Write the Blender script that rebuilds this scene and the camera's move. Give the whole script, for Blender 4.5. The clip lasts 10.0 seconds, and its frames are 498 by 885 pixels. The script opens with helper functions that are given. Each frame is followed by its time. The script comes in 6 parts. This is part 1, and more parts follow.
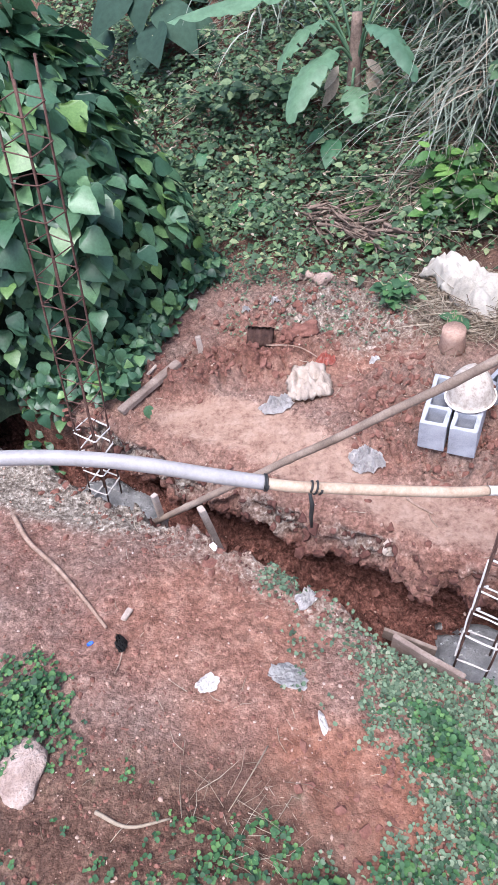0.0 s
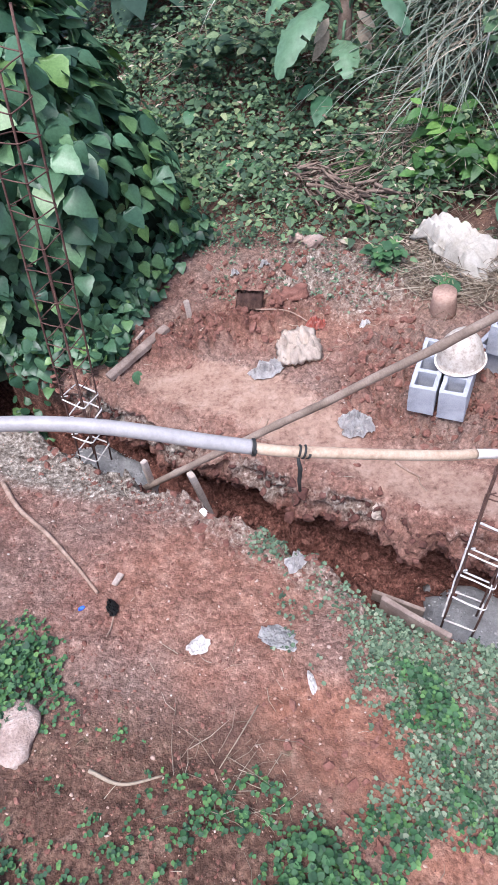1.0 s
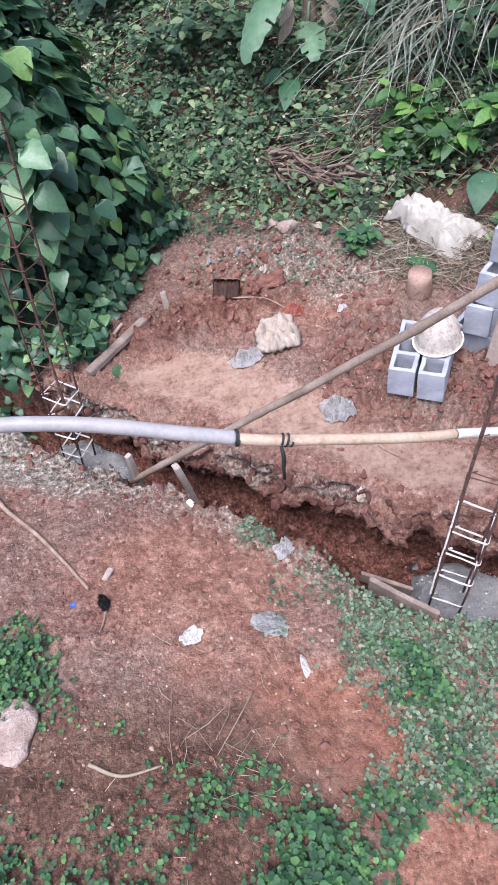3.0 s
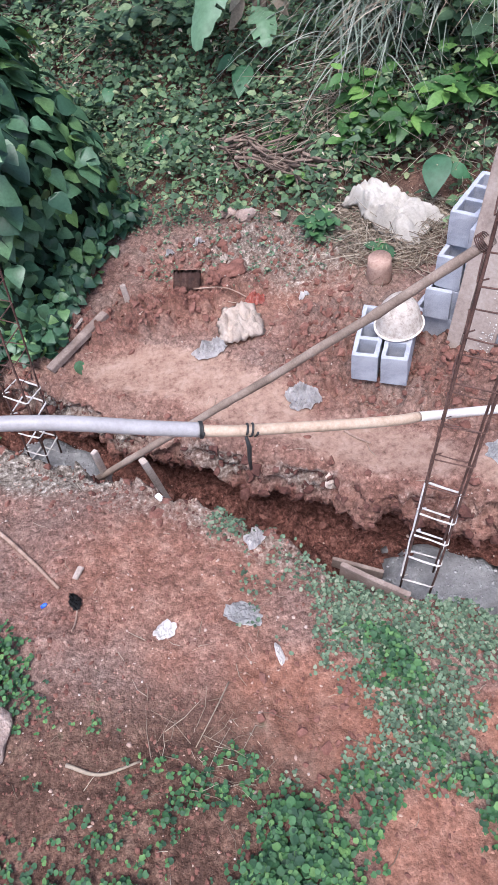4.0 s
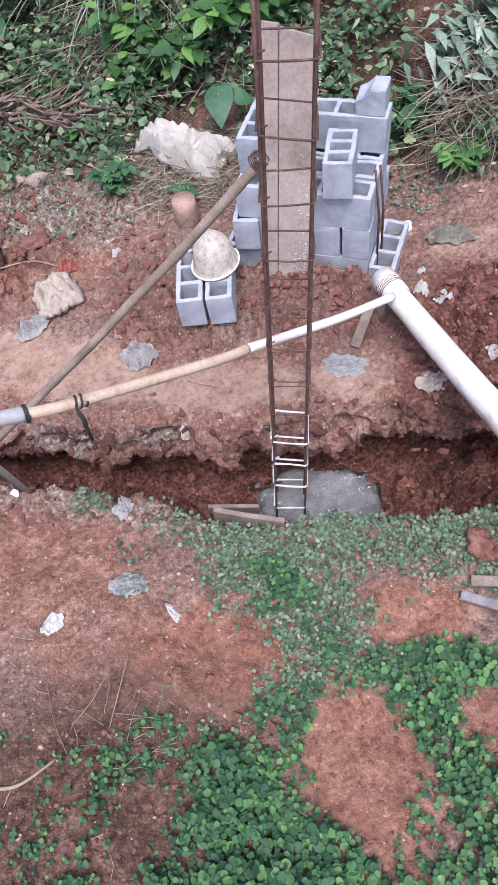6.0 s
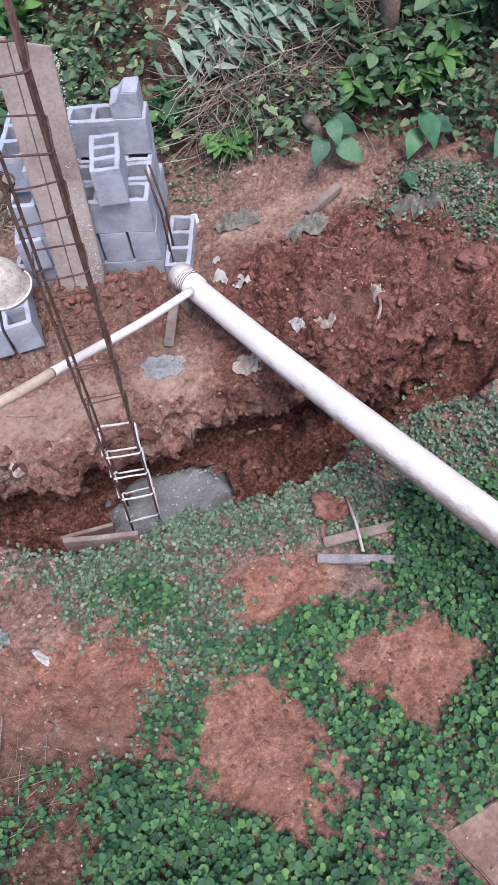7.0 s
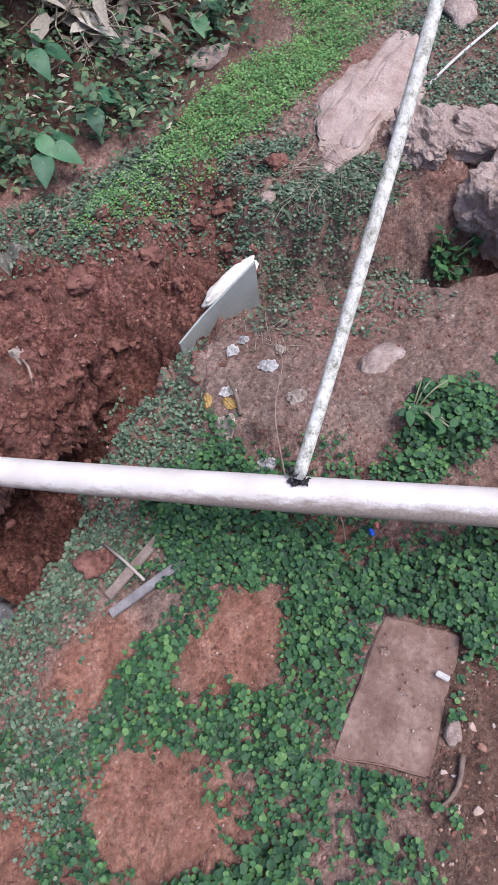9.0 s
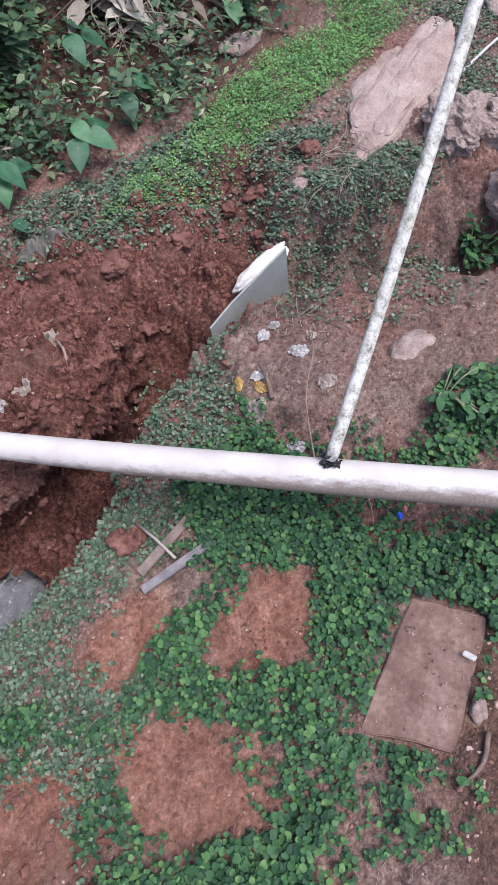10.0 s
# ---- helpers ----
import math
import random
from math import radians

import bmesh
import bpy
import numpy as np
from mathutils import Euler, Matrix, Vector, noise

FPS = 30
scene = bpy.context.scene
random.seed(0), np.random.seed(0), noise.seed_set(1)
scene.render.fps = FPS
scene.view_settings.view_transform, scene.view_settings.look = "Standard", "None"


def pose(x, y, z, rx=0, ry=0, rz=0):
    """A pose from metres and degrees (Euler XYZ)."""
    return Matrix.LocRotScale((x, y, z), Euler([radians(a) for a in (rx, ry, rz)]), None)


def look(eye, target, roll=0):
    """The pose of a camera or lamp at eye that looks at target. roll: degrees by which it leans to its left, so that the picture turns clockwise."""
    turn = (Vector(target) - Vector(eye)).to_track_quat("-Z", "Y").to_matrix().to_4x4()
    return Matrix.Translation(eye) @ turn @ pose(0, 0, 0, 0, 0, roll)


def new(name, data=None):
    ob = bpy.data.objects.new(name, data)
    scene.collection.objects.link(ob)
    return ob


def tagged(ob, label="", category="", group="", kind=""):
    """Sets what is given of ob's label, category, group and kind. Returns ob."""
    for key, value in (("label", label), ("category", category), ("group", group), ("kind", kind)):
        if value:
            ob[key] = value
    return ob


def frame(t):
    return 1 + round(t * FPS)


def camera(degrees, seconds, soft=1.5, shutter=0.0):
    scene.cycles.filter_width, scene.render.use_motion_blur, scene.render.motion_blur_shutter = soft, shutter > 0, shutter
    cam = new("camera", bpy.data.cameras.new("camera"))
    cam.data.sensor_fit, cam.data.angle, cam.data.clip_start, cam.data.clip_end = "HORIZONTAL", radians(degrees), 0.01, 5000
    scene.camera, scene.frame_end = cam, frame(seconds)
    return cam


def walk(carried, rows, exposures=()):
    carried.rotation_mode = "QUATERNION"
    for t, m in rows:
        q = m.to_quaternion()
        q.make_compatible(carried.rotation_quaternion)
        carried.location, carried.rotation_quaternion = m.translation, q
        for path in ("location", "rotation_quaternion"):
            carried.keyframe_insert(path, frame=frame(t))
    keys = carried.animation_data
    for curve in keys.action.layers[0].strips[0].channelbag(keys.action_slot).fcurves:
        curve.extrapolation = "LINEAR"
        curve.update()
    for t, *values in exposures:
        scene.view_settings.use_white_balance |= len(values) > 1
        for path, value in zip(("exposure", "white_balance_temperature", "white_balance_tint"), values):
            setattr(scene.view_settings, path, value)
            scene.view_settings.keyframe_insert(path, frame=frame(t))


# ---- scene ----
cam = camera(42.0, 10.0, 1.0)
PATH = [
    (0, (-0.006, -0.422, 2.664), (-0.077, 0.977, 1.237), -10.7),
    (0.5, (-0.021, -0.422, 2.657), (-0.041, 0.934, 1.186), -9.7),
    (1, (0.009, -0.422, 2.651), (-0.055, 0.9, 1.152), -11.0),
    (1.5, (0.013, -0.409, 2.661), (-0.091, 0.897, 1.149), -12.3),
    (2, (0.011, -0.412, 2.671), (-0.079, 0.873, 1.141), -12.6),
    (2.5, (0.01, -0.423, 2.671), (-0.057, 0.865, 1.143), -12.8),
    (4, (0.037, -0.418, 2.662), (0.094, 0.828, 1.099), -11.9),
    (4.5, (0.051, -0.426, 2.654), (0.105, 0.758, 1.043), -13.8),
    (5, (0.083, -0.438, 2.649), (0.195, 0.735, 1.033), -14.8),
    (5.2, (0.082, -0.447, 2.652), (0.232, 0.706, 1.024), -14.3),
    (6.3, (0.198, -0.47, 2.598), (0.643, 0.485, 0.898), -11.1),
    (6.5, (0.221, -0.484, 2.612), (0.73, 0.424, 0.904), -9.7),
    (7, (0.278, -0.545, 2.597), (0.95, 0.221, 0.876), -7.2),
    (7.5, (0.382, -0.66, 2.633), (1.158, 0.041, 0.929), -11.6),
    (8, (0.387, -0.693, 2.628), (1.292, -0.18, 0.92), -9.9),
    (8.5, (0.414, -0.81, 2.619), (1.327, -0.464, 0.874), -10.9),
    (9, (0.422, -0.843, 2.64), (1.39, -0.634, 0.902), -10.0),
    (9.5, (0.414, -0.947, 2.655), (1.405, -0.914, 0.918), -11.4),
    (10, (0.365, -0.781, 2.678), (1.301, -0.526, 0.93), -11.7),
]
EXPOSURE, KELVIN, TINT = 1.56, 5750, 15
walk(cam, [(t, look(eye, target, roll)) for t, eye, target, roll in PATH], [(t, EXPOSURE + e, KELVIN, TINT) for t, e in ((0, 0.4), (1, 0.3), (2.5, 0.24), (4.5, 0.2), (5.2, 0.2), (6.5, -0.05), (8.5, -0.17), (9.2, -0.27), (10, -0.29))])
SKY, SUN = 0.1, 1.15

# ---- light ----
world = bpy.data.worlds.new("sky")
scene.world = world
world.use_nodes = True
wn = world.node_tree.nodes
sky = wn.new("ShaderNodeTexSky")
sky.sky_type = "NISHITA"
sky.sun_disc = False
sky.sun_elevation, sky.sun_rotation = radians(68), radians(200)
sky.air_density, sky.dust_density, sky.ozone_density = 1.0, 4.0, 0.6
wn["Background"].inputs[1].default_value = SKY
world.node_tree.links.new(sky.outputs[0], wn["Background"].inputs[0])
sun_data = bpy.data.lights.new("sun", "SUN")
sun_data.energy, sun_data.angle, sun_data.color = SUN, radians(24), (1.0, 0.96, 0.9)
sun = new("sun", sun_data)
sun.matrix_world = look((0, 0, 0), (-math.sin(radians(200)) * math.cos(radians(68)), -math.cos(radians(200)) * math.cos(radians(68)), -math.sin(radians(68))))


# ---- materials ----
def material(name, rough=0.8, metal=0.0):
    m = bpy.data.materials.new(name)
    m.use_nodes = True
    b = m.node_tree.nodes["Principled BSDF"]
    b.inputs["Roughness"].default_value, b.inputs["Metallic"].default_value = rough, metal
    b.inputs["Specular IOR Level"].default_value = 0.3
    return m, m.node_tree.nodes, m.node_tree.links, b


def noise_tex(nodes, links, scale, detail=6, rough=0.6, coords=None):
    n = nodes.new("ShaderNodeTexNoise")
    n.inputs["Scale"].default_value, n.inputs["Detail"].default_value, n.inputs["Roughness"].default_value = scale, detail, rough
    if coords is None:
        g = nodes.new("ShaderNodeNewGeometry")
        coords = g.outputs["Position"]
    links.new(coords, n.inputs["Vector"])
    return n.outputs["Fac"]


def ramp_node(nodes, links, fac, stops):
    r = nodes.new("ShaderNodeValToRGB")
    r.color_ramp.elements[0].position, r.color_ramp.elements[0].color = stops[0][0], (*stops[0][1], 1)
    r.color_ramp.elements[1].position, r.color_ramp.elements[1].color = stops[-1][0], (*stops[-1][1], 1)
    for p, c in stops[1:-1]:
        e = r.color_ramp.elements.new(p)
        e.color = (*c, 1)
    links.new(fac, r.inputs[0])
    return r.outputs[0]


def mix(nodes, links, fac, a, b, mode="MIX"):
    n = nodes.new("ShaderNodeMix")
    n.data_type, n.blend_type = "RGBA", mode
    for value, slot in ((fac, 0), (a, 6), (b, 7)):
        if isinstance(value, (int, float)):
            n.inputs[slot].default_value = value
        elif isinstance(value, tuple):
            n.inputs[slot].default_value = (*value, 1)
        else:
            links.new(value, n.inputs[slot])
    return n.outputs[2]


def maths(nodes, links, op, a, b):
    n = nodes.new("ShaderNodeMath")
    n.operation = op
    for k, value in enumerate((a, b)):
        if isinstance(value, (int, float)):
            n.inputs[k].default_value = value
        else:
            links.new(value, n.inputs[k])
    return n.outputs[0]


def bump(nodes, links, bsdf, height, strength, distance):
    n = nodes.new("ShaderNodeBump")
    n.inputs["Strength"].default_value, n.inputs["Distance"].default_value = strength, distance
    links.new(height, n.inputs["Height"])
    links.new(n.outputs[0], bsdf.inputs["Normal"])


def speckled(name, dark, mid, light, scale=14.0, fine=120.0, rough=0.85, relief=0.004, spread=(0.3, 0.5, 0.7), metal=0.0, strength=0.7, own=False):
    """A surface of three tones at two scales, with fine relief."""
    m, nodes, links, b = material(name, rough, metal)
    coords = None
    if own:
        coords = nodes.new("ShaderNodeTexCoord").outputs["Object"]
    big = noise_tex(nodes, links, scale, 5, 0.6, coords)
    small = noise_tex(nodes, links, fine, 4, 0.7, coords)
    fac = maths(nodes, links, "ADD", maths(nodes, links, "MULTIPLY", big, 0.6), maths(nodes, links, "MULTIPLY", small, 0.4))
    col = ramp_node(nodes, links, fac, [(spread[0], dark), (spread[1], mid), (spread[2], light)])
    links.new(col, b.inputs["Base Color"])
    bump(nodes, links, b, maths(nodes, links, "ADD", big, maths(nodes, links, "MULTIPLY", small, 0.5)), strength, relief)
    return m


def island_random(nodes):
    return nodes.new("ShaderNodeNewGeometry").outputs["Random Per Island"]


def object_random(nodes):
    return nodes.new("ShaderNodeObjectInfo").outputs["Random"]


def leafy(name, stops, rough=0.5, by_object=False, through_light=0.22, vein=60.0, patch=0.0):
    """Leaf surface: tone by leaf, faint mottling, some light let through."""
    m, nodes, links, b = material(name, rough)
    r = object_random(nodes) if by_object else island_random(nodes)
    col = ramp_node(nodes, links, r, stops)
    n = noise_tex(nodes, links, vein, 4, 0.6)
    col = mix(nodes, links, 0.7, col, ramp_node(nodes, links, n, [(0.3, (0.62, 0.66, 0.6)), (0.7, (1.2, 1.2, 1.2))]), "MULTIPLY")
    if patch:
        col = mix(nodes, links, 0.8, col, ramp_node(nodes, links, noise_tex(nodes, links, patch, 5, 0.7), [(0.3, (0.68, 0.72, 0.72)), (0.5, (1.05, 1.05, 1.05)), (0.7, (1.45, 1.35, 1.2))]), "MULTIPLY")
    links.new(col, b.inputs["Base Color"])
    b.inputs["Specular IOR Level"].default_value = 0.36
    bump(nodes, links, b, n, 0.25, 0.003)
    t = nodes.new("ShaderNodeBsdfTranslucent")
    links.new(col, t.inputs[0])
    s = nodes.new("ShaderNodeMixShader")
    s.inputs[0].default_value = through_light
    links.new(b.outputs[0], s.inputs[1])
    links.new(t.outputs[0], s.inputs[2])
    links.new(s.outputs[0], nodes["Material Output"].inputs[0])
    return m


def soil_material():
    m, nodes, links, b = material("laterite_soil", 0.92)
    b.inputs["Specular IOR Level"].default_value = 0.15
    g = nodes.new("ShaderNodeNewGeometry").outputs["Position"]
    wide, mid_, fine, grit = (noise_tex(nodes, links, s, d, r, g) for s, d, r in ((1.3, 5, 0.6), (9, 6, 0.62), (42, 4, 0.6), (150, 3, 0.6)))
    red = ramp_node(nodes, links, mid_, [(0.28, (0.172, 0.089, 0.07)), (0.45, (0.222, 0.118, 0.093)), (0.58, (0.268, 0.152, 0.121)), (0.74, (0.345, 0.228, 0.188))])
    red = mix(nodes, links, ramp_node(nodes, links, wide, [(0.4, (0, 0, 0)), (0.62, (1, 1, 1))]), red, mix(nodes, links, 0.65, red, (0.255, 0.19, 0.158)))
    clay = ramp_node(nodes, links, mid_, [(0.28, (0.285, 0.174, 0.13)), (0.5, (0.345, 0.221, 0.168)), (0.72, (0.42, 0.287, 0.229))])
    gravel = ramp_node(nodes, links, fine, [(0.28, (0.11, 0.085, 0.068)), (0.46, (0.215, 0.175, 0.145)), (0.6, (0.31, 0.265, 0.225)), (0.72, (0.47, 0.42, 0.37))])
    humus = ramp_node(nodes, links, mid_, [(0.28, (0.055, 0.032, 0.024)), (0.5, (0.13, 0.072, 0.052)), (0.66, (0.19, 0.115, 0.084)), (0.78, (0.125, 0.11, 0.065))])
    # Moist red earth; the trench's shade is painted with this colour too.
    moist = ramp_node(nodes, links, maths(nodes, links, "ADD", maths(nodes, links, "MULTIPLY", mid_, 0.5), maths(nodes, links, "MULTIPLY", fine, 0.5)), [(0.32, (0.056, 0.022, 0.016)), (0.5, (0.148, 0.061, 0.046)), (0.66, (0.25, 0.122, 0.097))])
    a = nodes.new("ShaderNodeAttribute")
    a.attribute_name = "zone"
    damp_shade_ = nodes.new("ShaderNodeAttribute")
    damp_shade_.attribute_name = "damp_shade"
    humus = mix(nodes, links, damp_shade_.outputs["Fac"], humus, moist)
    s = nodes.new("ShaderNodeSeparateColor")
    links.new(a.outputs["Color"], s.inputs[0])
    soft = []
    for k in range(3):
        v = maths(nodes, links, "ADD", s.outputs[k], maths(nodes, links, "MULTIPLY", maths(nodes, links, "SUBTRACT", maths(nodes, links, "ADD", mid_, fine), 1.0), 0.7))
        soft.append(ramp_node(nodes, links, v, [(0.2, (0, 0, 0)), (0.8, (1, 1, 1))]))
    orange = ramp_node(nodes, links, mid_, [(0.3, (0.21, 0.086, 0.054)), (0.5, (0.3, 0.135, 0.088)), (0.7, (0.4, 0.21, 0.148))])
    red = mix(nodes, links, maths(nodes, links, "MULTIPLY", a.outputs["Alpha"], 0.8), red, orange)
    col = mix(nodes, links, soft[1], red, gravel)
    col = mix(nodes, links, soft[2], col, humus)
    col = mix(nodes, links, soft[0], col, clay)
    rough_ = maths(nodes, links, "SUBTRACT", 1.0, maths(nodes, links, "MULTIPLY", soft[0], 0.8))
    rough_ = maths(nodes, links, "MULTIPLY", rough_, maths(nodes, links, "SUBTRACT", 1.0, maths(nodes, links, "MULTIPLY", a.outputs["Alpha"], 0.3)))
    col = mix(nodes, links, maths(nodes, links, "MULTIPLY", rough_, 0.85), col, ramp_node(nodes, links, fine, [(0.3, (0.45, 0.4, 0.38)), (0.45, (0.95, 0.95, 0.95)), (0.66, (1.45, 1.45, 1.45))]), "MULTIPLY")
    grains = []
    for scale in (60, 130):
        vo = nodes.new("ShaderNodeTexVoronoi")
        vo.inputs["Scale"].default_value = scale
        vo.inputs["Randomness"].default_value = 1.0
        links.new(g, vo.inputs["Vector"])
        sp = nodes.new("ShaderNodeSeparateColor")
        links.new(vo.outputs["Color"], sp.inputs[0])
        grains.append((vo.outputs["Distance"], sp.outputs[0]))
    for d_, c_ in grains:
        col = mix(nodes, links, maths(nodes, links, "MULTIPLY", rough_, 0.5), col, ramp_node(nodes, links, c_, [(0.0, (0.6, 0.55, 0.53)), (0.5, (1, 1, 1)), (0.9, (1.3, 1.3, 1.3)), (1.0, (1.75, 1.8, 1.85))]), "MULTIPLY")
    stones = ramp_node(nodes, links, grit, [(0.66, (0, 0, 0)), (0.7, (1, 1, 1))])
    col = mix(nodes, links, maths(nodes, links, "MULTIPLY", maths(nodes, links, "MULTIPLY", stones, rough_), 0.4), col, (0.5, 0.4, 0.34))
    col = mix(nodes, links, 1.0, col, (0.745, 0.765, 0.755), "MULTIPLY")
    links.new(col, b.inputs["Base Color"])
    h = maths(nodes, links, "ADD", maths(nodes, links, "MULTIPLY", mid_, 0.3), maths(nodes, links, "ADD", maths(nodes, links, "MULTIPLY", fine, 0.6), maths(nodes, links, "MULTIPLY", grit, 0.3)))
    for (d_, c_), k_ in zip(grains, (0.35, 0.2)):
        h = maths(nodes, links, "SUBTRACT", h, maths(nodes, links, "MULTIPLY", maths(nodes, links, "MULTIPLY", d_, c_), k_))
    calm = maths(nodes, links, "SUBTRACT", 1.0, maths(nodes, links, "MULTIPLY", soft[0], 0.88))
    calm = maths(nodes, links, "SUBTRACT", calm, maths(nodes, links, "MULTIPLY", a.outputs["Alpha"], 0.35))
    calm = maths(nodes, links, "MAXIMUM", calm, 0.08)
    bump(nodes, links, b, maths(nodes, links, "MULTIPLY", h, calm), 0.95, 0.019)
    return m


SOIL = soil_material()
CLOD = speckled("clod_earth", (0.068, 0.028, 0.02), (0.152, 0.068, 0.051), (0.262, 0.134, 0.103), 14, 90, 0.95, 0.008)
PEBBLE, _n, _l, _b = material("pebble_stone", 0.85)
_c = ramp_node(_n, _l, island_random(_n), [(0.0, (0.22, 0.11, 0.08)), (0.35, (0.33, 0.19, 0.14)), (0.65, (0.38, 0.27, 0.215)), (0.95, (0.42, 0.34, 0.29)), (1.0, (0.54, 0.48, 0.43))])
_l.new(mix(_n, _l, 0.6, _c, ramp_node(_n, _l, noise_tex(_n, _l, 80), [(0.3, (0.6, 0.6, 0.6)), (0.7, (1.2, 1.2, 1.2))]), "MULTIPLY"), _b.inputs["Base Color"])
BLOCK = speckled("grey_concrete_block", (0.17, 0.178, 0.203), (0.315, 0.325, 0.362), (0.43, 0.44, 0.478), 9, 190, 0.92, 0.003, own=True)
MUDDY_TIMBER = speckled("muddy_timber", (0.1, 0.072, 0.058), (0.19, 0.142, 0.118), (0.31, 0.25, 0.21), 9, 80, 0.85, 0.003)
WET_CEMENT = speckled("wet_cement", (0.2, 0.195, 0.195), (0.31, 0.305, 0.305), (0.45, 0.445, 0.445), 16, 90, 0.6, 0.014)
RUST = speckled("rusty_steel", (0.035, 0.02, 0.017), (0.085, 0.045, 0.035), (0.17, 0.1, 0.08), 30, 200, 0.8, 0.002)
COATED = speckled("cement_splashed_steel", (0.28, 0.25, 0.23), (0.5, 0.47, 0.44), (0.66, 0.64, 0.62), 40, 200, 0.9, 0.003)
BAMBOO = speckled("weathered_bamboo", (0.1, 0.074, 0.058), (0.22, 0.165, 0.13), (0.36, 0.29, 0.24), 7, 130, 0.75, 0.002)
LAVENDER = speckled("lilac_plastic_pipe", (0.21, 0.198, 0.196), (0.29, 0.276, 0.276), (0.37, 0.355, 0.354), 5, 60, 0.42, 0.0006)
YELLOWED = speckled("yellowed_plastic_pipe", (0.2, 0.13, 0.085), (0.4, 0.3, 0.22), (0.52, 0.43, 0.34), 9, 70, 0.5, 0.0008)
WHITE_PIPE = speckled("white_plastic_pipe", (0.3, 0.235, 0.18), (0.58, 0.52, 0.465), (0.66, 0.61, 0.56), 4, 50, 0.4, 0.0006, spread=(0.22, 0.42, 0.6))
STAINED_PIPE = speckled("stained_white_pipe", (0.13, 0.13, 0.09), (0.4, 0.385, 0.33), (0.6, 0.585, 0.545), 26, 120, 0.6, 0.001, spread=(0.36, 0.47, 0.58))


def dirty_pipe_material():
    """White plastic with mud and mould blotches that grow along one side."""
    m, nodes, links, b = material("mud_stained_white_pipe", 0.42)
    geo = nodes.new("ShaderNodeNewGeometry")
    stretch = nodes.new("ShaderNodeMapping")
    stretch.inputs["Scale"].default_value = (1.0, 0.35, 1.0)
    links.new(geo.outputs["Position"], stretch.inputs["Vector"])
    blot, grime = noise_tex(nodes, links, 26, 6, 0.7, stretch.outputs[0]), noise_tex(nodes, links, 90, 4, 0.65)
    white = ramp_node(nodes, links, noise_tex(nodes, links, 5, 5, 0.6), [(0.3, (0.5, 0.45, 0.405)), (0.6, (0.6, 0.555, 0.52))])
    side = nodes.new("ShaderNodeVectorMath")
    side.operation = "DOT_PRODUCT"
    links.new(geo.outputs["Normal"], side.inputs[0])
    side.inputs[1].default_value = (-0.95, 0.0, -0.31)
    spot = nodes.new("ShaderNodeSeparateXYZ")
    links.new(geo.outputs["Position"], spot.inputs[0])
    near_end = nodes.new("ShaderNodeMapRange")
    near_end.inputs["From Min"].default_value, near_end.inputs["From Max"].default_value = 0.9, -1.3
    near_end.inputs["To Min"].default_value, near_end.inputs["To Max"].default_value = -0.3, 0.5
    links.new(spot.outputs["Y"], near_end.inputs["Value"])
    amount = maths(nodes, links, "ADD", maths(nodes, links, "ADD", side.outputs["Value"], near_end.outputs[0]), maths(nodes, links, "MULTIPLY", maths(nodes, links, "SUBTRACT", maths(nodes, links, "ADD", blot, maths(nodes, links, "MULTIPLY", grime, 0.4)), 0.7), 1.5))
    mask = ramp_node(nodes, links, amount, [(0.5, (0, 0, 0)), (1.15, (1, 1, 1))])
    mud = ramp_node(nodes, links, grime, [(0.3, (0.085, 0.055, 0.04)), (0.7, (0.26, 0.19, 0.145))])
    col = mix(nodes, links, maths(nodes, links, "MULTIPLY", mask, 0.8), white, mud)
    links.new(col, b.inputs["Base Color"])
    bump(nodes, links, b, grime, 0.3, 0.0006)
    return m


DIRTY_PIPE = dirty_pipe_material()
RUBBER = speckled("black_rubber", (0.012, 0.012, 0.012), (0.022, 0.022, 0.022), (0.04, 0.04, 0.04), 20, 90, 0.6, 0.002)
TIMBER = speckled("weathered_timber", (0.16, 0.12, 0.1), (0.33, 0.27, 0.23), (0.46, 0.4, 0.36), 8, 90, 0.85, 0.003, own=True)
DARK_TIMBER = speckled("grey_dark_timber", (0.09, 0.082, 0.085), (0.18, 0.163, 0.165), (0.3, 0.28, 0.275), 10, 90, 0.85, 0.003)
PLYWOOD = speckled("cement_smeared_plywood", (0.17, 0.125, 0.105), (0.3, 0.24, 0.205), (0.42, 0.36, 0.315), 5, 60, 0.85, 0.002)
CLOTH = speckled("dirty_white_cloth", (0.42, 0.375, 0.31), (0.65, 0.605, 0.54), (0.77, 0.735, 0.68), 7, 90, 0.9, 0.003)
PAPER = speckled("scrap_paper", (0.5, 0.47, 0.44), (0.72, 0.69, 0.66), (0.83, 0.81, 0.79), 20, 120, 0.8, 0.001)
BEIGE_SCRAP = speckled("beige_scrap", (0.42, 0.33, 0.27), (0.63, 0.53, 0.45), (0.74, 0.66, 0.59), 20, 120, 0.85, 0.002)
DRY_CEMENT = speckled("dry_cement", (0.3, 0.29, 0.28), (0.43, 0.42, 0.41), (0.56, 0.55, 0.54), 30, 120, 0.95, 0.006)
GREY_SCRAP = speckled("grey_plastic_scrap", (0.3, 0.275, 0.26), (0.52, 0.49, 0.475), (0.7, 0.68, 0.66), 25, 120, 0.5, 0.002)
GREEN_SACK = speckled("muddy_green_bag", (0.22, 0.19, 0.155), (0.33, 0.305, 0.25), (0.46, 0.43, 0.37), 12, 90, 0.8, 0.004)
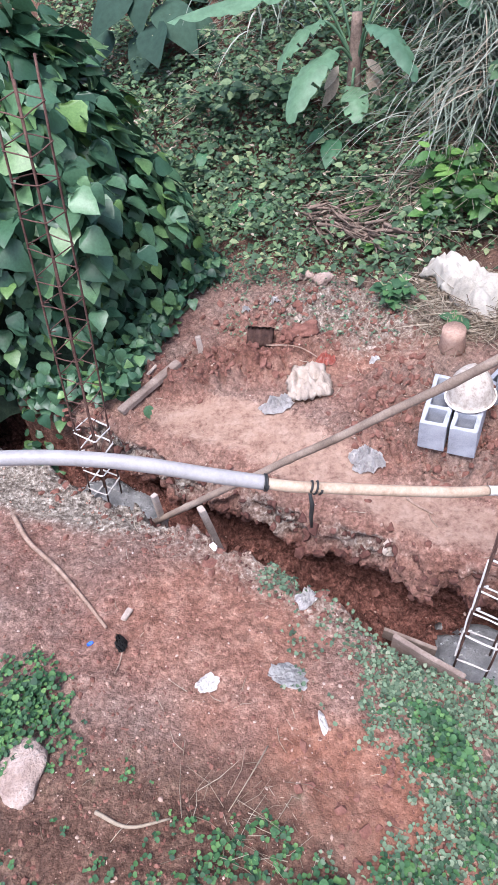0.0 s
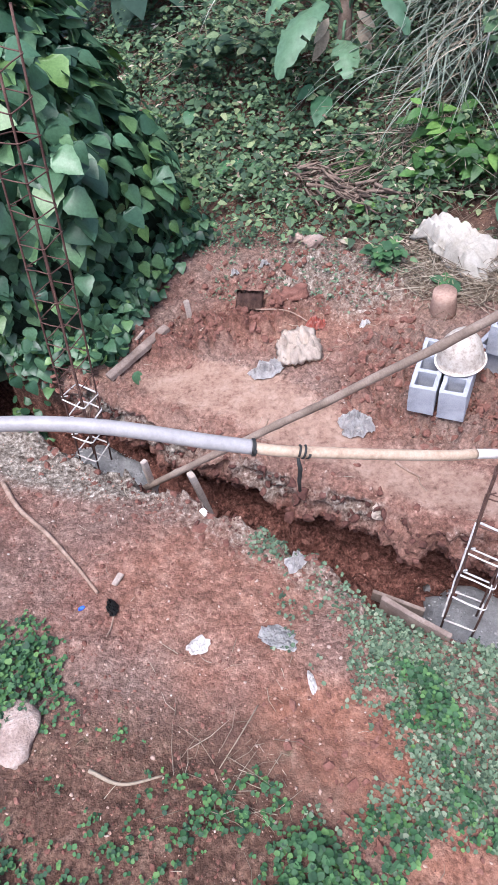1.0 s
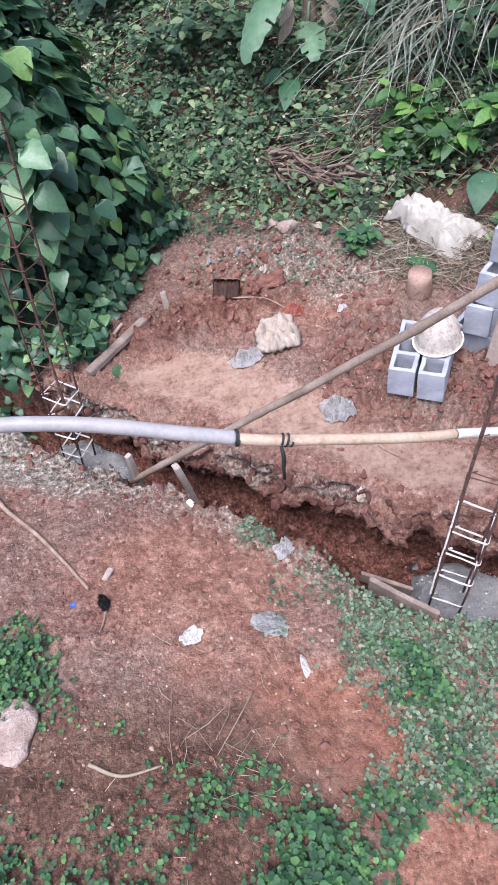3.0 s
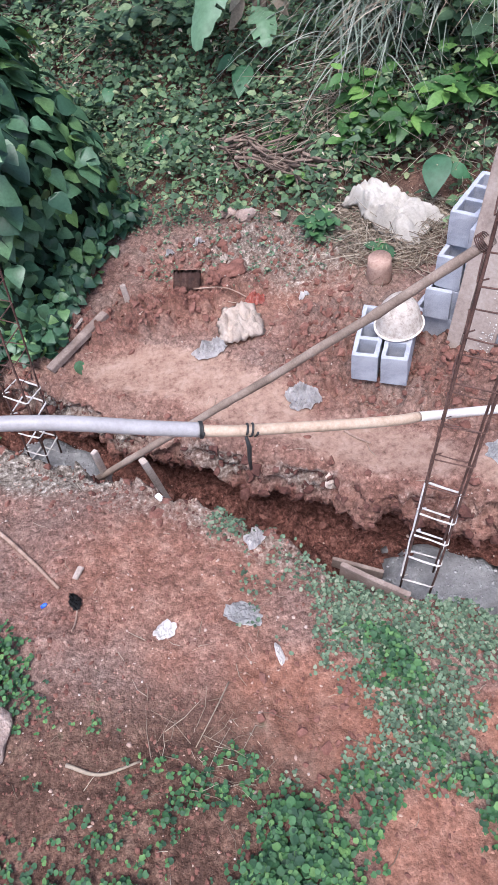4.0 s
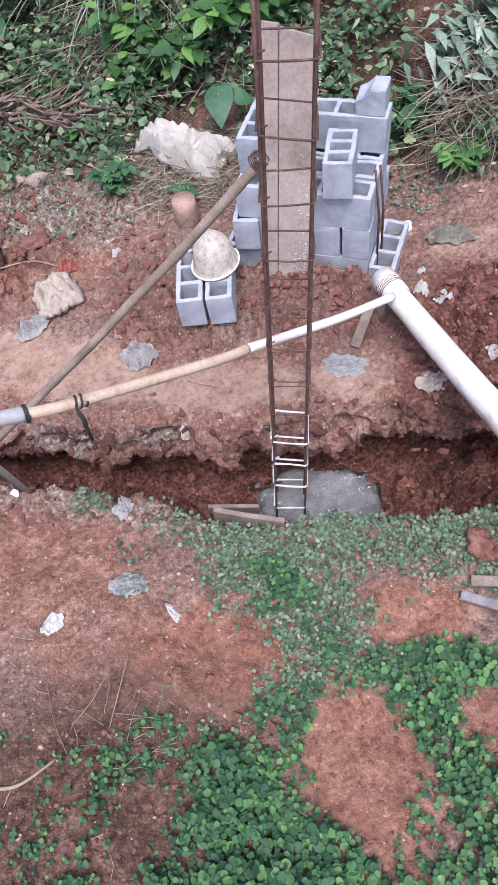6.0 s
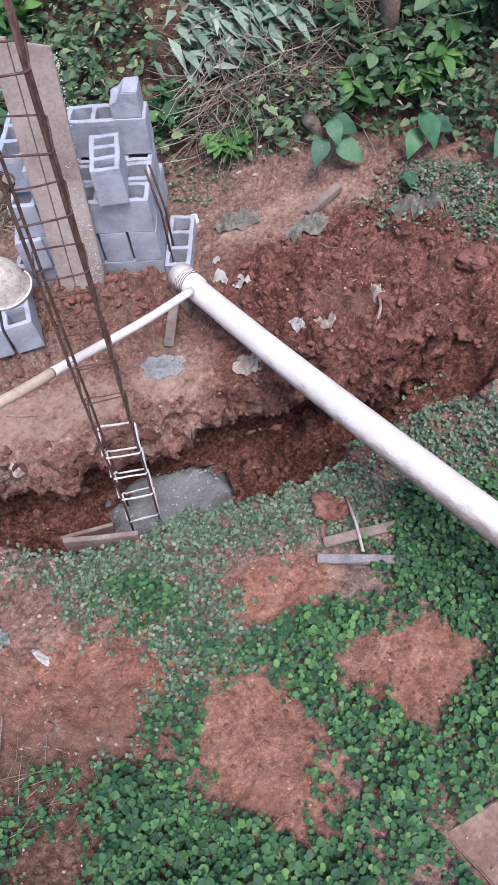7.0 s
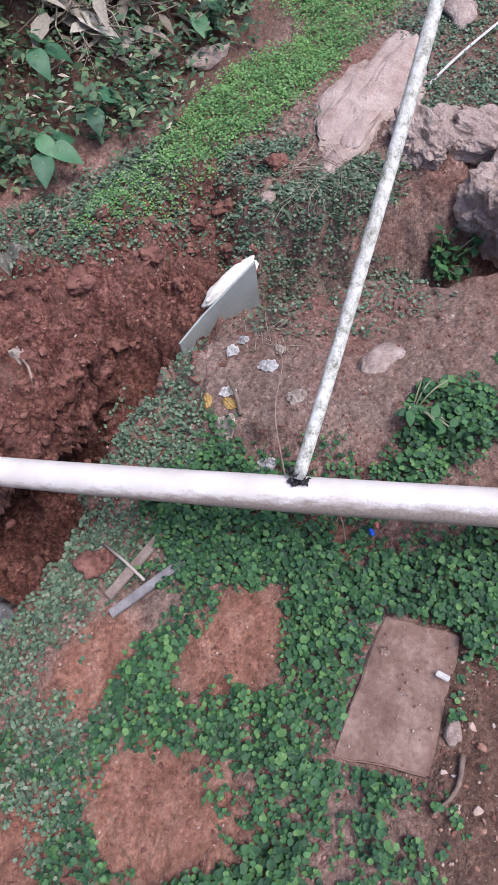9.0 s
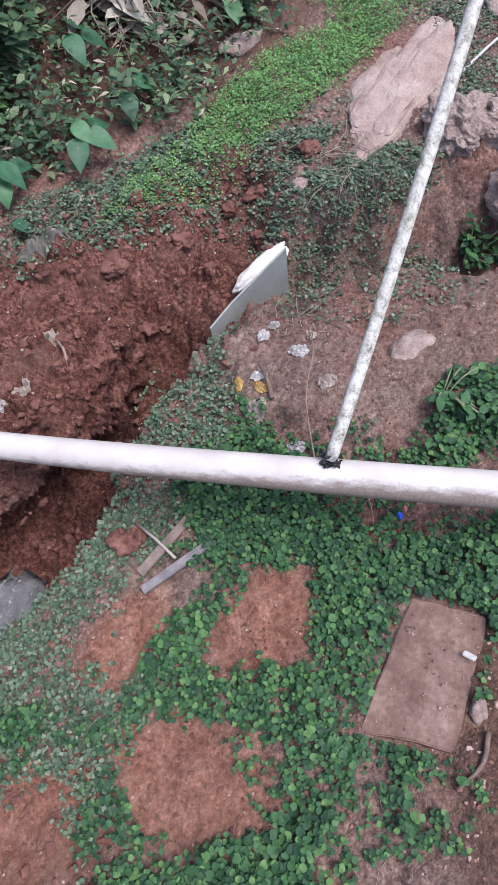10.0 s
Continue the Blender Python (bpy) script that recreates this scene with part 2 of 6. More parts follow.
HAT = speckled("cement_crusted_plastic", (0.34, 0.25, 0.19), (0.7, 0.63, 0.56), (0.84, 0.81, 0.77), 34, 110, 0.75, 0.006)
CLAY = speckled("fired_clay", (0.19, 0.115, 0.085), (0.31, 0.2, 0.155), (0.42, 0.3, 0.245), 10, 80, 0.9, 0.003)
ROCK = speckled("brown_rock", (0.16, 0.105, 0.085), (0.36, 0.27, 0.228), (0.54, 0.445, 0.39), 11, 75, 0.95, 0.03, strength=1.0)
PINK_ROCK = speckled("pale_pink_rock", (0.2, 0.135, 0.11), (0.37, 0.275, 0.23), (0.5, 0.41, 0.36), 6, 60, 0.95, 0.025, strength=1.0)
SLAB = speckled("brown_paving_slab", (0.095, 0.054, 0.041), (0.19, 0.12, 0.093), (0.34, 0.24, 0.195), 7, 45, 0.95, 0.008)
SHEET = speckled("grey_green_board", (0.2, 0.21, 0.19), (0.27, 0.285, 0.265), (0.33, 0.35, 0.325), 4, 60, 0.7, 0.001)
BLUE, RED_PLASTIC = speckled("blue_plastic", (0.01, 0.06, 0.4), (0.02, 0.1, 0.6), (0.05, 0.16, 0.7), 40, 90, 0.4, 0.001), speckled("red_plastic", (0.4, 0.07, 0.05), (0.5, 0.16, 0.12), (0.62, 0.42, 0.36), 40, 90, 0.5, 0.001)
YELLOW_LEAF = speckled("fallen_yellow_leaf", (0.5, 0.28, 0.08), (0.65, 0.45, 0.16), (0.7, 0.55, 0.3), 25, 90, 0.7, 0.002)
# Near-black colour that stands in for the shade between vine leaves.
CORE = speckled("shade_dark_core", (0.006, 0.01, 0.006), (0.014, 0.026, 0.014), (0.03, 0.05, 0.025), 9, 50, 0.9, 0.03)
# Sky light on the upper leaves is put into this lighter ramp.
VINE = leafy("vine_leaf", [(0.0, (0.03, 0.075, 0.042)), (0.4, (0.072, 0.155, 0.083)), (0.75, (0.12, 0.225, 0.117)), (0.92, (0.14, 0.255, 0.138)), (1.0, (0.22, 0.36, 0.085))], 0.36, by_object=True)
# Same leaf in a darker ramp: shade of inner and lower leaves put in.
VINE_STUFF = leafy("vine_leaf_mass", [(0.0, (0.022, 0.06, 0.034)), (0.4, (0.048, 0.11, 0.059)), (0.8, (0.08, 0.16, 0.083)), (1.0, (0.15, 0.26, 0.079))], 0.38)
CLOVER = leafy("clover_leaf", [(0.0, (0.018, 0.049, 0.025)), (0.35, (0.032, 0.085, 0.035)), (0.75, (0.051, 0.132, 0.046)), (1.0, (0.106, 0.202, 0.062))], 0.65, through_light=0.15, patch=1.6)
CREEPER = leafy("creeping_weed_leaf", [(0.0, (0.08, 0.175, 0.051)), (0.5, (0.13, 0.265, 0.081)), (1.0, (0.21, 0.36, 0.122))], 0.6, through_light=0.2, patch=2.5)
DULL = leafy("dusty_leaf", [(0.0, (0.042, 0.068, 0.042)), (0.4, (0.085, 0.132, 0.079)), (0.8, (0.14, 0.2, 0.123)), (1.0, (0.24, 0.26, 0.181))], 0.7, through_light=0.12)
WEED = leafy("weed_leaf", [(0.0, (0.026, 0.055, 0.029)), (0.5, (0.06, 0.112, 0.054)), (0.85, (0.115, 0.185, 0.085)), (1.0, (0.24, 0.28, 0.146))], 0.6, patch=1.4)
SHRUB = leafy("shrub_leaf", [(0.0, (0.03, 0.08, 0.024)), (0.6, (0.06, 0.145, 0.039)), (1.0, (0.15, 0.28, 0.066))], 0.5)
TARO = leafy("taro_leaf", [(0.0, (0.035, 0.1, 0.05)), (0.7, (0.055, 0.15, 0.068)), (1.0, (0.09, 0.21, 0.085))], 0.5, by_object=True, vein=25)
DARK_TARO = leafy("dark_taro_leaf", [(0.0, (0.016, 0.042, 0.028)), (1.0, (0.04, 0.082, 0.052))], 0.8, by_object=True, vein=20)
BANANA = leafy("banana_leaf", [(0.0, (0.07, 0.14, 0.085)), (1.0, (0.12, 0.21, 0.12))], 0.45, by_object=True, vein=18)
GRASS = leafy("tall_grass_blade", [(0.0, (0.07, 0.1, 0.07)), (0.4, (0.16, 0.195, 0.15)), (0.8, (0.29, 0.315, 0.26)), (1.0, (0.4, 0.385, 0.33))], 0.6)
STRAW = leafy("dry_straw", [(0.0, (0.12, 0.085, 0.06)), (0.5, (0.27, 0.21, 0.155)), (1.0, (0.45, 0.38, 0.3))], 0.8, through_light=0.08)
FROND = leafy("cut_frond", [(0.0, (0.1, 0.16, 0.11)), (0.5, (0.2, 0.27, 0.2)), (1.0, (0.34, 0.4, 0.32))], 0.55)
PALE_DEAD = leafy("bleached_dead_leaf", [(0.0, (0.16, 0.125, 0.095)), (0.5, (0.34, 0.29, 0.235)), (1.0, (0.5, 0.45, 0.38))], 0.8, through_light=0.1)
STEM = speckled("plant_stem", (0.1, 0.12, 0.06), (0.2, 0.21, 0.12), (0.3, 0.28, 0.19), 10, 60, 0.7, 0.003)
BARK = speckled("brown_bark", (0.06, 0.04, 0.03), (0.16, 0.115, 0.09), (0.28, 0.21, 0.17), 12, 60, 0.95, 0.008)
# Moist red earth, made darker than CLOD for the shade in the trench.
WALL_CLOD = speckled("moist_shaded_wall_earth", (0.032, 0.014, 0.01), (0.085, 0.036, 0.028), (0.17, 0.086, 0.068), 14, 90, 0.9, 0.008)
TWIG = speckled("dry_twig", (0.13, 0.08, 0.06), (0.27, 0.185, 0.14), (0.4, 0.3, 0.24), 20, 90, 0.9, 0.002)


# ---- building helpers ----
class Bag:
    """Collects many small pieces into one mesh."""

    def __init__(self):
        self.v, self.f = [], []

    def add(self, verts, faces):
        n = len(self.v)
        self.v.extend(verts)
        self.f.extend([tuple(i + n for i in f) for f in faces])

    def mesh(self, name, mat, smooth=True):
        me = bpy.data.meshes.new(name)
        me.from_pydata(self.v, [], self.f)
        me.materials.append(mat)
        if smooth:
            me.shade_smooth()
        me.update()
        return me


def rnd(a, b):
    return random.uniform(a, b)


def part(name, bm, mat, parent=None, label=""):
    """Links a bmesh, bag or mesh as one object, under parent if given."""
    if isinstance(bm, Bag):
        me = bm.mesh(name, mat)
    elif isinstance(bm, bmesh.types.BMesh):
        me = bpy.data.meshes.new(name)
        bm.normal_update()
        bm.to_mesh(me)
        bm.free()
        me.materials.append(mat)
    else:
        me = bm
    ob = new(name, me)
    if parent is not None:
        ob.parent = parent
    if label:
        ob["label"] = label
    return ob


def empty(name, m, label, category, group=""):
    ob = new(name)
    ob.matrix_basis = m
    return tagged(ob, label, category, group)


def thing(name, bm, mat, label, category, group="", kind="", m=None):
    ob = part(name, bm, mat)
    if m is not None:
        ob.matrix_basis = m
    return tagged(ob, label, category, group, kind)


def frame_of(direction):
    """Two unit vectors across a direction."""
    d = Vector(direction).normalized()
    a = d.cross(Vector((0, 0, 1)))
    if a.length < 1e-3:
        a = Vector((1, 0, 0))
    a.normalize()
    return a, a.cross(d).normalized()


def tube(bag, pts, radii, sides=10, caps=True, wobble=0.0):
    """A round bar along points."""
    pts = [Vector(p) for p in pts]
    verts, faces = [], []
    a0 = None
    for i, p in enumerate(pts):
        d = pts[min(i + 1, len(pts) - 1)] - pts[max(i - 1, 0)]
        if a0 is None:
            a0, b0 = frame_of(d)
        else:
            d.normalize()
            a0 = (a0 - d * a0.dot(d)).normalized()
            b0 = d.cross(a0) * -1
        r = radii if isinstance(radii, (int, float)) else radii[i]
        for k in range(sides):
            t = 2 * math.pi * k / sides
            q = r * (1 + wobble * (random.random() - 0.5))
            verts.append(tuple(p + a0 * (math.cos(t) * q) + b0 * (math.sin(t) * q)))
    for i in range(len(pts) - 1):
        for k in range(sides):
            j = (k + 1) % sides
            faces.append((i * sides + k, i * sides + j, (i + 1) * sides + j, (i + 1) * sides + k))
    if caps:
        faces.append(tuple(range(sides))[::-1])
        faces.append(tuple(range((len(pts) - 1) * sides, len(pts) * sides)))
    bag.add(verts, faces)


def curve_through(pts, steps=6):
    """Smooth points through a few given ones."""
    p = [Vector(q) for q in pts]
    p = [2 * p[0] - p[1]] + p + [2 * p[-1] - p[-2]]
    out = []
    for i in range(1, len(p) - 2):
        for k in range(steps):
            t = k / steps
            out.append(0.5 * (2 * p[i] + (p[i + 1] - p[i - 1]) * t + (2 * p[i - 1] - 5 * p[i] + 4 * p[i + 1] - p[i + 2]) * t * t
                              + (3 * p[i] - p[i - 1] - 3 * p[i + 1] + p[i + 2]) * t ** 3))
    return out + [p[-2]]


def box_bm(sx, sy, sz, bevel=0.004, cuts=0, rough=0.0, seed=0):
    """A worn box on its base, centred in x and y."""
    bm = bmesh.new()
    bmesh.ops.create_cube(bm, size=1.0)
    bmesh.ops.scale(bm, vec=(sx, sy, sz), verts=bm.verts)
    bmesh.ops.translate(bm, vec=(0, 0, sz / 2), verts=bm.verts)
    if cuts:
        bmesh.ops.subdivide_edges(bm, edges=[e for e in bm.edges if e.calc_length() > max(sx, sy, sz) * 0.4], cuts=cuts, use_grid_fill=True)
    if bevel:
        bmesh.ops.bevel(bm, geom=[e for e in bm.edges if len(e.link_faces) == 2 and e.calc_face_angle() > 0.5], offset=bevel, segments=2, affect="EDGES")
    if rough:
        for v in bm.verts:
            n = noise.noise_vector(v.co * 9 + Vector((seed, seed * 2, 0)))
            v.co += n * rough
    return bm


def stone_bm(sx, sy, sz, detail=2, rough=0.25, seed=0.0):
    """A lumpy stone or clod about its middle."""
    bm = bmesh.new()
    bmesh.ops.create_icosphere(bm, subdivisions=detail, radius=0.5)
    for v in bm.verts:
        n = noise.noise(v.co * 2.2 + Vector((seed, 0, seed))) + 0.5 * noise.noise(v.co * 5.5 + Vector((0, seed, 3)))
        v.co *= 1 + rough * n * 1.6
        if detail > 3:
            v.co *= 1 + 0.2 * rough * (1 - 3 * abs(noise.noise(v.co * 5 + Vector((seed, 1, 2))))) + 0.1 * rough * (1 - 3 * abs(noise.noise(v.co * 15 + Vector((2, seed, 1))))) + 0.12 * rough * noise.noise(v.co * 40)
        if detail > 4:
            near_, far_ = noise.voronoi(v.co * 4.2 + Vector((seed, seed, 0)))[0][:2]
            small_, next_ = noise.voronoi(v.co * 11 + Vector((0, seed, 0)))[0][:2]
            v.co *= 1 - 0.045 * max(0.0, 0.2 - (far_ - near_)) / 0.2 - 0.05 * near_ - 0.02 * small_
        v.co = Vector((v.co.x * sx, v.co.y * sy, v.co.z * sz))
    for f in bm.faces:
        f.smooth = 2 < detail < 5
    return bm


ICO = bmesh.new()
bmesh.ops.create_icosphere(ICO, subdivisions=1, radius=1.0)
ICO.verts.ensure_lookup_table()
ICO_V, ICO_F = [v.co.copy() for v in ICO.verts], [tuple(v.index for v in f.verts) for f in ICO.faces]
ICO.free()


def lump(bag, place, size, flat=0.7):
    """A small clod or pebble with uneven faces, half sunk where it lies."""
    turn = Euler((rnd(0, 6), rnd(0, 6), rnd(0, 6))).to_matrix()
    st = Vector((rnd(0.7, 1.3), rnd(0.7, 1.3), rnd(0.5, 1.0)))
    verts = []
    for c in ICO_V:
        q = turn @ Vector((c.x * st.x, c.y * st.y, c.z * st.z)) * (size * rnd(0.6, 1.25))
        verts.append((place[0] + q.x, place[1] + q.y, place[2] + q.z * flat + size * 0.15))
    bag.add(verts, ICO_F)


HEART = [(-0.2, 0.0), (-0.22, 0.24), (-0.04, 0.47), (0.2, 0.53), (0.4, 0.4), (0.58, 0.33), (0.8, 0.14), (0.95, 0.0)]
OVAL = [(0.0, 0.0), (0.2, 0.26), (0.45, 0.34), (0.7, 0.26), (0.9, 0.1), (1.0, 0.0)]
LANCE = [(0.0, 0.0), (0.2, 0.13), (0.5, 0.17), (0.8, 0.09), (1.0, 0.0)]


def leaf(bag, place, ahead, up, size, shape=OVAL, fold=0.15, droop=0.25, wave=0.0):
    """A leaf of midrib and two halves, from its stalk at place."""
    a = Vector(ahead).normalized()
    u = Vector(up)
    u = (u - a * u.dot(a))
    if u.length < 1e-4:
        u = Vector((0.1, 0.2, 1))
        u = u - a * u.dot(a)
    u.normalize()
    w = a.cross(u)
    p = Vector(place)
    verts, faces = [], []
    n = len(shape)
    for i, (s, half) in enumerate(shape):
        mid = p + a * (s * size) - u * (droop * size * max(s, 0) ** 2)
        lift = u * (fold * half * size)
        k = wave * size * rnd(-1, 1)
        verts += [tuple(mid), tuple(mid + w * (half * size) + lift + u * k), tuple(mid - w * (half * size) + lift - u * k)]
    for i in range(n - 1):
        a_, b_ = 3 * i, 3 * i + 3
        if shape[i][1] == 0:
            faces += [(a_, b_ + 1, b_), (a_, b_, b_ + 2)]
        elif shape[i + 1][1] == 0:
            faces += [(a_, a_ + 1, b_), (a_, b_, a_ + 2)]
        else:
            faces += [(a_, a_ + 1, b_ + 1, b_), (a_, b_, b_ + 2, a_ + 2)]
    used = sorted({i for f in faces for i in f})
    back = {o: k for k, o in enumerate(used)}
    bag.add([verts[i] for i in used], [tuple(back[i] for i in f) for f in faces])


def round_leaf(bag, place, up, size, cup=0.15, sides=7):
    """A small round clover-like leaflet."""
    a, b = frame_of(up)
    u = Vector(up).normalized()
    p = Vector(place)
    t0 = rnd(0, 6.3)
    verts = [tuple(p - u * (cup * size))]
    for k in range(sides):
        t = t0 + 2 * math.pi * k / sides
        r = size * (0.62 if k == 0 else rnd(0.85, 1.1))
        verts.append(tuple(p + a * (math.cos(t) * r) + b * (math.sin(t) * r) + u * rnd(-0.08, 0.08) * size))
    bag.add(verts, [(0, 1 + k, 1 + (k + 1) % sides) for k in range(sides)])


def blade(bag, place, heading, length, width, rise, fall, segs=6):
    """A long arching grass blade."""
    p = Vector(place)
    h = Vector((math.cos(heading), math.sin(heading), 0))
    w = Vector((-h.y, h.x, 0)) * (width / 2)
    verts, faces = [], []
    for i in range(segs + 1):
        s = i / segs
        q = p + h * (length * (0.25 * s + 0.75 * s * s) * fall) + Vector((0, 0, length * (rise * s - (rise * 0.75) * fall * s * s * s)))
        k = (1 - s * s) * (0.6 + 0.4 * min(1, s * 4))
        tw = w * max(k, 0.04)
        verts += [tuple(q - tw), tuple(q + tw)]
    for i in range(segs):
        faces.append((2 * i, 2 * i + 1, 2 * i + 3, 2 * i + 2))
    bag.add(verts, faces)


def straw(bag, place, heading, length, thick, tilt=0.0, bend=0.1):
    h = Vector((math.cos(heading), math.sin(heading), tilt))
    s = Vector((-h.y, h.x, 0))
    p = Vector(place)
    pts = [p, p + h * length * 0.5 + s * length * bend, p + h * length + s * length * bend * 0.4]
    verts, faces = [], []
    for i, q in enumerate(pts):
        k = thick * (1, 0.9, 0.4)[i]
        verts += [tuple(q - s * k), tuple(q + s * k), tuple(q + Vector((0, 0, k * 1.4)))]
    for i in range(2):
        a = 3 * i
        faces += [(a, a + 1, a + 4, a + 3), (a + 1, a + 2, a + 5, a + 4), (a + 2, a, a + 3, a + 5)]
    bag.add(verts, faces)


def crumpled(sx, sy, lift, n=14, seed=0.0, ragged=0.2, follow=None, thick=0.002):
    """A crumpled sheet of cloth, paper or film with thickness; follow(x, y) gives the height it lies on."""
    bm = bmesh.new()
    grid = []
    for j in range(n + 1):
        row = []
        for i in range(n + 1):
            u, v = i / n - 0.5, j / n - 0.5
            way = math.atan2(v, u)
            c_, s_ = math.cos(way), math.sin(way)
            k = max(abs(u), abs(v)) * (1.1 + 1.0 * ragged * noise.noise(Vector((c_ * 1.2 + seed, s_ * 1.2, 0.3))) + 0.55 * ragged * noise.noise(Vector((c_ * 3.4, s_ * 3.4 + seed, 0.9))))
            x, y = c_ * k * sx, s_ * k * sy
            q = Vector((x / max(sx, sy) * 4 + seed, y / max(sx, sy) * 4, seed * 0.7))
            z = lift * (0.15 + 1.5 * abs(noise.noise(q * 1.3)) + 0.9 * abs(noise.noise(q * 2.9)) + 0.4 * abs(noise.noise(q * 6)))
            edge = max(abs(u), abs(v)) * 2
            z *= 1 - 0.75 * edge ** 3
            base = follow(x, y) if follow else 0.0
            row.append(bm.verts.new((x, y, base + z)))
        grid.append(row)
    for j in range(n):
        for i in range(n):
            f = bm.faces.new((grid[j][i], grid[j][i + 1], grid[j + 1][i + 1], grid[j + 1][i]))
            f.smooth = lift > 0.08
    bmesh.ops.solidify(bm, geom=bm.faces[:], thickness=thick)
    return bm


# ---- the lie of the land ----
def ramp(a, b, x):
    t = min(1.0, max(0.0, (x - a) / (b - a)))
    return t * t * (3 - 2 * t)


TRENCH = [(-3.6, 4.3), (-1.9, 2.95), (-1.3, 2.45), (-0.7, 2.03), (-0.3, 1.77), (0.05, 1.52), (0.35, 1.28), (0.6, 1.08), (0.9, 0.9),
          (1.3, 0.7), (1.7, 0.47), (2.1, 0.2), (2.5, -0.02), (3.2, -0.28)]


def across(x, y):
    """Signed distance from the trench's middle line, positive on the hill side, and the x of the nearest place on it."""
    best = (1e9, 0, 0)
    for (ax, ay), (bx, by) in zip(TRENCH, TRENCH[1:]):
        dx, dy = bx - ax, by - ay
        k = min(1.0, max(0.0, ((x - ax) * dx + (y - ay) * dy) / (dx * dx + dy * dy)))
        ex, ey = x - ax - k * dx, y - ay - k * dy
        q = ex * ex + ey * ey
        if q < best[0]:
            best = (q, ey * dx - ex * dy, ax + k * dx)
    return math.copysign(math.sqrt(best[0]), best[1]), best[2]


def near_side(x, y):
    z = -(0.173 * (x - 0.53) + 0.167 * (y - 0.11)) / 0.971 - 0.03
    z += 0.27 * ramp(1.3, 2.2, x) * ramp(0.6, -0.2, y) * (1 - 0.45 * ramp(2.4, 2.6, x) * ramp(-0.75, -0.45, y))
    z += 0.085 * ramp(-0.24, -0.3, y + 0.04 * (x - 2.3)) * ramp(1.92, 1.98, x + 0.3 * max(0.0, -y - 0.45)) * ramp(2.78, 2.7, x) * ramp(-1.0, -0.5, y)
    return z if z < 0.3 else 0.3 + (z - 0.3) * 0.3


def far_side(x, y):
    z = 0.17 * ramp(1.6, 3.2, x) - 0.05 * ramp(2.4, 1.7, y) * ramp(1.5, 0.9, x)
    z += 0.10 * math.exp(-((x + 0.1) / 0.45) ** 2 - ((y - 2.85 - 0.1 * x) / 0.16) ** 2)
    z += 0.10 * math.exp(-((x - 1.95) / 0.35) ** 2 - ((y - 0.75) / 0.3) ** 2)
    foot = 0.45 * math.exp(-((x - 1.8) / 1.2) ** 2) - 0.2 * math.exp(-((x - 4.5) / 1.0) ** 2)
    d = 0.66 * x + 0.75 * (y - 4.5) - foot
    return z + 0.78 * (math.log1p(math.exp(min(d, 8) * 6)) / 6 if d < 8 else d)


def half_width(along):
    return 0.17 + 0.06 * ramp(0.0, 0.6, along) - 0.11 * ramp(1.3, 2.0, along)


def undercut(along):
    """How far the hill-side wall is washed out below its lip."""
    return 0.17 * ramp(-1.6, -1.1, along) * ramp(2.3, 1.6, along)


def base_height(x, y, mode=0):
    """Bare height; mode 1 moves the hill-side wall back to the undercut, mode 2 leaves the hill side uncut."""
    s, along = across(x, y)
    half = half_width(along)
    a, b = near_side(x, y), far_side(x, y)
    if s < 0:
        z = a
        cut = ramp(half + 0.04, half - 0.05, -s) * ramp(2.78, 2.55, along)
    else:
        z = b
        w = 2.3 * undercut(along) if mode == 1 else 0.0
        cut = 0.0 if mode == 2 and along < 2.6 else ramp(half + w + 0.04 + 0.42 * ramp(1.7, 2.2, along), half + w - 0.06, s)
    floor = -0.72 + 0.12 * ramp(0.2, -0.9, along) + 0.12 * ramp(1.5, 2.3, along)
    if along > 2.4:
        heap = ramp(2.45, 2.7, along)
        z += (a + (b - a) * ramp(-0.16, 0.6, s) - z) * heap
        cut *= 1 - heap
    z = z + (floor - z) * cut
    if y < 0.4:
        side = ramp(2.8, 2.88, x + 0.16 * math.exp(-((y + 1.83) / 0.1) ** 2)) * ramp(3.3 + 0.42 * min(0.8, max(0.0, -y - 0.5)), 2.98, x) * ramp(-0.28, -0.6, y) * ramp(-5.0, -3.6, y)
        if x > 2.85 and s < 0:
            z = z + (far_side(x, y) - z) * ramp(2.9, 3.05, x) * ramp(-0.1, -0.55, y) * ramp(0.0, -0.15, s)
        z = z + (-0.45 - z) * side
    return z


def inside(x, y, cx, cy, rx, ry, turn=0.0, soft=0.35):
    """1 in an ellipse, 0 well outside it."""
    c, s = math.cos(radians(turn)), math.sin(radians(turn))
    dx, dy = x - cx, y - cy
    q = math.hypot((dx * c + dy * s) / rx, (-dx * s + dy * c) / ry)
    return ramp(1 + soft, 1 - soft, q)


def spoil(x, y):
    """How loose and cloddy the dug earth lies."""
    return max(inside(x, y, -0.1, 2.9, 0.75, 0.28, 8), inside(x, y, 0.85, 2.2, 0.45, 0.45), inside(x, y, 1.35, 1.75, 0.5, 0.3, -45), inside(x, y, 2.05, 0.85, 0.45, 0.6),
               inside(x, y, 2.7, 0.75, 0.55, 0.55), inside(x, y, 3.1, 0.0, 0.35, 0.5), 0.9 * inside(x, y, 3.4, -0.2, 0.3, 0.25), 0.6 * inside(x, y, 0.55, 3.2, 0.9, 0.5), 0.5 * inside(x, y, -0.9, 2.7, 0.5, 0.3),
               0.6 * inside(x, y, 3.75, -1.5, 0.3, 0.5), 0.9 * inside(x, y, 1.55, 1.62, 0.55, 0.16, -47))


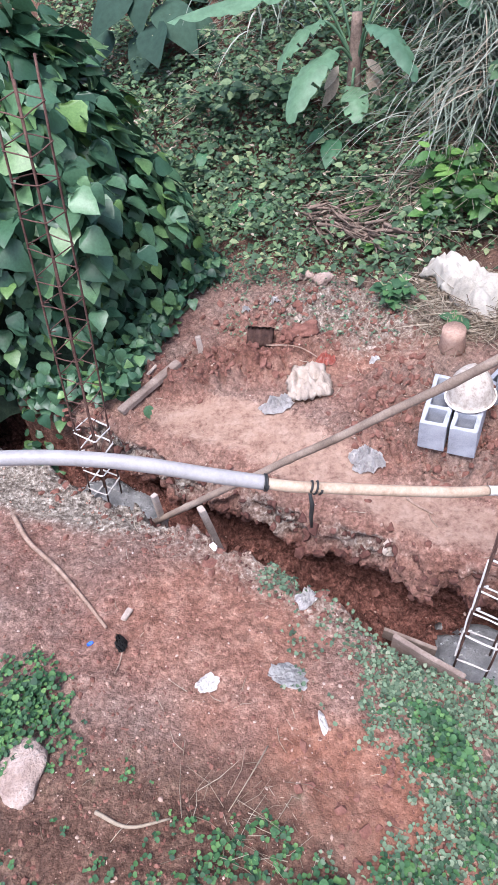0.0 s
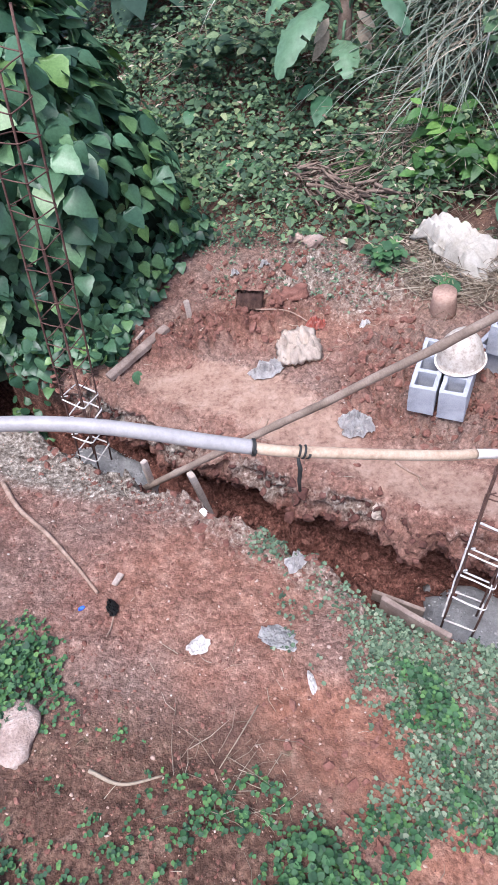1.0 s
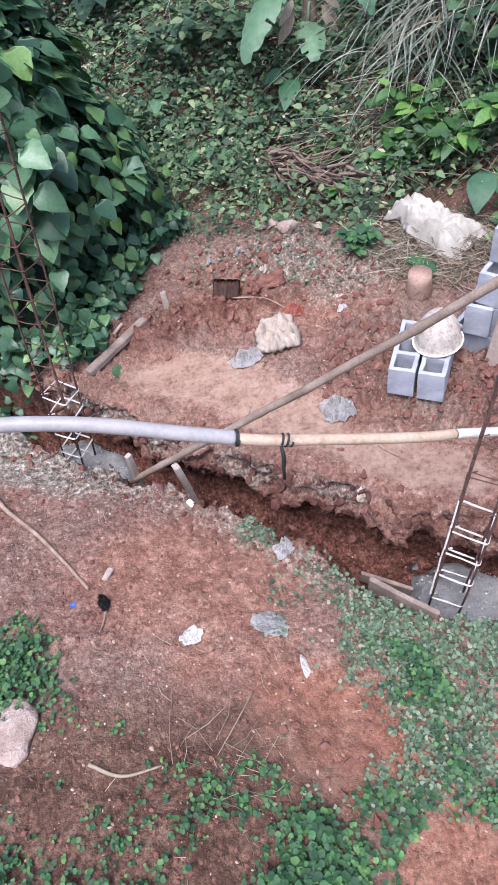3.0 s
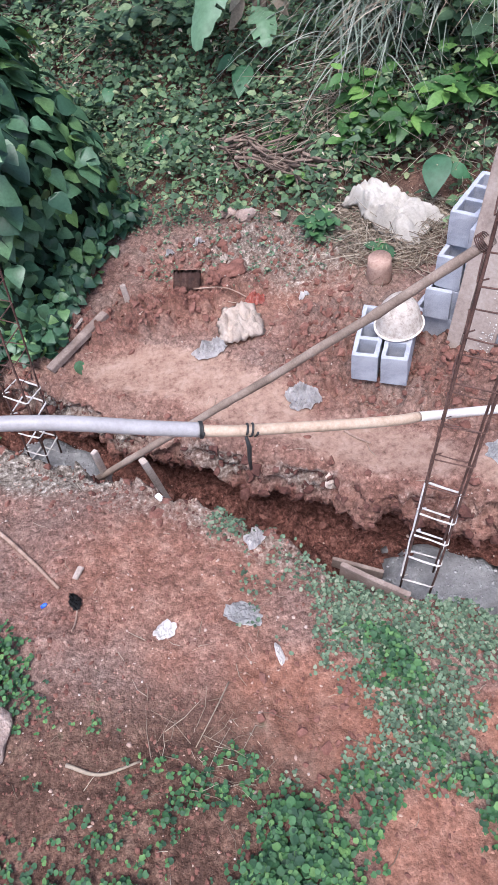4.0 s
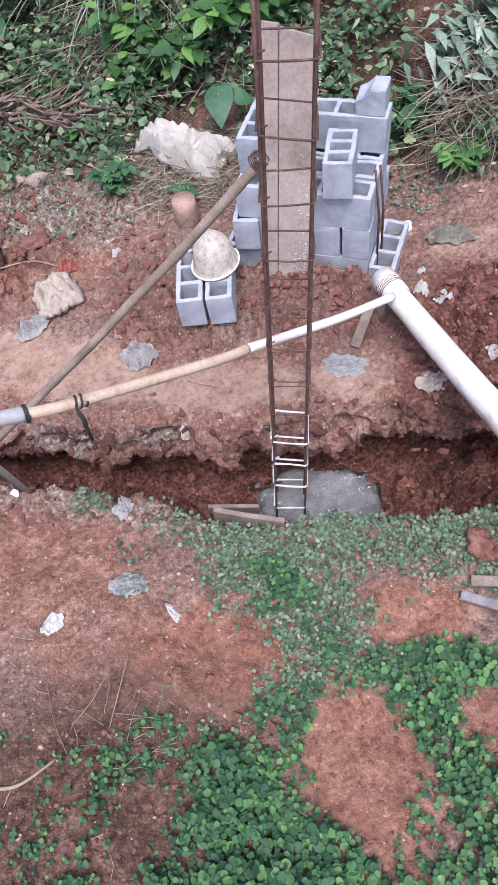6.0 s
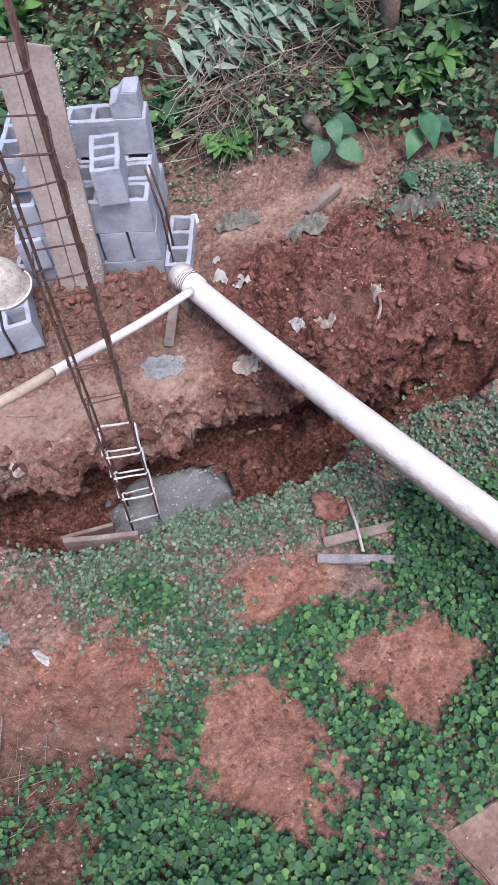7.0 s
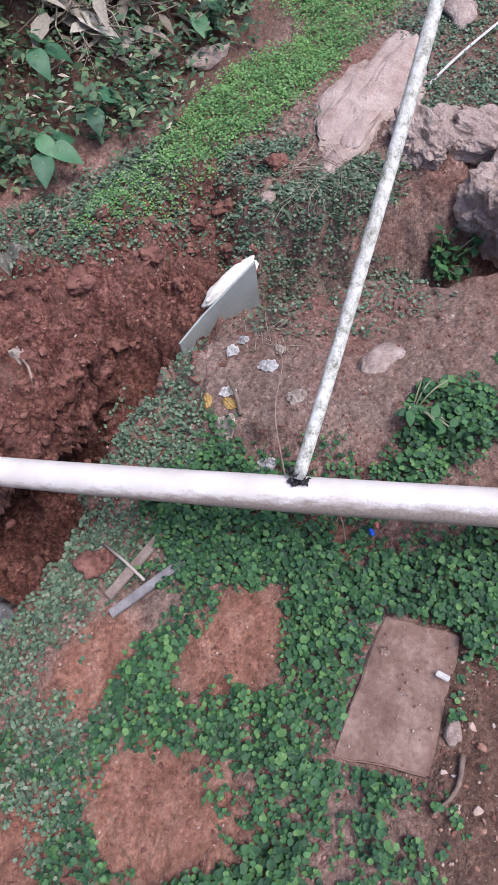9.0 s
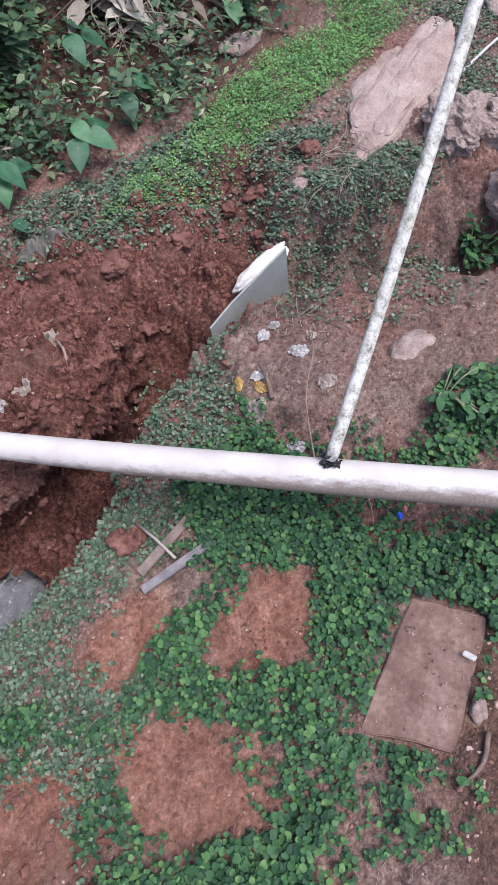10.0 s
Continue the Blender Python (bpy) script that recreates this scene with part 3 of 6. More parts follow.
def clay_pad(x, y):
    return max(inside(x, y, -0.25, 2.38, 0.5, 0.2, -20), inside(x, y, 0.15, 2.05, 0.5, 0.2, -42), inside(x, y, 0.75, 1.52, 0.5, 0.16, -32), inside(x, y, 1.35, 1.15, 0.25, 0.14, -40), 0.9 * inside(x, y, 2.5, 1.35, 0.5, 0.15, -30))


def damp_earth(x, y):
    """Where freshly dug moist red earth lies."""
    return max(0.9 * inside(x, y, 2.2, 0.8, 0.85, 0.6, -30), 0.6 * inside(x, y, -0.1, 2.88, 0.7, 0.2, 8), 0.5 * inside(x, y, 1.45, 1.6, 0.6, 0.2, -45), 0.75 * inside(x, y, 3.2, 0.0, 0.5, 0.35, -40), 0.85 * inside(x, y, 2.75, 0.1, 0.35, 0.4), 0.4 * inside(x, y, 0.85, 2.25, 0.4, 0.35)) * (1.0 + 0.55 * noise.noise(Vector((x * 4, y * 4, 2))))


def billow(v, rough=0.5):
    """Rounded lumps with sharp creases between them, 0 to about 1."""
    return abs(noise.noise(v)) * 2 + abs(noise.noise(v * 2.1 + Vector((3, 7, 1)))) * 2 * rough + abs(noise.noise(v * 4.3 + Vector((1, 2, 9)))) * 2 * rough * rough


def height(x, y, mode=0):
    """The ground with its lumps; mode as for base_height."""
    if not (-4 < x < 7 and -4 < y < 9):
        return base_height(x, y, mode) + 0.12 * noise.noise(Vector((x * 0.7, y * 0.7, 0)))
    v = Vector((x, y, 0))
    n1, n2, n3 = noise.noise(v * 2.1), noise.noise(v * 7.3 + Vector((3, 1, 0))), noise.noise(v * 19 + Vector((1, 7, 0)))
    wx, wy = noise.noise(v * 3.1 + Vector((0, 9, 4))), noise.noise(v * 3.1 + Vector((8, 0, 2)))
    z = base_height(x + 0.09 * wx + 0.05 * n2 + 0.03 * n3, y + 0.09 * wy + 0.05 * noise.noise(v * 8.1) + 0.03 * noise.noise(v * 21), mode)
    s, along = across(x, y)
    loose, pad = spoil(x, y), clay_pad(x, y)
    wall = ramp(0.4, 0.12, abs(s)) * ramp(3.3, 2.9, x) * (0.4 if mode == 2 else 1)
    calm = 1 - 0.88 * pad
    lumps = billow(v * 6.5 + Vector((n2, n3, z * 2)) * 0.4, 0.6)
    z += calm * (0.03 * n1 + 0.014 * n2 + (0.022 if s > 0 else 0.012) * (billow(v * 9 + Vector((5, 5, 0)), 0.7) - 0.6) + 0.007 * noise.noise(v * 34))
    z += calm * loose * (0.05 * noise.noise(v * 3.5 + Vector((9, 2, 0))) + 0.062 * (lumps - 0.55) + 0.018 * (billow(v * 17, 0.7) - 0.5))
    z += wall * (0.09 * noise.noise(v * 5 + Vector((5, 5, z * 4))) + 0.08 * (lumps - 0.5))
    z += 0.1 * inside(x, y, 1.5, 1.7, 0.5, 0.13, -47, 0.6)
    return z


def steps_of(a, lo, hi, b, fine):
    """Even fine steps from lo to hi, and ever wider ones out to a and b."""
    out = list(np.arange(lo, hi, fine))
    w, q = fine, lo
    left = []
    while q > a:
        w *= 1.16
        q -= w
        left.append(q)
    w, q = fine, out[-1]
    right = []
    while q < b:
        w *= 1.16
        q += w
        right.append(q)
    return left[::-1] + out + right


XS, YS = steps_of(-90, -1.9, 3.9, 90, 0.0165), steps_of(-90, -1.9, 4.1, 90, 0.0165)


def build_ground():
    verts, zones, damp_shades = [], [], []
    for y in YS:
        for x in XS:
            z = height(x, y, 1)
            verts.append((x, y, z))
            s, along = across(x, y)
            pad = clay_pad(x, y)
            grey = max(0.95 * inside(x, y, -1.15, 2.05, 0.75, 0.26, -20), 0.5 * ramp(0.5, 0.24, abs(s)) * ramp(-0.2, 0.2, -s) * ramp(1.7, 0.2, x), 0.55 * inside(x, y, 0.2, 1.35, 0.5, 0.2, -40),
                       0.6 * inside(x, y, 0.75, 3.3, 0.6, 0.55), 0.4 * inside(x, y, 0.6, -1.5, 0.5, 0.35), 0.25 * inside(x, y, 4.4, -2.3, 0.9, 0.8))
            if s > 0:
                grey = max(grey, 0.3 * ramp(0.45, 0.2, s) * ramp(1.25, 0.7, along) * (0.6 + 1.2 * noise.noise(Vector((x * 4, y * 4, 8)))))
            wet = damp_earth(x, y)
            dark = max(wet, 0.95 * inside(x, y, -0.75, 0.05, 0.85, 0.5, 0, 0.7), 0.15 * inside(x, y, 0.9, -0.7, 1.0, 0.6, -30, 0.6), 0.75 * inside(x, y, 0.75, -1.65, 1.1, 0.45, -10), 0.5 * inside(x, y, 4.6, -2.5, 1.1, 1.0), 0.3 * inside(x, y, 2.3, -1.6, 0.6, 0.6))
            foot = 0.45 * math.exp(-((x - 1.8) / 1.2) ** 2) - 0.2 * math.exp(-((x - 4.5) / 1.0) ** 2)
            d = 0.66 * x + 0.75 * (y - 4.5) - foot
            dark = max(dark, 0.95 * ramp(-0.7, -0.1, d) * (0.85 + 0.5 * noise.noise(Vector((x, y, 4)))))
            dark = max(dark, 0.8 * inside(x, y, -1.6, 3.4, 0.9, 0.8))
            # Shade deep in the trench is put into the soil colour here.
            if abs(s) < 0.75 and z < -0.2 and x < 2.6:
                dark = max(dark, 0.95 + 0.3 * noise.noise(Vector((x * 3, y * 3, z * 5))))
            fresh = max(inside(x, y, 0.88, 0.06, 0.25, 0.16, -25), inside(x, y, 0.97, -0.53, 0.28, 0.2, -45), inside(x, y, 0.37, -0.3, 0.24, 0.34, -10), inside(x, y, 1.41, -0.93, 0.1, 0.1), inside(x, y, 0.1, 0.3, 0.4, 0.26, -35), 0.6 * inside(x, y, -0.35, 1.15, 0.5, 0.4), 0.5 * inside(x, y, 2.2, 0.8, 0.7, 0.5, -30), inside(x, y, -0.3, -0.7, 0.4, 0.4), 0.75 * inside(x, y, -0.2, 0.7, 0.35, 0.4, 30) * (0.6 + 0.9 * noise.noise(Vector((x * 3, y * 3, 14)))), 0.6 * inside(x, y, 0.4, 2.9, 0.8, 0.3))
            # Moist earth, plus a darker red with depth for the trench's shade.
            damp_shades.append(max(0.0, min(1.0, 1.6 * wet), ramp(-0.12, -0.3, z) * (abs(s) < 0.75 and x < 2.9)))
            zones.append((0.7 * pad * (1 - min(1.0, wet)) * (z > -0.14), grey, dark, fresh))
    nx = len(XS)
    faces = [(j * nx + i, j * nx + i + 1, (j + 1) * nx + i + 1, (j + 1) * nx + i) for j in range(len(YS) - 1) for i in range(nx - 1)]
    me = bpy.data.meshes.new("ground")
    me.from_pydata(verts, [], faces)
    a = me.color_attributes.new("zone", "FLOAT_COLOR", "POINT")
    a.data.foreach_set("color", np.array(zones, dtype=np.float32).ravel())
    me.attributes.new("damp_shade", "FLOAT", "POINT").data.foreach_set("value", np.array(damp_shades, dtype=np.float32))
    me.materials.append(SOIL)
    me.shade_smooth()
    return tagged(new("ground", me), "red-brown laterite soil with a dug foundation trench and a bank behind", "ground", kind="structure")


ground = build_ground()


def build_lip():
    """The overhanging lip and washed-out wall on the hill side of the trench."""
    line = []
    for (ax, ay), (bx, by) in zip(TRENCH, TRENCH[1:]):
        n = max(1, int(math.hypot(bx - ax, by - ay) / 0.014))
        line += [(ax + (bx - ax) * k / n, ay + (by - ay) * k / n) for k in range(n)]
    line = [p for p in line if -1.65 < p[0] < 2.35]
    tops, drops = 36, 58
    verts, zones, damp_shades = [], [], []
    for i, (x, y) in enumerate(line):
        a, b = line[max(i - 14, 0)], line[min(i + 14, len(line) - 1)]
        t = Vector((b[0] - a[0], b[1] - a[1], 0)).normalized()
        out = Vector((-t.y, t.x, 0))
        half, w = half_width(x), undercut(x)
        v = Vector((x, y, 0))
        rim = half + 0.03 + 0.07 * noise.noise(v * 2.7 + Vector((4, 4, 4))) + 0.045 * noise.noise(v * 7) + 0.02 * noise.noise(v * 19) + 0.05 * (1 - w / 0.17)
        lip_z = 0.0
        for k in range(tops + drops + 1):
            if k <= tops:
                q = 1 - k / tops
                p = v + out * (rim + 0.62 * q)
                z = height(p.x, p.y, 2) + 0.004 - 0.05 * ramp(0.85, 1.0, q) - 0.035 * ramp(0.11, 0.0, q)
                lip_z = z
                d = 0.0
            else:
                d = 0.8 * ((k - tops) / drops) ** 1.15
                z = lip_z - d
                s = Vector((x * 5, y * 5, z * 7))
                swell = -0.08 * math.sin(min(1, d / 0.38) * math.pi) * min(1, w * 8) + w * 1.25 * ramp(0.26, 0.42, d + 0.13 * noise.noise(v * 3.3 + Vector((2, 8, 5))))
                rock = 0.06 * (billow(s * 1.1, 0.5) - 0.6) + 0.06 * noise.noise(s * 0.6) + 0.016 * (billow(s * 3, 0.6) - 0.5)
                p = v + out * (rim + swell + rock * ramp(0.0, 0.06, d))
                z += 0.02 * noise.noise(s * 2)
            verts.append((p.x, p.y, z))
            grey = 0.75 * ramp(1.3, 0.5, x) * ramp(0.3, 0.15, d) * ramp(0.0, 0.03, d) * (0.6 + noise.noise(Vector((x * 3, y * 3, z * 3))))
            wet = damp_earth(p.x, p.y)
            # Shade below the lip and moist earth are both put into the colour.
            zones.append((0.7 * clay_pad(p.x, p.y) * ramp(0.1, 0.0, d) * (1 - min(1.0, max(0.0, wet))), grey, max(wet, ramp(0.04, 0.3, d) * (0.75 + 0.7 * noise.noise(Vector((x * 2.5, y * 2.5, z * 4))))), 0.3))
            damp_shades.append(max(0.0, min(1.0, 1.6 * wet), ramp(0.02, 0.2, d)))
    n = tops + drops + 1
    faces = [(i * n + k, i * n + k + 1, (i + 1) * n + k + 1, (i + 1) * n + k) for i in range(len(line) - 1) for k in range(n - 1)]
    me = bpy.data.meshes.new("trench_bank")
    me.from_pydata(verts, [], faces)
    c = me.color_attributes.new("zone", "FLOAT_COLOR", "POINT")
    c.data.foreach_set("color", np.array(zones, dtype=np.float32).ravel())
    me.attributes.new("damp_shade", "FLOAT", "POINT").data.foreach_set("value", np.array(damp_shades, dtype=np.float32))
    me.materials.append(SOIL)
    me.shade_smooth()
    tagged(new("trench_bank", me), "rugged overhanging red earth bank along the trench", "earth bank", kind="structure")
    return [Vector(q) for j, q in enumerate(verts) if j % n > tops + 3]


LIP_WALL = build_lip()


def top_of(x, y):
    """Height of what can be stood on: the lip's own surface beside the trench, else the ground."""
    s, along = across(x, y)
    return height(x, y, 2 if s > half_width(along) + 0.06 and -1.6 < along < 2.3 else 0)


def on(x, y, up=0.0):
    return Vector((x, y, top_of(x, y) + up))


# ---- wet concrete footings in the trench ----
def footing(cx, cy, cz, rx, ry, turn, label):
    bm = bmesh.new()
    rows = []
    for j in range(15):
        r = []
        for i in range(21):
            u, v = i / 20 * 2 - 1, j / 14 * 2 - 1
            z = 0.02 * noise.noise(Vector((u * 5, v * 3, cx))) + 0.012 * noise.noise(Vector((u * 14, v * 9, cx))) - 0.16 * ramp(0.75, 1.15, math.hypot(u, v) + 0.2 * noise.noise(Vector((u * 3, v * 3, 5))))
            r.append(bm.verts.new((u * rx, v * ry, z)))
        rows.append(r)
    for j in range(14):
        for i in range(20):
            bm.faces.new((rows[j][i], rows[j][i + 1], rows[j + 1][i + 1], rows[j + 1][i])).smooth = True
    bmesh.ops.solidify(bm, geom=bm.faces[:], thickness=0.08)
    root = empty("concrete_footing", pose(cx, cy, cz, 0, 0, turn), label, "footing", "footings")
    part("concrete", bm, WET_CEMENT, root)
    bag = Bag()
    for _ in range(700):
        u, v = rnd(-1, 1), rnd(-1, 1)
        if math.hypot(u, v) > 0.9:
            continue
        lump(bag, (u * rx, v * ry, 0.02 * noise.noise(Vector((u * 5, v * 3, cx))) - 0.16 * ramp(0.75, 1.15, math.hypot(u, v))), 0.003 + 0.009 * random.random() ** 3, 0.35)
    part("aggregate", bag, WET_CEMENT, root, "coarse grey stones in the fresh concrete")["kind"] = "stuff"
    return root


footing(0.95, 0.93, -0.53, 0.36, 0.22, -28, "wet grey concrete footing poured round a rebar column in the trench")
footing(-1.05, 2.3, -0.45, 0.36, 0.17, -36, "rough grey concrete footing in the trench under a rebar column")


# ---- rebar columns ----
def rebar_column(base, top, width, spacing, coated_below, turn, label):
    base, top = Vector(base), Vector(top)
    axis = (top - base).normalized()
    a = Vector((math.cos(radians(turn)), math.sin(radians(turn)), 0))
    b = axis.cross(a).normalized()
    a = b.cross(axis)
    root = empty("rebar_column", Matrix.Translation(base), label, "rebar column", "rebar columns")
    length = (top - base).length
    h = width / 2
    for sa, sb in ((-1, -1), (1, -1), (1, 1), (-1, 1)):
        bag = Bag()
        ext = rnd(-0.03, 0.05)
        pts = []
        for k in range(9):
            s = k / 8
            j = Vector((noise.noise(Vector((s * 3, sa, sb))), noise.noise(Vector((s * 3, sb + 4, sa))), 0)) * 0.008
            pts.append(a * (sa * h) + b * (sb * h) + axis * (s * (length + ext)) + j)
        tube(bag, pts, 0.0056, 7)
        part("bar", bag, RUST, root)
    k = 0
    s = 0.05
    while s < length - 0.02:
        bag = Bag()
        hw = h + 0.008
        tilt = rnd(-0.012, 0.012), rnd(-0.012, 0.012)
        ring = []
        for sa, sb in ((-1, -1), (1, -1), (1, 1), (-1, 1)):
            ring.append(a * (sa * hw) + b * (sb * hw) + axis * (s + sa * tilt[0] + sb * tilt[1]))
        ring.append(ring[0] + axis * 0.008)
        tail = ring[0] + (a + b) * 0.03 + axis * 0.01
        z = (base + axis * s).z
        coated = z < coated_below
        pts = []
        for p, q in zip(ring, ring[1:]):
            pts += [p.lerp(q, 0.06), p.lerp(q, 0.5) + Vector((rnd(-1, 1), rnd(-1, 1), rnd(-1, 1))) * 0.003, p.lerp(q, 0.94)]
        tube(bag, pts + [tail], [0.0047 * rnd(0.8, 1.35) if coated else 0.0031 for _ in range(len(pts) + 1)], 6)
        part("stirrup", bag, COATED if coated else RUST, root, "stirrup crusted with pale cement" if coated else "")
        s += spacing * rnd(0.92, 1.08)
        k += 1
    return root


rebar_column((0.80, 0.97, -0.66), (0.985, 0.97, 2.05), 0.145, 0.2, 0.28, -32, "rusty steel rebar column standing in the trench, lower stirrups cement-splashed")
rebar_column((-1.12, 2.33, -0.5), (-0.755, 2.31, 2.02), 0.135, 0.15, 0.22, -30, "slender rusty rebar column beside the vine-covered heap")


# ---- hollow concrete blocks ----
def block_bm(seed, length=0.39, width=0.14, tall=0.19, worn=0.003):
    """A hollow block with three cells open at the top, ragged along its rims."""
    bm = bmesh.new()
    wall, cells = 0.024, 3
    xs = [0]
    cell = (length - wall * (cells + 1)) / cells
    for c in range(cells):
        xs += [xs[-1] + wall, xs[-1] + wall + cell]
    xs.append(length)
    ys = [0, wall, width - wall, width]
    zs = [0, 0.03, tall * 0.55, tall]

    def solid(i, j, k):
        if not (0 <= i < len(xs) - 1 and 0 <= j < 3 and 0 <= k < 3):
            return False
        return not (i % 2 == 1 and j == 1 and k > 0)

    made = {}

    def vert(i, j, k):
        if (i, j, k) not in made:
            made[i, j, k] = bm.verts.new((ys[j] - width / 2, xs[i] - length / 2, zs[k]))
        return made[i, j, k]

    for i in range(len(xs) - 1):
        for j in range(3):
            for k in range(3):
                if not solid(i, j, k):
                    continue
                c = [[[vert(i + p, j + q, k + r) for r in (0, 1)] for q in (0, 1)] for p in (0, 1)]
                if not solid(i - 1, j, k):
                    bm.faces.new((c[0][0][0], c[0][0][1], c[0][1][1], c[0][1][0]))
                if not solid(i + 1, j, k):
                    bm.faces.new((c[1][0][0], c[1][1][0], c[1][1][1], c[1][0][1]))
                if not solid(i, j - 1, k):
                    bm.faces.new((c[0][0][0], c[1][0][0], c[1][0][1], c[0][0][1]))
                if not solid(i, j + 1, k):
                    bm.faces.new((c[0][1][0], c[0][1][1], c[1][1][1], c[1][1][0]))
                if not solid(i, j, k - 1):
                    bm.faces.new((c[0][0][0], c[0][1][0], c[1][1][0], c[1][0][0]))
                if not solid(i, j, k + 1):
                    bm.faces.new((c[0][0][1], c[1][0][1], c[1][1][1], c[0][1][1]))
    bmesh.ops.recalc_face_normals(bm, faces=bm.faces[:])
    bmesh.ops.subdivide_edges(bm, edges=[e for e in bm.edges if e.calc_length() > 0.06], cuts=2, use_grid_fill=True)
    bmesh.ops.bevel(bm, geom=[e for e in bm.edges if len(e.link_faces) == 2 and e.calc_face_angle() > 0.6], offset=0.003, segments=1, affect="EDGES")
    for v in bm.verts:
        n = noise.noise_vector(v.co * 22 + Vector((seed * 3.1, seed, 0)))
        v.co += n * worn * (1.7 if v.co.z > tall * 0.9 else 0.8)
    return bm


block_meshes = []
for s in range(4):
    b_ = block_bm(s)
    me_ = bpy.data.meshes.new("concrete_block")
    b_.normal_update()
    b_.to_mesh(me_)
    b_.free()
    me_.materials.append(BLOCK)
    block_meshes.append(me_)
block_count = 0


def block(m, label="grey hollow concrete block in a loose stack beside the trench", group="stacked concrete blocks"):
    global block_count
    ob = new("concrete_block", block_meshes[block_count % 4])
    block_count += 1
    ob.matrix_basis = m
    return tagged(ob, label, "concrete block", group)


# the pair with the hat
zA = min(height(0.83, 1.95), height(0.9, 2.2)) + 0.006
block(pose(0.918, 2.088, zA, 0.5, 1, -27.7), "grey hollow concrete block on the clay with open cells upward", "pair of concrete blocks")
block(pose(1.058, 2.002, zA, -0.5, -1, -29.0), "grey hollow concrete block under a hard hat, one of a pair", "pair of concrete blocks")


def hard_hat():
    bm = bmesh.new()
    rings, sides = 11, 36
    rows = []
    profile = [(0.126, 0.0), (0.122, 0.006), (0.117, 0.012), (0.114, 0.035), (0.108, 0.065), (0.098, 0.093), (0.082, 0.118), (0.06, 0.138), (0.034, 0.151), (0.012, 0.156)]
    for r, z in profile:
        row = []
        for k in range(sides):
            t = 2 * math.pi * k / sides
            ridge = 0.006 * math.exp(-(math.sin(t) / 0.16) ** 2) * min(1, z / 0.05)
            n = 0.0025 * noise.noise(Vector((math.cos(t) * r, math.sin(t) * r, z)) * 40)
            row.append(bm.verts.new((math.cos(t) * (r * 1.08 + n), math.sin(t) * (r * 0.94 + n), z + ridge + n)))
        rows.append(row)
    for p, q in zip(rows, rows[1:]):
        for k in range(sides):
            bm.faces.new((p[k], p[(k + 1) % sides], q[(k + 1) % sides], q[k])).smooth = True
    top = bm.verts.new((0, 0, 0.158))
    for k in range(sides):
        bm.faces.new((rows[-1][k], rows[-1][(k + 1) % sides], top)).smooth = True
    bmesh.ops.solidify(bm, geom=bm.faces[:], thickness=0.004)
    root = empty("hard_hat", pose(1.075, 2.075, zA + 0.193, -4, 4, 60) @ Matrix.Diagonal((1.07, 1.07, 1.14, 1)), "old white hard hat crusted with dried cement, lying on blocks", "hard hat")
    part("shell", bm, HAT, root)
    rim = Bag()
    tube(rim, [(math.cos(t) * 0.138, math.sin(t) * 0.121, 0.003) for t in [2 * math.pi * k / 32 for k in range(33)]], 0.005, 6)
    part("brim", rim, HAT, root)
    for q in ((0.085, -0.035, 0.102), (-0.03, 0.09, 0.1), (0.02, -0.1, 0.06)):
        bag = Bag()
        lump(bag, (q[0], q[1], q[2] - 0.006), 0.011, 0.6)
        part("mud_lump", bag, CLOD, root, "dried brown mud stuck on the shell")
    return root


hard_hat()

# the stack
UX, UY = Vector((0.68, -0.733, 0)), Vector((0.733, 0.68, 0))
STACK = Vector((1.75, 1.64, -0.02))
STACK_TURN = math.degrees(math.atan2(UX.y, UX.x))


def stacked(u0, v0, row, lengthwise, tilt=0.0, twist=0.0, label=None, dz=0.0):
    """A block whose right front corner is at u0, v0 of the stack; lengthwise: its long side runs along the front."""
    lu, lv = (0.39, 0.14) if lengthwise else (0.14, 0.39)
    c = STACK + UX * (u0 - lu / 2) + UY * (v0 + lv / 2)
    m = pose(c.x, c.y, STACK.z + 0.192 * row + dz, tilt, 0, STACK_TURN + (90 if lengthwise else 0) + twist + rnd(-1, 1))
    return block(m, *([label] if label else []))


for u in (0.0, -0.4):
    stacked(u, 0.0, 0, True)
    stacked(u, 0.15, 0, True)
for u in (0.0, -0.15, -0.3, -0.45):
    stacked(u, 0.0, 1, False)
stacked(0.0, 0.4, 1, True)
stacked(-0.605, -0.03, 1, False, twist=8, label="chipped grey concrete block at the end of the stack")
for v in (0.0, 0.152):
    stacked(0.0, v, 2, True)
for u in (-0.4, -0.55):
    stacked(u, 0.0, 2, False)
stacked(0.0, 0.34, 3, True, dz=0.002)
stacked(0.0, 0.304, 2, True)
stacked(-0.4, 0.0, 3, False)
stacked(-0.55, 0.1, 3, False, dz=0.002)
c_ = STACK + UX * -0.17 + UY * 0.1
thing("short_block", block_bm(9, 0.27, 0.14, 0.19), BLOCK, "short grey concrete block set askew on the stack", "concrete block", "stacked concrete blocks", m=pose(c_.x, c_.y, STACK.z + 0.192 * 3 + 0.006, 0, 0, STACK_TURN + 7))
stacked(0.146, 0.02, 0, False, twist=-1, dz=-0.06)


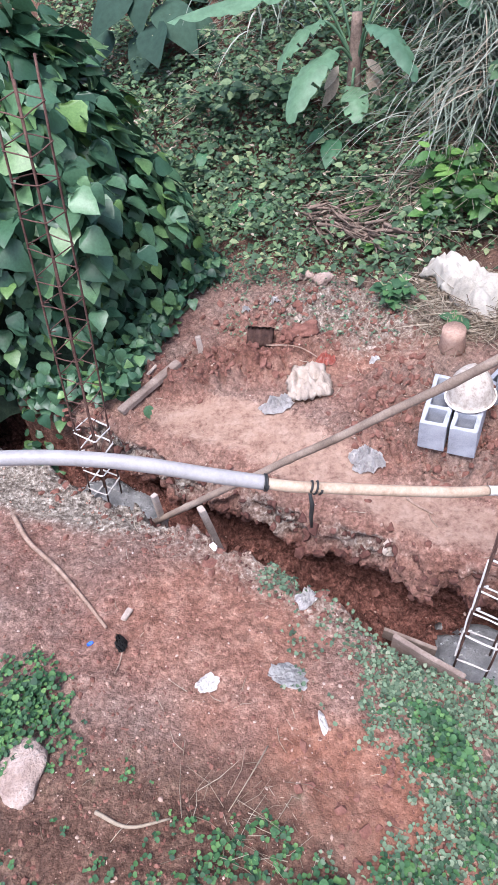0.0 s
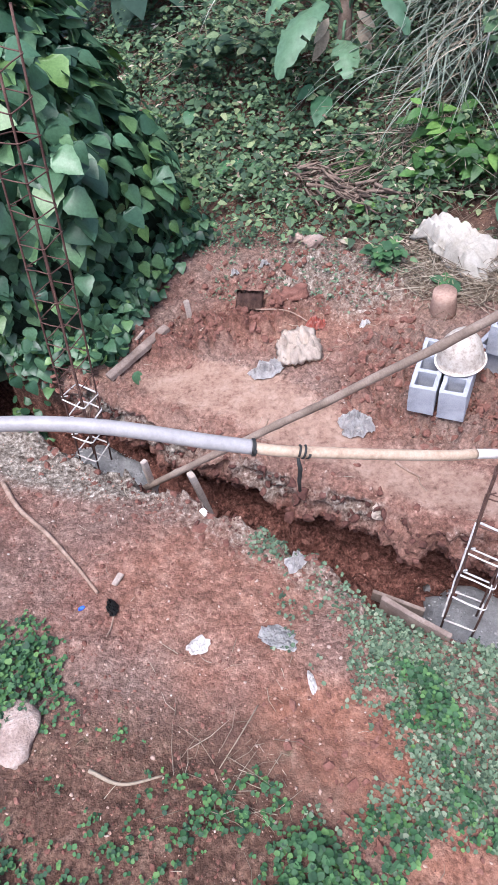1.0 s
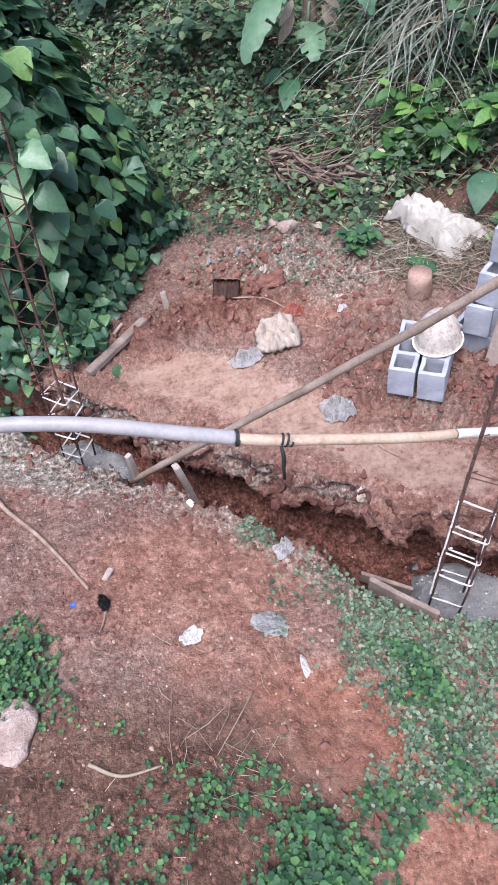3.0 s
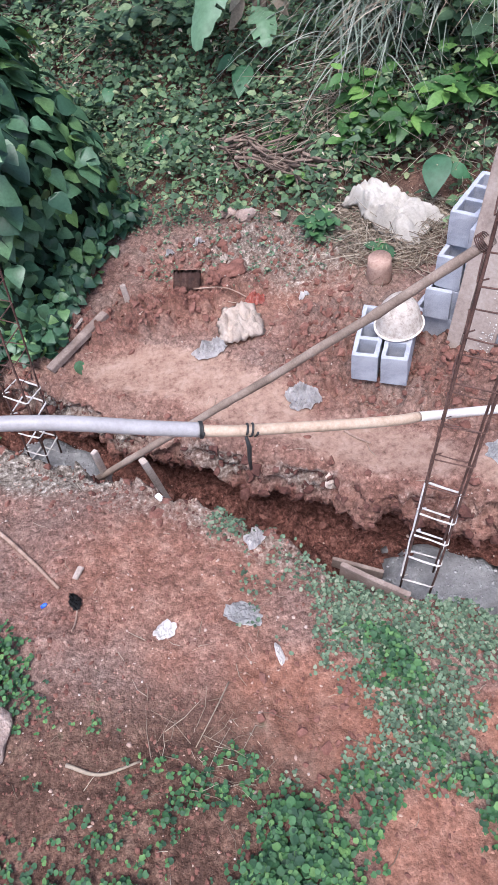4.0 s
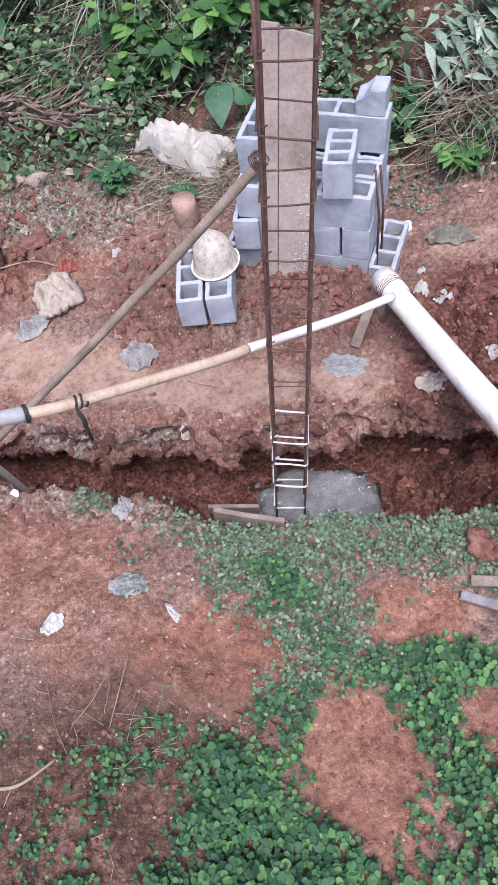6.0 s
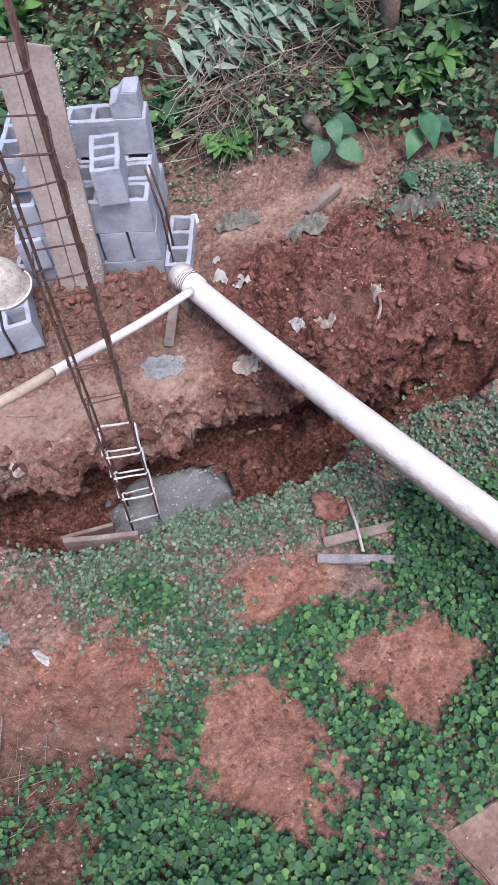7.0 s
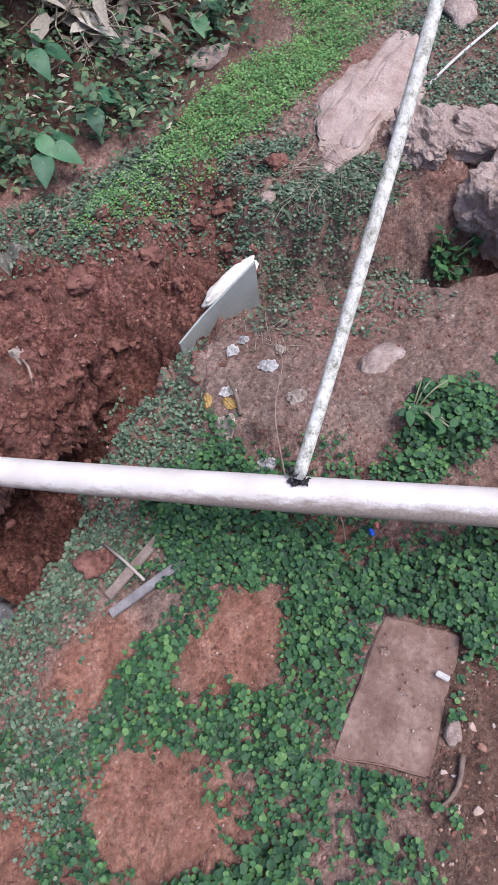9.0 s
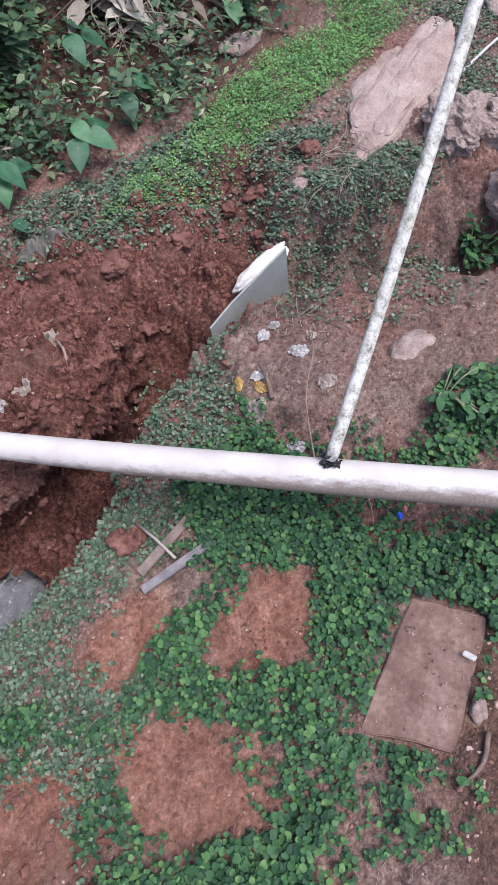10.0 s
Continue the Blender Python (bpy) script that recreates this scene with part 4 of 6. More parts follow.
def broken_block():
    bm = box_bm(0.14, 0.13, 0.125, 0.004, 3)
    for v in bm.verts:
        if v.co.x < 0.0:
            v.co.z *= 1 - 0.5 * ramp(-0.01, -0.05, v.co.x) * (0.7 + 0.6 * noise.noise(v.co * 18))
        v.co += noise.noise_vector(v.co * 25) * 0.003
    c = STACK + UX * -0.085 + UY * 0.41
    return thing("broken_block", bm, BLOCK, "broken piece of grey concrete block on top of the stack", "concrete block", m=pose(c.x, c.y, STACK.z + 0.192 * 4 + 0.001, 0, 0, STACK_TURN))


broken_block()


def board(name, mat, a, b, width, thick, label, category, roll=0.0, rough=0.003, bevel=0.003, seed=0):
    """A plank from a to b."""
    a, b = Vector(a), Vector(b)
    d = b - a
    bm = box_bm(d.length, width, thick, bevel, 4, rough, seed)
    for v in bm.verts:
        v.co.z -= thick / 2
    y, z = frame_of(d)
    x = d.normalized()
    q = Matrix((x, -y, z)).transposed()
    if q.determinant() < 0:
        q = Matrix((x, y, z)).transposed()
    m = Matrix.Translation((a + b) / 2) @ q.to_4x4() @ pose(0, 0, 0, roll)
    return thing(name, bm, mat, label, category, m=m)


foot_ = STACK + UX * -0.44 + UY * -0.12
top_ = STACK + UX * -0.35 + UY * 0.1
lean_a, lean_b = Vector((foot_.x, foot_.y, 0.06)), Vector((top_.x, top_.y, 1.28))


def leaning_board():
    """Split shuttering board that leans on the stack."""
    root = empty("shuttering_board", Matrix.Identity(4), "pale cement-smeared plywood board leaning on the block stack", "board")
    d = lean_b - lean_a
    x = UX
    n = x.cross(d.normalized())
    base = Matrix((x, d.normalized(), n)).transposed().to_4x4()
    for u, w, l in ((-0.085, 0.075, 0.0), (0.04, 0.165, -0.02)):
        bm = box_bm(w, d.length + l, 0.018, 0.002, 0, 0.0, 0)
        for v in bm.verts:
            v.co.x += u
            if v.co.y > 0.4 * d.length:
                v.co.y -= 0.03 * ramp(-0.1, 0.12, v.co.x)
        o = part("panel", bm, PLYWOOD, root)
        o.matrix_basis = Matrix.Translation((lean_a + lean_b) / 2) @ base
    bag = Bag()
    for k in range(260):
        s, t = rnd(-0.48, 0.45), random.random() ** 2
        p = (lean_a + lean_b) / 2 + UX * (0.12 - 0.06 * t) + d * s + n * 0.018
        lump(bag, p, rnd(0.002, 0.006), 0.6)
    part("cement_crust", bag, COATED, root, "rough crust of dried cement along the edge")["kind"] = "stuff"
    return root


leaning_board()
for k, (u, v) in enumerate(((0.03, 0.12), (0.045, 0.16))):
    bag = Bag()
    c = STACK + UX * u + UY * v
    tube(bag, [(c.x, c.y, -0.05), (c.x + 0.01, c.y + 0.02, 0.35), (c.x - 0.02, c.y + 0.03, 0.62)], 0.006, 6)
    thing("steel_stake", bag, RUST, "thin rusty steel bar standing against the block stack", "steel bar", "bars by the stack")

# ---- pipes ----
def pipe(bag, pts, radii, sides=20):
    tube(bag, curve_through(pts, 8), radii, sides)


PIPE_LINE = [(1.672, 1.31, 0.249), (1.592, 0.65, 0.287), (1.523, 0, 0.334), (1.443, -0.8, 0.406), (1.354, -1.68, 0.502), (1.248, -2.6, 0.621)]


def drain_pipe():
    root = empty("drain_pipe", Matrix.Translation((1.676, 1.31, 0.25)), "long white plastic drain pipe sloping down over the trench", "pipe")
    pts = curve_through(PIPE_LINE, 10)
    o = Vector((1.676, 1.31, 0.25))
    n = len(pts)
    bag = Bag()
    tube(bag, [p - o for p in pts], [0.057 + 0.013 * min(1, k / n * 1.7) for k in range(n)], 28)
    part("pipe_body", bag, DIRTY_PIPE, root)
    d = (pts[1] - pts[0]).normalized()
    col = Bag()
    tube(col, [-d * 0.13, -d * 0.05, -d * 0.03, d * 0.03], [0.064, 0.066, 0.063, 0.061], 28)
    part("coupling", col, WHITE_PIPE, root, "short white end coupling wrapped with wire")
    w = Bag()
    a, b = frame_of(d)
    tube(w, [-d * (0.02 + 0.012 * k / 10) + a * (math.cos(k * 0.6) * 0.067) + b * (math.sin(k * 0.6) * 0.067) for k in range(44)], 0.002, 5)
    part("wire", w, RUST, root)
    return root


drain_pipe()

POST = (1.64, 1.36)


def pipe_prop():
    bag = Bag()
    z = height(*POST)
    tube(bag, [(0, 0, z - 0.05), (0.005, 0.0, 0.1), (0.0, 0.005, 0.2)], [0.032, 0.03, 0.03], 10, wobble=0.25)
    return thing("wooden_stub", bag, BARK, "short muddy wooden stub holding up the drain pipe end", "post", m=pose(*POST, 0))


pipe_prop()


def supply_line():
    """Lilac pipe, tied to a yellowed one, that ends at the drain pipe."""
    root = empty("water_pipe", Matrix.Identity(4), "thin pipeline of lilac, yellowed and white plastic lengths spanning the trench", "pipe")
    a = Bag()
    tube(a, curve_through([(-2.2, 1.0, 1.36), (-1.5, 1.08, 1.3), (-0.91, 1.11, 1.205), (-0.55, 1.085, 1.14), (-0.2, 1.05, 1.02), (-0.05, 1.04, 0.965)], 8), 0.0265, 20)
    part("lilac_length", a, LAVENDER, root, "lilac-grey plastic pipe")
    b = Bag()
    tube(b, curve_through([(-0.06, 1.04, 0.967), (0.04, 1.03, 0.935), (0.17, 1.035, 0.89), (0.42, 1.045, 0.805), (0.66, 1.08, 0.70), (0.78, 1.11, 0.645)], 8), 0.0205, 18)
    part("yellowed_length", b, YELLOWED, root, "yellowed brownish plastic pipe")
    c = Bag()
    tube(c, curve_through([(0.77, 1.108, 0.65), (1.0, 1.155, 0.54), (1.3, 1.2, 0.42), (1.61, 1.25, 0.315)], 8), 0.0195, 18)
    part("white_length", c, WHITE_PIPE, root, "white plastic pipe")
    for x, y, z, r in ((-0.055, 1.04, 0.967, 0.028), (0.1, 1.033, 0.914, 0.0225)):
        t = Bag()
        d = Vector((1, 0.02, -0.32)).normalized()
        p, q = frame_of(d)
        tube(t, [Vector((x, y, z)) + d * (0.01 * (k / 26) * (4 if r < 0.025 else 1)) + p * (math.cos(k * 0.5) * r) + q * (math.sin(k * 0.5) * r) for k in range(27)], 0.0045, 6)
        part("rubber_tie", t, RUBBER, root, "black rubber strip wound round the pipe")
    s = Bag()
    tube(s, [(0.097, 1.018, 0.9), (0.1, 1.008, 0.845), (0.092, 1.006, 0.785), (0.09, 1.003, 0.725)], [0.006, 0.009, 0.008, 0.006], 8)
    part("loose_end", s, RUBBER, root, "black rubber strip hanging down")
    return root


supply_line()


SIDE_FOOT = (1.476, -0.775, 0.479)


def vent_pipe():
    root = empty("side_pipe", Matrix.Translation(SIDE_FOOT), "mould-stained white side pipe rising from the drain pipe", "pipe")
    bag = Bag()
    o = Vector(SIDE_FOOT)
    tube(bag, [Vector(p) - o for p in curve_through([SIDE_FOOT, (1.826, -0.9, 0.729), (2.226, -1.039, 1.028), (2.576, -1.159, 1.301), (2.976, -1.293, 1.626), (3.426, -1.439, 2.009)], 8)], 0.0255, 18)
    part("pipe_body", bag, STAINED_PIPE, root)
    t = Bag()
    for k in range(22):
        straw(t, (rnd(-0.03, 0.03), rnd(-0.035, 0.035), rnd(-0.01, 0.035)), rnd(0, 6.3), rnd(0.012, 0.028), 0.004, rnd(-0.5, 0.6), 0.3)
    for k in range(30):
        lump(t, (rnd(-0.025, 0.03), rnd(-0.03, 0.03), rnd(-0.015, 0.02)), 0.014)
    part("binding", t, RUBBER, root, "shredded black plastic binding round the joint")
    return root


vent_pipe()


def bamboo_pole():
    a, b = Vector((-0.82, 2.02, -0.4)), Vector((0.935, 1.09, 1.44))
    d = b - a
    bag = Bag()
    pts, radii = [], []
    n = 60
    for k in range(n + 1):
        s = k / n
        j = 0.012 * math.sin(s * 5) + 0.004 * noise.noise(Vector((s * 9, 1, 2)))
        pts.append(a + d * s + Vector((0, 0, -0.03 * math.sin(math.pi * s))) + Vector((0, j, 0)))
        node = math.exp(-(((s * 9) % 1.0 - 0.5) / 0.045) ** 2)
        radii.append(0.0195 - 0.003 * s + 0.003 * node)
    tube(bag, pts, radii, 14, wobble=0.04)
    root = empty("bamboo_pole", Matrix.Identity(4), "weathered bamboo pole propping the rebar column across the trench", "pole")
    part("culm", bag, BAMBOO, root)
    t = Bag()
    for k in range(5):
        q = b - d.normalized() * (0.015 + 0.006 * k)
        p1, p2 = frame_of(d)
        tube(t, [q + p1 * (math.cos(i * 0.7) * 0.028) + p2 * (math.sin(i * 0.7) * 0.028) for i in range(10)], 0.002, 5)
    part("tie_wire", t, RUST, root)
    return root


bamboo_pole()

# ---- boards round the trench ----
board("shuttering_plank", MUDDY_TIMBER, (0.4, 0.955, -0.165), (0.655, 0.735, -0.19), 0.024, 0.13, "muddy plank on edge holding the trench lip", "plank", seed=2)
board("sunken_plank", MUDDY_TIMBER, (0.42, 1.2, -0.55), (0.66, 1.06, -0.57), 0.02, 0.09, "dark plank half buried in wet concrete", "plank", seed=5)
board("wooden_stake", TIMBER, (-0.40, 1.82, -0.5), (-0.44, 1.8, -0.05), 0.05, 0.035, "pale wooden stake driven into the trench edge", "stake", seed=3)
board("small_stake", TIMBER, (-0.72, 1.98, -0.5), (-0.71, 1.97, -0.08), 0.035, 0.03, "short wooden peg standing in the trench", "stake", seed=4)
board("timber_offcut", MUDDY_TIMBER, on(-0.9, 2.57, 0.035), on(-0.52, 2.88, 0.035), 0.06, 0.035, "weathered timber batten lying on the clay", "batten", seed=6)
board("thin_batten", TIMBER, on(-0.86, 2.78, 0.012), on(-0.66, 2.86, 0.02), 0.018, 0.014, "thin weathered batten beside the vines", "batten", seed=7)
board("timber_strip", MUDDY_TIMBER, on(1.7, 1.47, 0.035), on(1.43, 1.29, 0.03), 0.05, 0.02, "narrow weathered plank lying beside the drain pipe", "plank", seed=8)
board("pale_plank", MUDDY_TIMBER, on(1.17, 0.06, 0.03), on(1.46, -0.15, 0.03), 0.045, 0.018, "weathered wooden slat on the weeds, crossed by a stick", "slat", seed=9)
board("dark_plank", DARK_TIMBER, on(1.09, 0.03, 0.03), on(1.33, -0.27, 0.03), 0.04, 0.022, "dark grey wooden slat lying on the weeds", "slat", seed=10)
bag = Bag()
tube(bag, [on(1.42, 0.13, 0.05), on(1.33, 0.01, 0.065), on(1.24, -0.1, 0.045)], 0.007, 7)
thing("crossed_stick", bag, TIMBER, "thin pale stick laid across a slat", "stick")
board("timber_post", MUDDY_TIMBER, on(2.54, 1.3, 0.02), on(2.76, 1.26, 0.04), 0.05, 0.04, "brown timber offcut lying on the mud", "timber", seed=12)


def trench_sheet():
    """Two grey-green boards that hold back the earth where the trenches meet, with a white bag behind."""
    root = empty("retaining_sheet", Matrix.Identity(4), "grey-green fibre board on edge retaining the trench corner", "board")
    a, b, c = Vector((2.54, -0.1, -0.46)), Vector((2.7, -0.21, -0.44)), Vector((3.0, -0.49, -0.33))
    for p, q, h0, h1 in ((a, b, 0.38, 0.39), (b, c, 0.39, 0.38)):
        d = (q - p)
        n = Vector((d.y, -d.x, 0)).normalized() * 0.012
        bm = bmesh.new()
        pts = [p, q, q + Vector((0, 0, h1)), p + Vector((0, 0, h0))]
        f = bm.faces.new([bm.verts.new(v) for v in pts])
        r = bmesh.ops.extrude_face_region(bm, geom=[f])
        bmesh.ops.translate(bm, vec=n, verts=[v for v in r["geom"] if isinstance(v, bmesh.types.BMVert)])
        bmesh.ops.recalc_face_normals(bm, faces=bm.faces[:])
        bmesh.ops.bevel(bm, geom=bm.edges[:], offset=0.002, segments=1, affect="EDGES")
        part("panel", bm, SHEET, root)
    return root


trench_sheet()
bm = stone_bm(0.42, 0.11, 0.13, 4, 0.16, 4.6)
thing("white_bag", bm, CLOTH, "long white plastic bag tucked behind the grey-green board", "bag", m=pose(2.95, -0.36, -0.06, 0, -8, -44))


# ---- slab, stones and boulders ----
def paving_slab():
    bm = bmesh.new()
    pts = [(1.08, -1.105), (1.0, -1.375), (0.53, -1.215), (0.58, -0.905)]
    z = [near_side(*p) + 0.024 for p in pts]
    f = bm.faces.new([bm.verts.new((x, y, h)) for (x, y), h in zip(pts, z)])
    if f.normal.z < 0:
        f.normal_flip()
    f.normal_update()
    if f.normal.z < 0:
        bmesh.ops.reverse_faces(bm, faces=[f])
    bmesh.ops.solidify(bm, geom=[f], thickness=0.06)
    bmesh.ops.bevel(bm, geom=bm.edges[:], offset=0.006, segments=2, affect="EDGES")
    bmesh.ops.triangulate(bm, faces=[g for g in bm.faces if len(g.verts) > 4])
    bmesh.ops.subdivide_edges(bm, edges=[e for e in bm.edges if e.calc_length() > 0.09], cuts=5, use_grid_fill=True)
    for v in bm.verts:
        v.co += noise.noise_vector(v.co * 14) * 0.004
        w = noise.noise_vector(v.co * 19) * 0.009
        v.co += Vector((w.x, w.y, 0))
    return thing("paving_slab", bm, SLAB, "broken brown concrete slab lying among clover", "slab")



paving_slab()
slab_dirt = Bag()
for _ in range(320):
    u, v = random.random(), random.random() ** 0.7
    x, y = 1.07 - 0.49 * u - 0.06 * v, -1.12 + 0.2 * u - 0.26 * v
    lump(slab_dirt, (x, y, near_side(x, y) + 0.033), 0.001 + 0.0045 * random.random() ** 5, 0.5)
thing("slab_dirt", slab_dirt, PEBBLE, "loose earth crumbs strewn on the brown slab", "earth crumbs", kind="stuff")


def stone(name, x, y, sx, sy, sz, mat, label, sink=0.3, turn=0.0, seed=0.0, detail=3, category="stone", group="", rough=0.25):
    bm = stone_bm(sx, sy, sz, detail, rough, seed)
    z = 0.05 if name == "boulder" and x < 3.6 else height(x, y) + sz * (0.5 - sink)
    return thing(name, bm, mat, label, category, group, m=pose(x, y, z, 0, 0, turn))


stone("boulder", 3.74, -1.42, 0.42, 0.34, 0.3, ROCK, "rugged grey-brown boulder on the far trench edge", seed=1.0, turn=20, category="boulder", group="boulders", detail=5, rough=0.35)
stone("boulder", 3.7, -1.76, 0.3, 0.5, 0.26, ROCK, "flat grey-brown boulder on the far trench edge", seed=2.3, turn=-30, category="boulder", group="boulders", detail=5, rough=0.35)
stone("boulder", 3.3, -1.86, 0.42, 0.46, 0.5, ROCK, "large brown boulder leaning over the side trench", seed=3.7, turn=15, category="boulder", group="boulders", detail=5, rough=0.35)
stone("boulder", 3.42, -2.36, 0.6, 0.62, 0.7, ROCK, "large rough brown boulder over the dark trench end", seed=5.2, turn=40, category="boulder", group="boulders", detail=5, rough=0.35)
stone("boulder", 4.16, -1.14, 1.5, 0.55, 0.24, PINK_ROCK, "smooth pale pink rock face breaking through the grass", seed=6.1, turn=-22, category="boulder", group="boulders", detail=5, sink=0.62, rough=0.22)
stone("flat_stone", 5.05, -1.75, 0.32, 0.2, 0.14, ROCK, "flat brown stone near the pale rock", seed=7.0)
stone("flat_stone", 4.5, -2.72, 0.3, 0.17, 0.14, PINK_ROCK, "pale flat stone lying on bare soil", seed=8.0)
stone("flat_stone", 4.62, -0.12, 0.3, 0.14, 0.1, PINK_ROCK, "pale stone beside the muddy gully", seed=9.0, turn=-50)
stone("flat_stone", 2.26, -1.14, 0.27, 0.15, 0.1, ROCK, "half-buried brown stone on bare soil", sink=0.55, seed=10.0, turn=-60)
stone("embedded_stone", -1.15, 0.46, 0.26, 0.24, 0.08, ROCK, "smooth brownish stone sunk in the soil", seed=11.0, sink=0.6)
stone("loose_stone", 0.53, 3.67, 0.16, 0.12, 0.1, PINK_ROCK, "rounded pale stone at the weed edge", seed=12.0, sink=0.2)
stone("loose_stone", 0.43, 3.78, 0.13, 0.1, 0.09, PINK_ROCK, "rounded pale stone at the weed edge", seed=13.0, sink=0.2)
stone("loose_stone", 1.63, 1.91, 0.2, 0.13, 0.05, ROCK, "flat grey stone at the foot of the block stack", seed=14.0, sink=0.1, turn=-40)
stone("loose_stone", 2.15, 1.83, 0.08, 0.06, 0.06, PAPER, "small white stone on the mud", seed=15.0, sink=0.2)
stone("loose_stone", 0.67, -1.31, 0.09, 0.06, 0.05, ROCK, "brown stone beside the slab", seed=16.0, sink=0.2)
stone("loose_stone", 3.35, -0.56, 0.1, 0.08, 0.07, PINK_ROCK, "pale stone on loose red earth", seed=17.0, sink=0.2)
for k, (x, y, s) in enumerate(((1.36, 0.12, 0.1), (1.29, 0.15, 0.06), (2.62, 0.28, 0.1), (2.75, 0.4, 0.11), (2.55, 0.35, 0.08), (0.3, 3.05, 0.15), (0.2, 2.98, 0.1), (3.5, -0.3, 0.13), (3.62, -0.6, 0.12), (3.28, -0.3, 0.1), (3.4, -0.12, 0.09), (1.32, 0.16, 0.13), (3.05, 0.1, 0.12))):
    stone("earth_clod", x, y, s, s * 0.8, s * 0.7, CLOD, "lump of red laterite earth", seed=20.0 + k, sink=0.25, turn=k * 40, detail=4, category="clod", group="large earth clods", rough=0.5)


def clay_pot():
    bag = Bag()
    tube(bag, [(0, 0, -0.03), (0, 0, 0.01), (0.002, 0, 0.1), (0.004, 0, 0.15)], [0.075, 0.08, 0.073, 0.07], 22)
    return thing("clay_pipe_stub", bag, CLAY, "short pale terracotta stub standing on the soil", "clay stub", m=pose(1.19, 2.72, height(1.19, 2.72), 4, -3, 0))


clay_pot()


# ---- vegetation ----
def bank_distance(x, y):
    foot = 0.45 * math.exp(-((x - 1.8) / 1.2) ** 2) - 0.2 * math.exp(-((x - 4.5) / 1.0) ** 2)
    return 0.66 * x + 0.75 * (y - 4.5) - foot


SLAB_EDGE = [(1.09, -1.1), (1.01, -1.385), (0.52, -1.225), (0.57, -0.895)]


def bare(x, y):
    """How bare the near ground is."""
    on_slab = all((bx - ax) * (y - ay) - (by - ay) * (x - ax) < 0.004 for (ax, ay), (bx, by) in zip(SLAB_EDGE, SLAB_EDGE[1:] + SLAB_EDGE[:1]))
    wob = 0.13 * noise.noise(Vector((x * 5, y * 5, 17))) + 0.07 * noise.noise(Vector((x * 14, y * 14, 3)))
    x, y = x + wob, y + 0.13 * noise.noise(Vector((x * 5, y * 5, 37))) + 0.06 * noise.noise(Vector((x * 13, y * 13, 13)))
    k = max(inside(x, y, 0.88, 0.06, 0.25, 0.16, -25), inside(x, y, 0.97, -0.53, 0.25, 0.17, -45), inside(x, y, 0.37, -0.3, 0.2, 0.3, -10), inside(x, y, 1.41, -0.93, 0.06, 0.07),
            inside(x, y, -0.35, 0.95, 0.75, 0.75), inside(x, y, 0.05, 0.3, 0.3, 0.24, -35), inside(x, y, 2.3, -0.9, 0.6, 0.5), inside(x, y, 2.32, -0.48, 0.44, 0.24, 0, 0.25),
            inside(x, y, 0.6, -1.75, 0.6, 0.33), 0.6 * inside(x, y, -0.75, 0.25, 0.35, 0.3))
    return 1.3 if on_slab else k


def cover(x, y):
    """How thickly clover covers the near ground."""
    n = noise.noise(Vector((x * 3.1, y * 3.1, 7))) * 0.35 + noise.noise(Vector((x * 9, y * 9, 2))) * 0.25
    k = max(0.8 * inside(x, y, 0.75, -0.6, 0.75, 0.6, -40, 0.5), inside(x, y, 0.1, -0.35, 0.55, 0.42, 20), inside(x, y, 1.45, -0.6, 0.6, 0.55), 0.7 * inside(x, y, 0.42, 0.5, 0.22, 0.13, -30),
            0.95 * inside(x, y, -1.1, 0.72, 0.4, 0.24), 0.6 * inside(x, y, -0.75, 0.42, 0.2, 0.12), inside(x, y, 1.2, -1.38, 0.28, 0.42, -15), 0.45 * inside(x, y, -0.8, 0.05, 0.4, 0.3), 0.55 * inside(x, y, -0.3, 0.2, 0.15, 0.18), inside(x, y, 1.85, -1.35, 0.2, 0.35, 20), 0.5 * inside(x, y, 1.95, -1.75, 0.3, 0.2))
    return (k * 1.1 + 2.3 * n * (k > 0.05)) * (1 - bare(x, y)) - 0.12


def dull_cover(x, y):
    """Small dusty leaves along the trench lip and the far weeds."""
    s, along = across(x, y)
    n = noise.noise(Vector((x * 4, y * 4, 11))) * 0.45 + noise.noise(Vector((x * 11, y * 11, 5))) * 0.3
    k = 0.0
    if s < -0.15:
        k = 0.8 * ramp(-0.75, -0.35, s) * ramp(0.15, 0.5, along) * ramp(2.7, 2.2, along) * (1 - 0.5 * bare(x, y)) * (1 - inside(x, y, 2.32, -0.5, 0.46, 0.26, 0, 0.2))
        k = max(k, 0.5 * inside(x, y, 0.05, 1.33, 0.2, 0.13), 0.6 * inside(x, y, 0.5, 0.3, 0.5, 0.4) * (1 - bare(x, y)))
    return k + n * (k > 0.05)


def scatter(count, x0, x1, y0, y1, density, make):
    for _ in range(count):
        x, y = rnd(x0, x1), rnd(y0, y1)
        if random.random() < density(x, y):
            make(x, y)


clover = Bag()


def clover_sprig(x, y):
    z = height(x, y)
    thick_ = min(1, max(0, cover(x, y)))
    tall = rnd(0.008, 0.085) * (0.35 + 0.8 * thick_) * (1 + 0.9 * noise.noise(Vector((x * 7, y * 7, 61))))
    size = rnd(0.006, 0.0118) * (0.75 + 0.6 * thick_)
    t = rnd(0, 6.3)
    for k in range(random.choice((2, 2, 3))):
        q = t + k * 2.4
        up = Vector((math.cos(q) * 0.3 + rnd(-0.4, 0.4), math.sin(q) * 0.3 + rnd(-0.4, 0.4), 1))
        r = size * rnd(0.75, 1.25)
        round_leaf(clover, (x + math.cos(q) * r * 0.95, y + math.sin(q) * r * 0.95, z + tall * rnd(0.75, 1.0)), up, r, 0.18, 9)


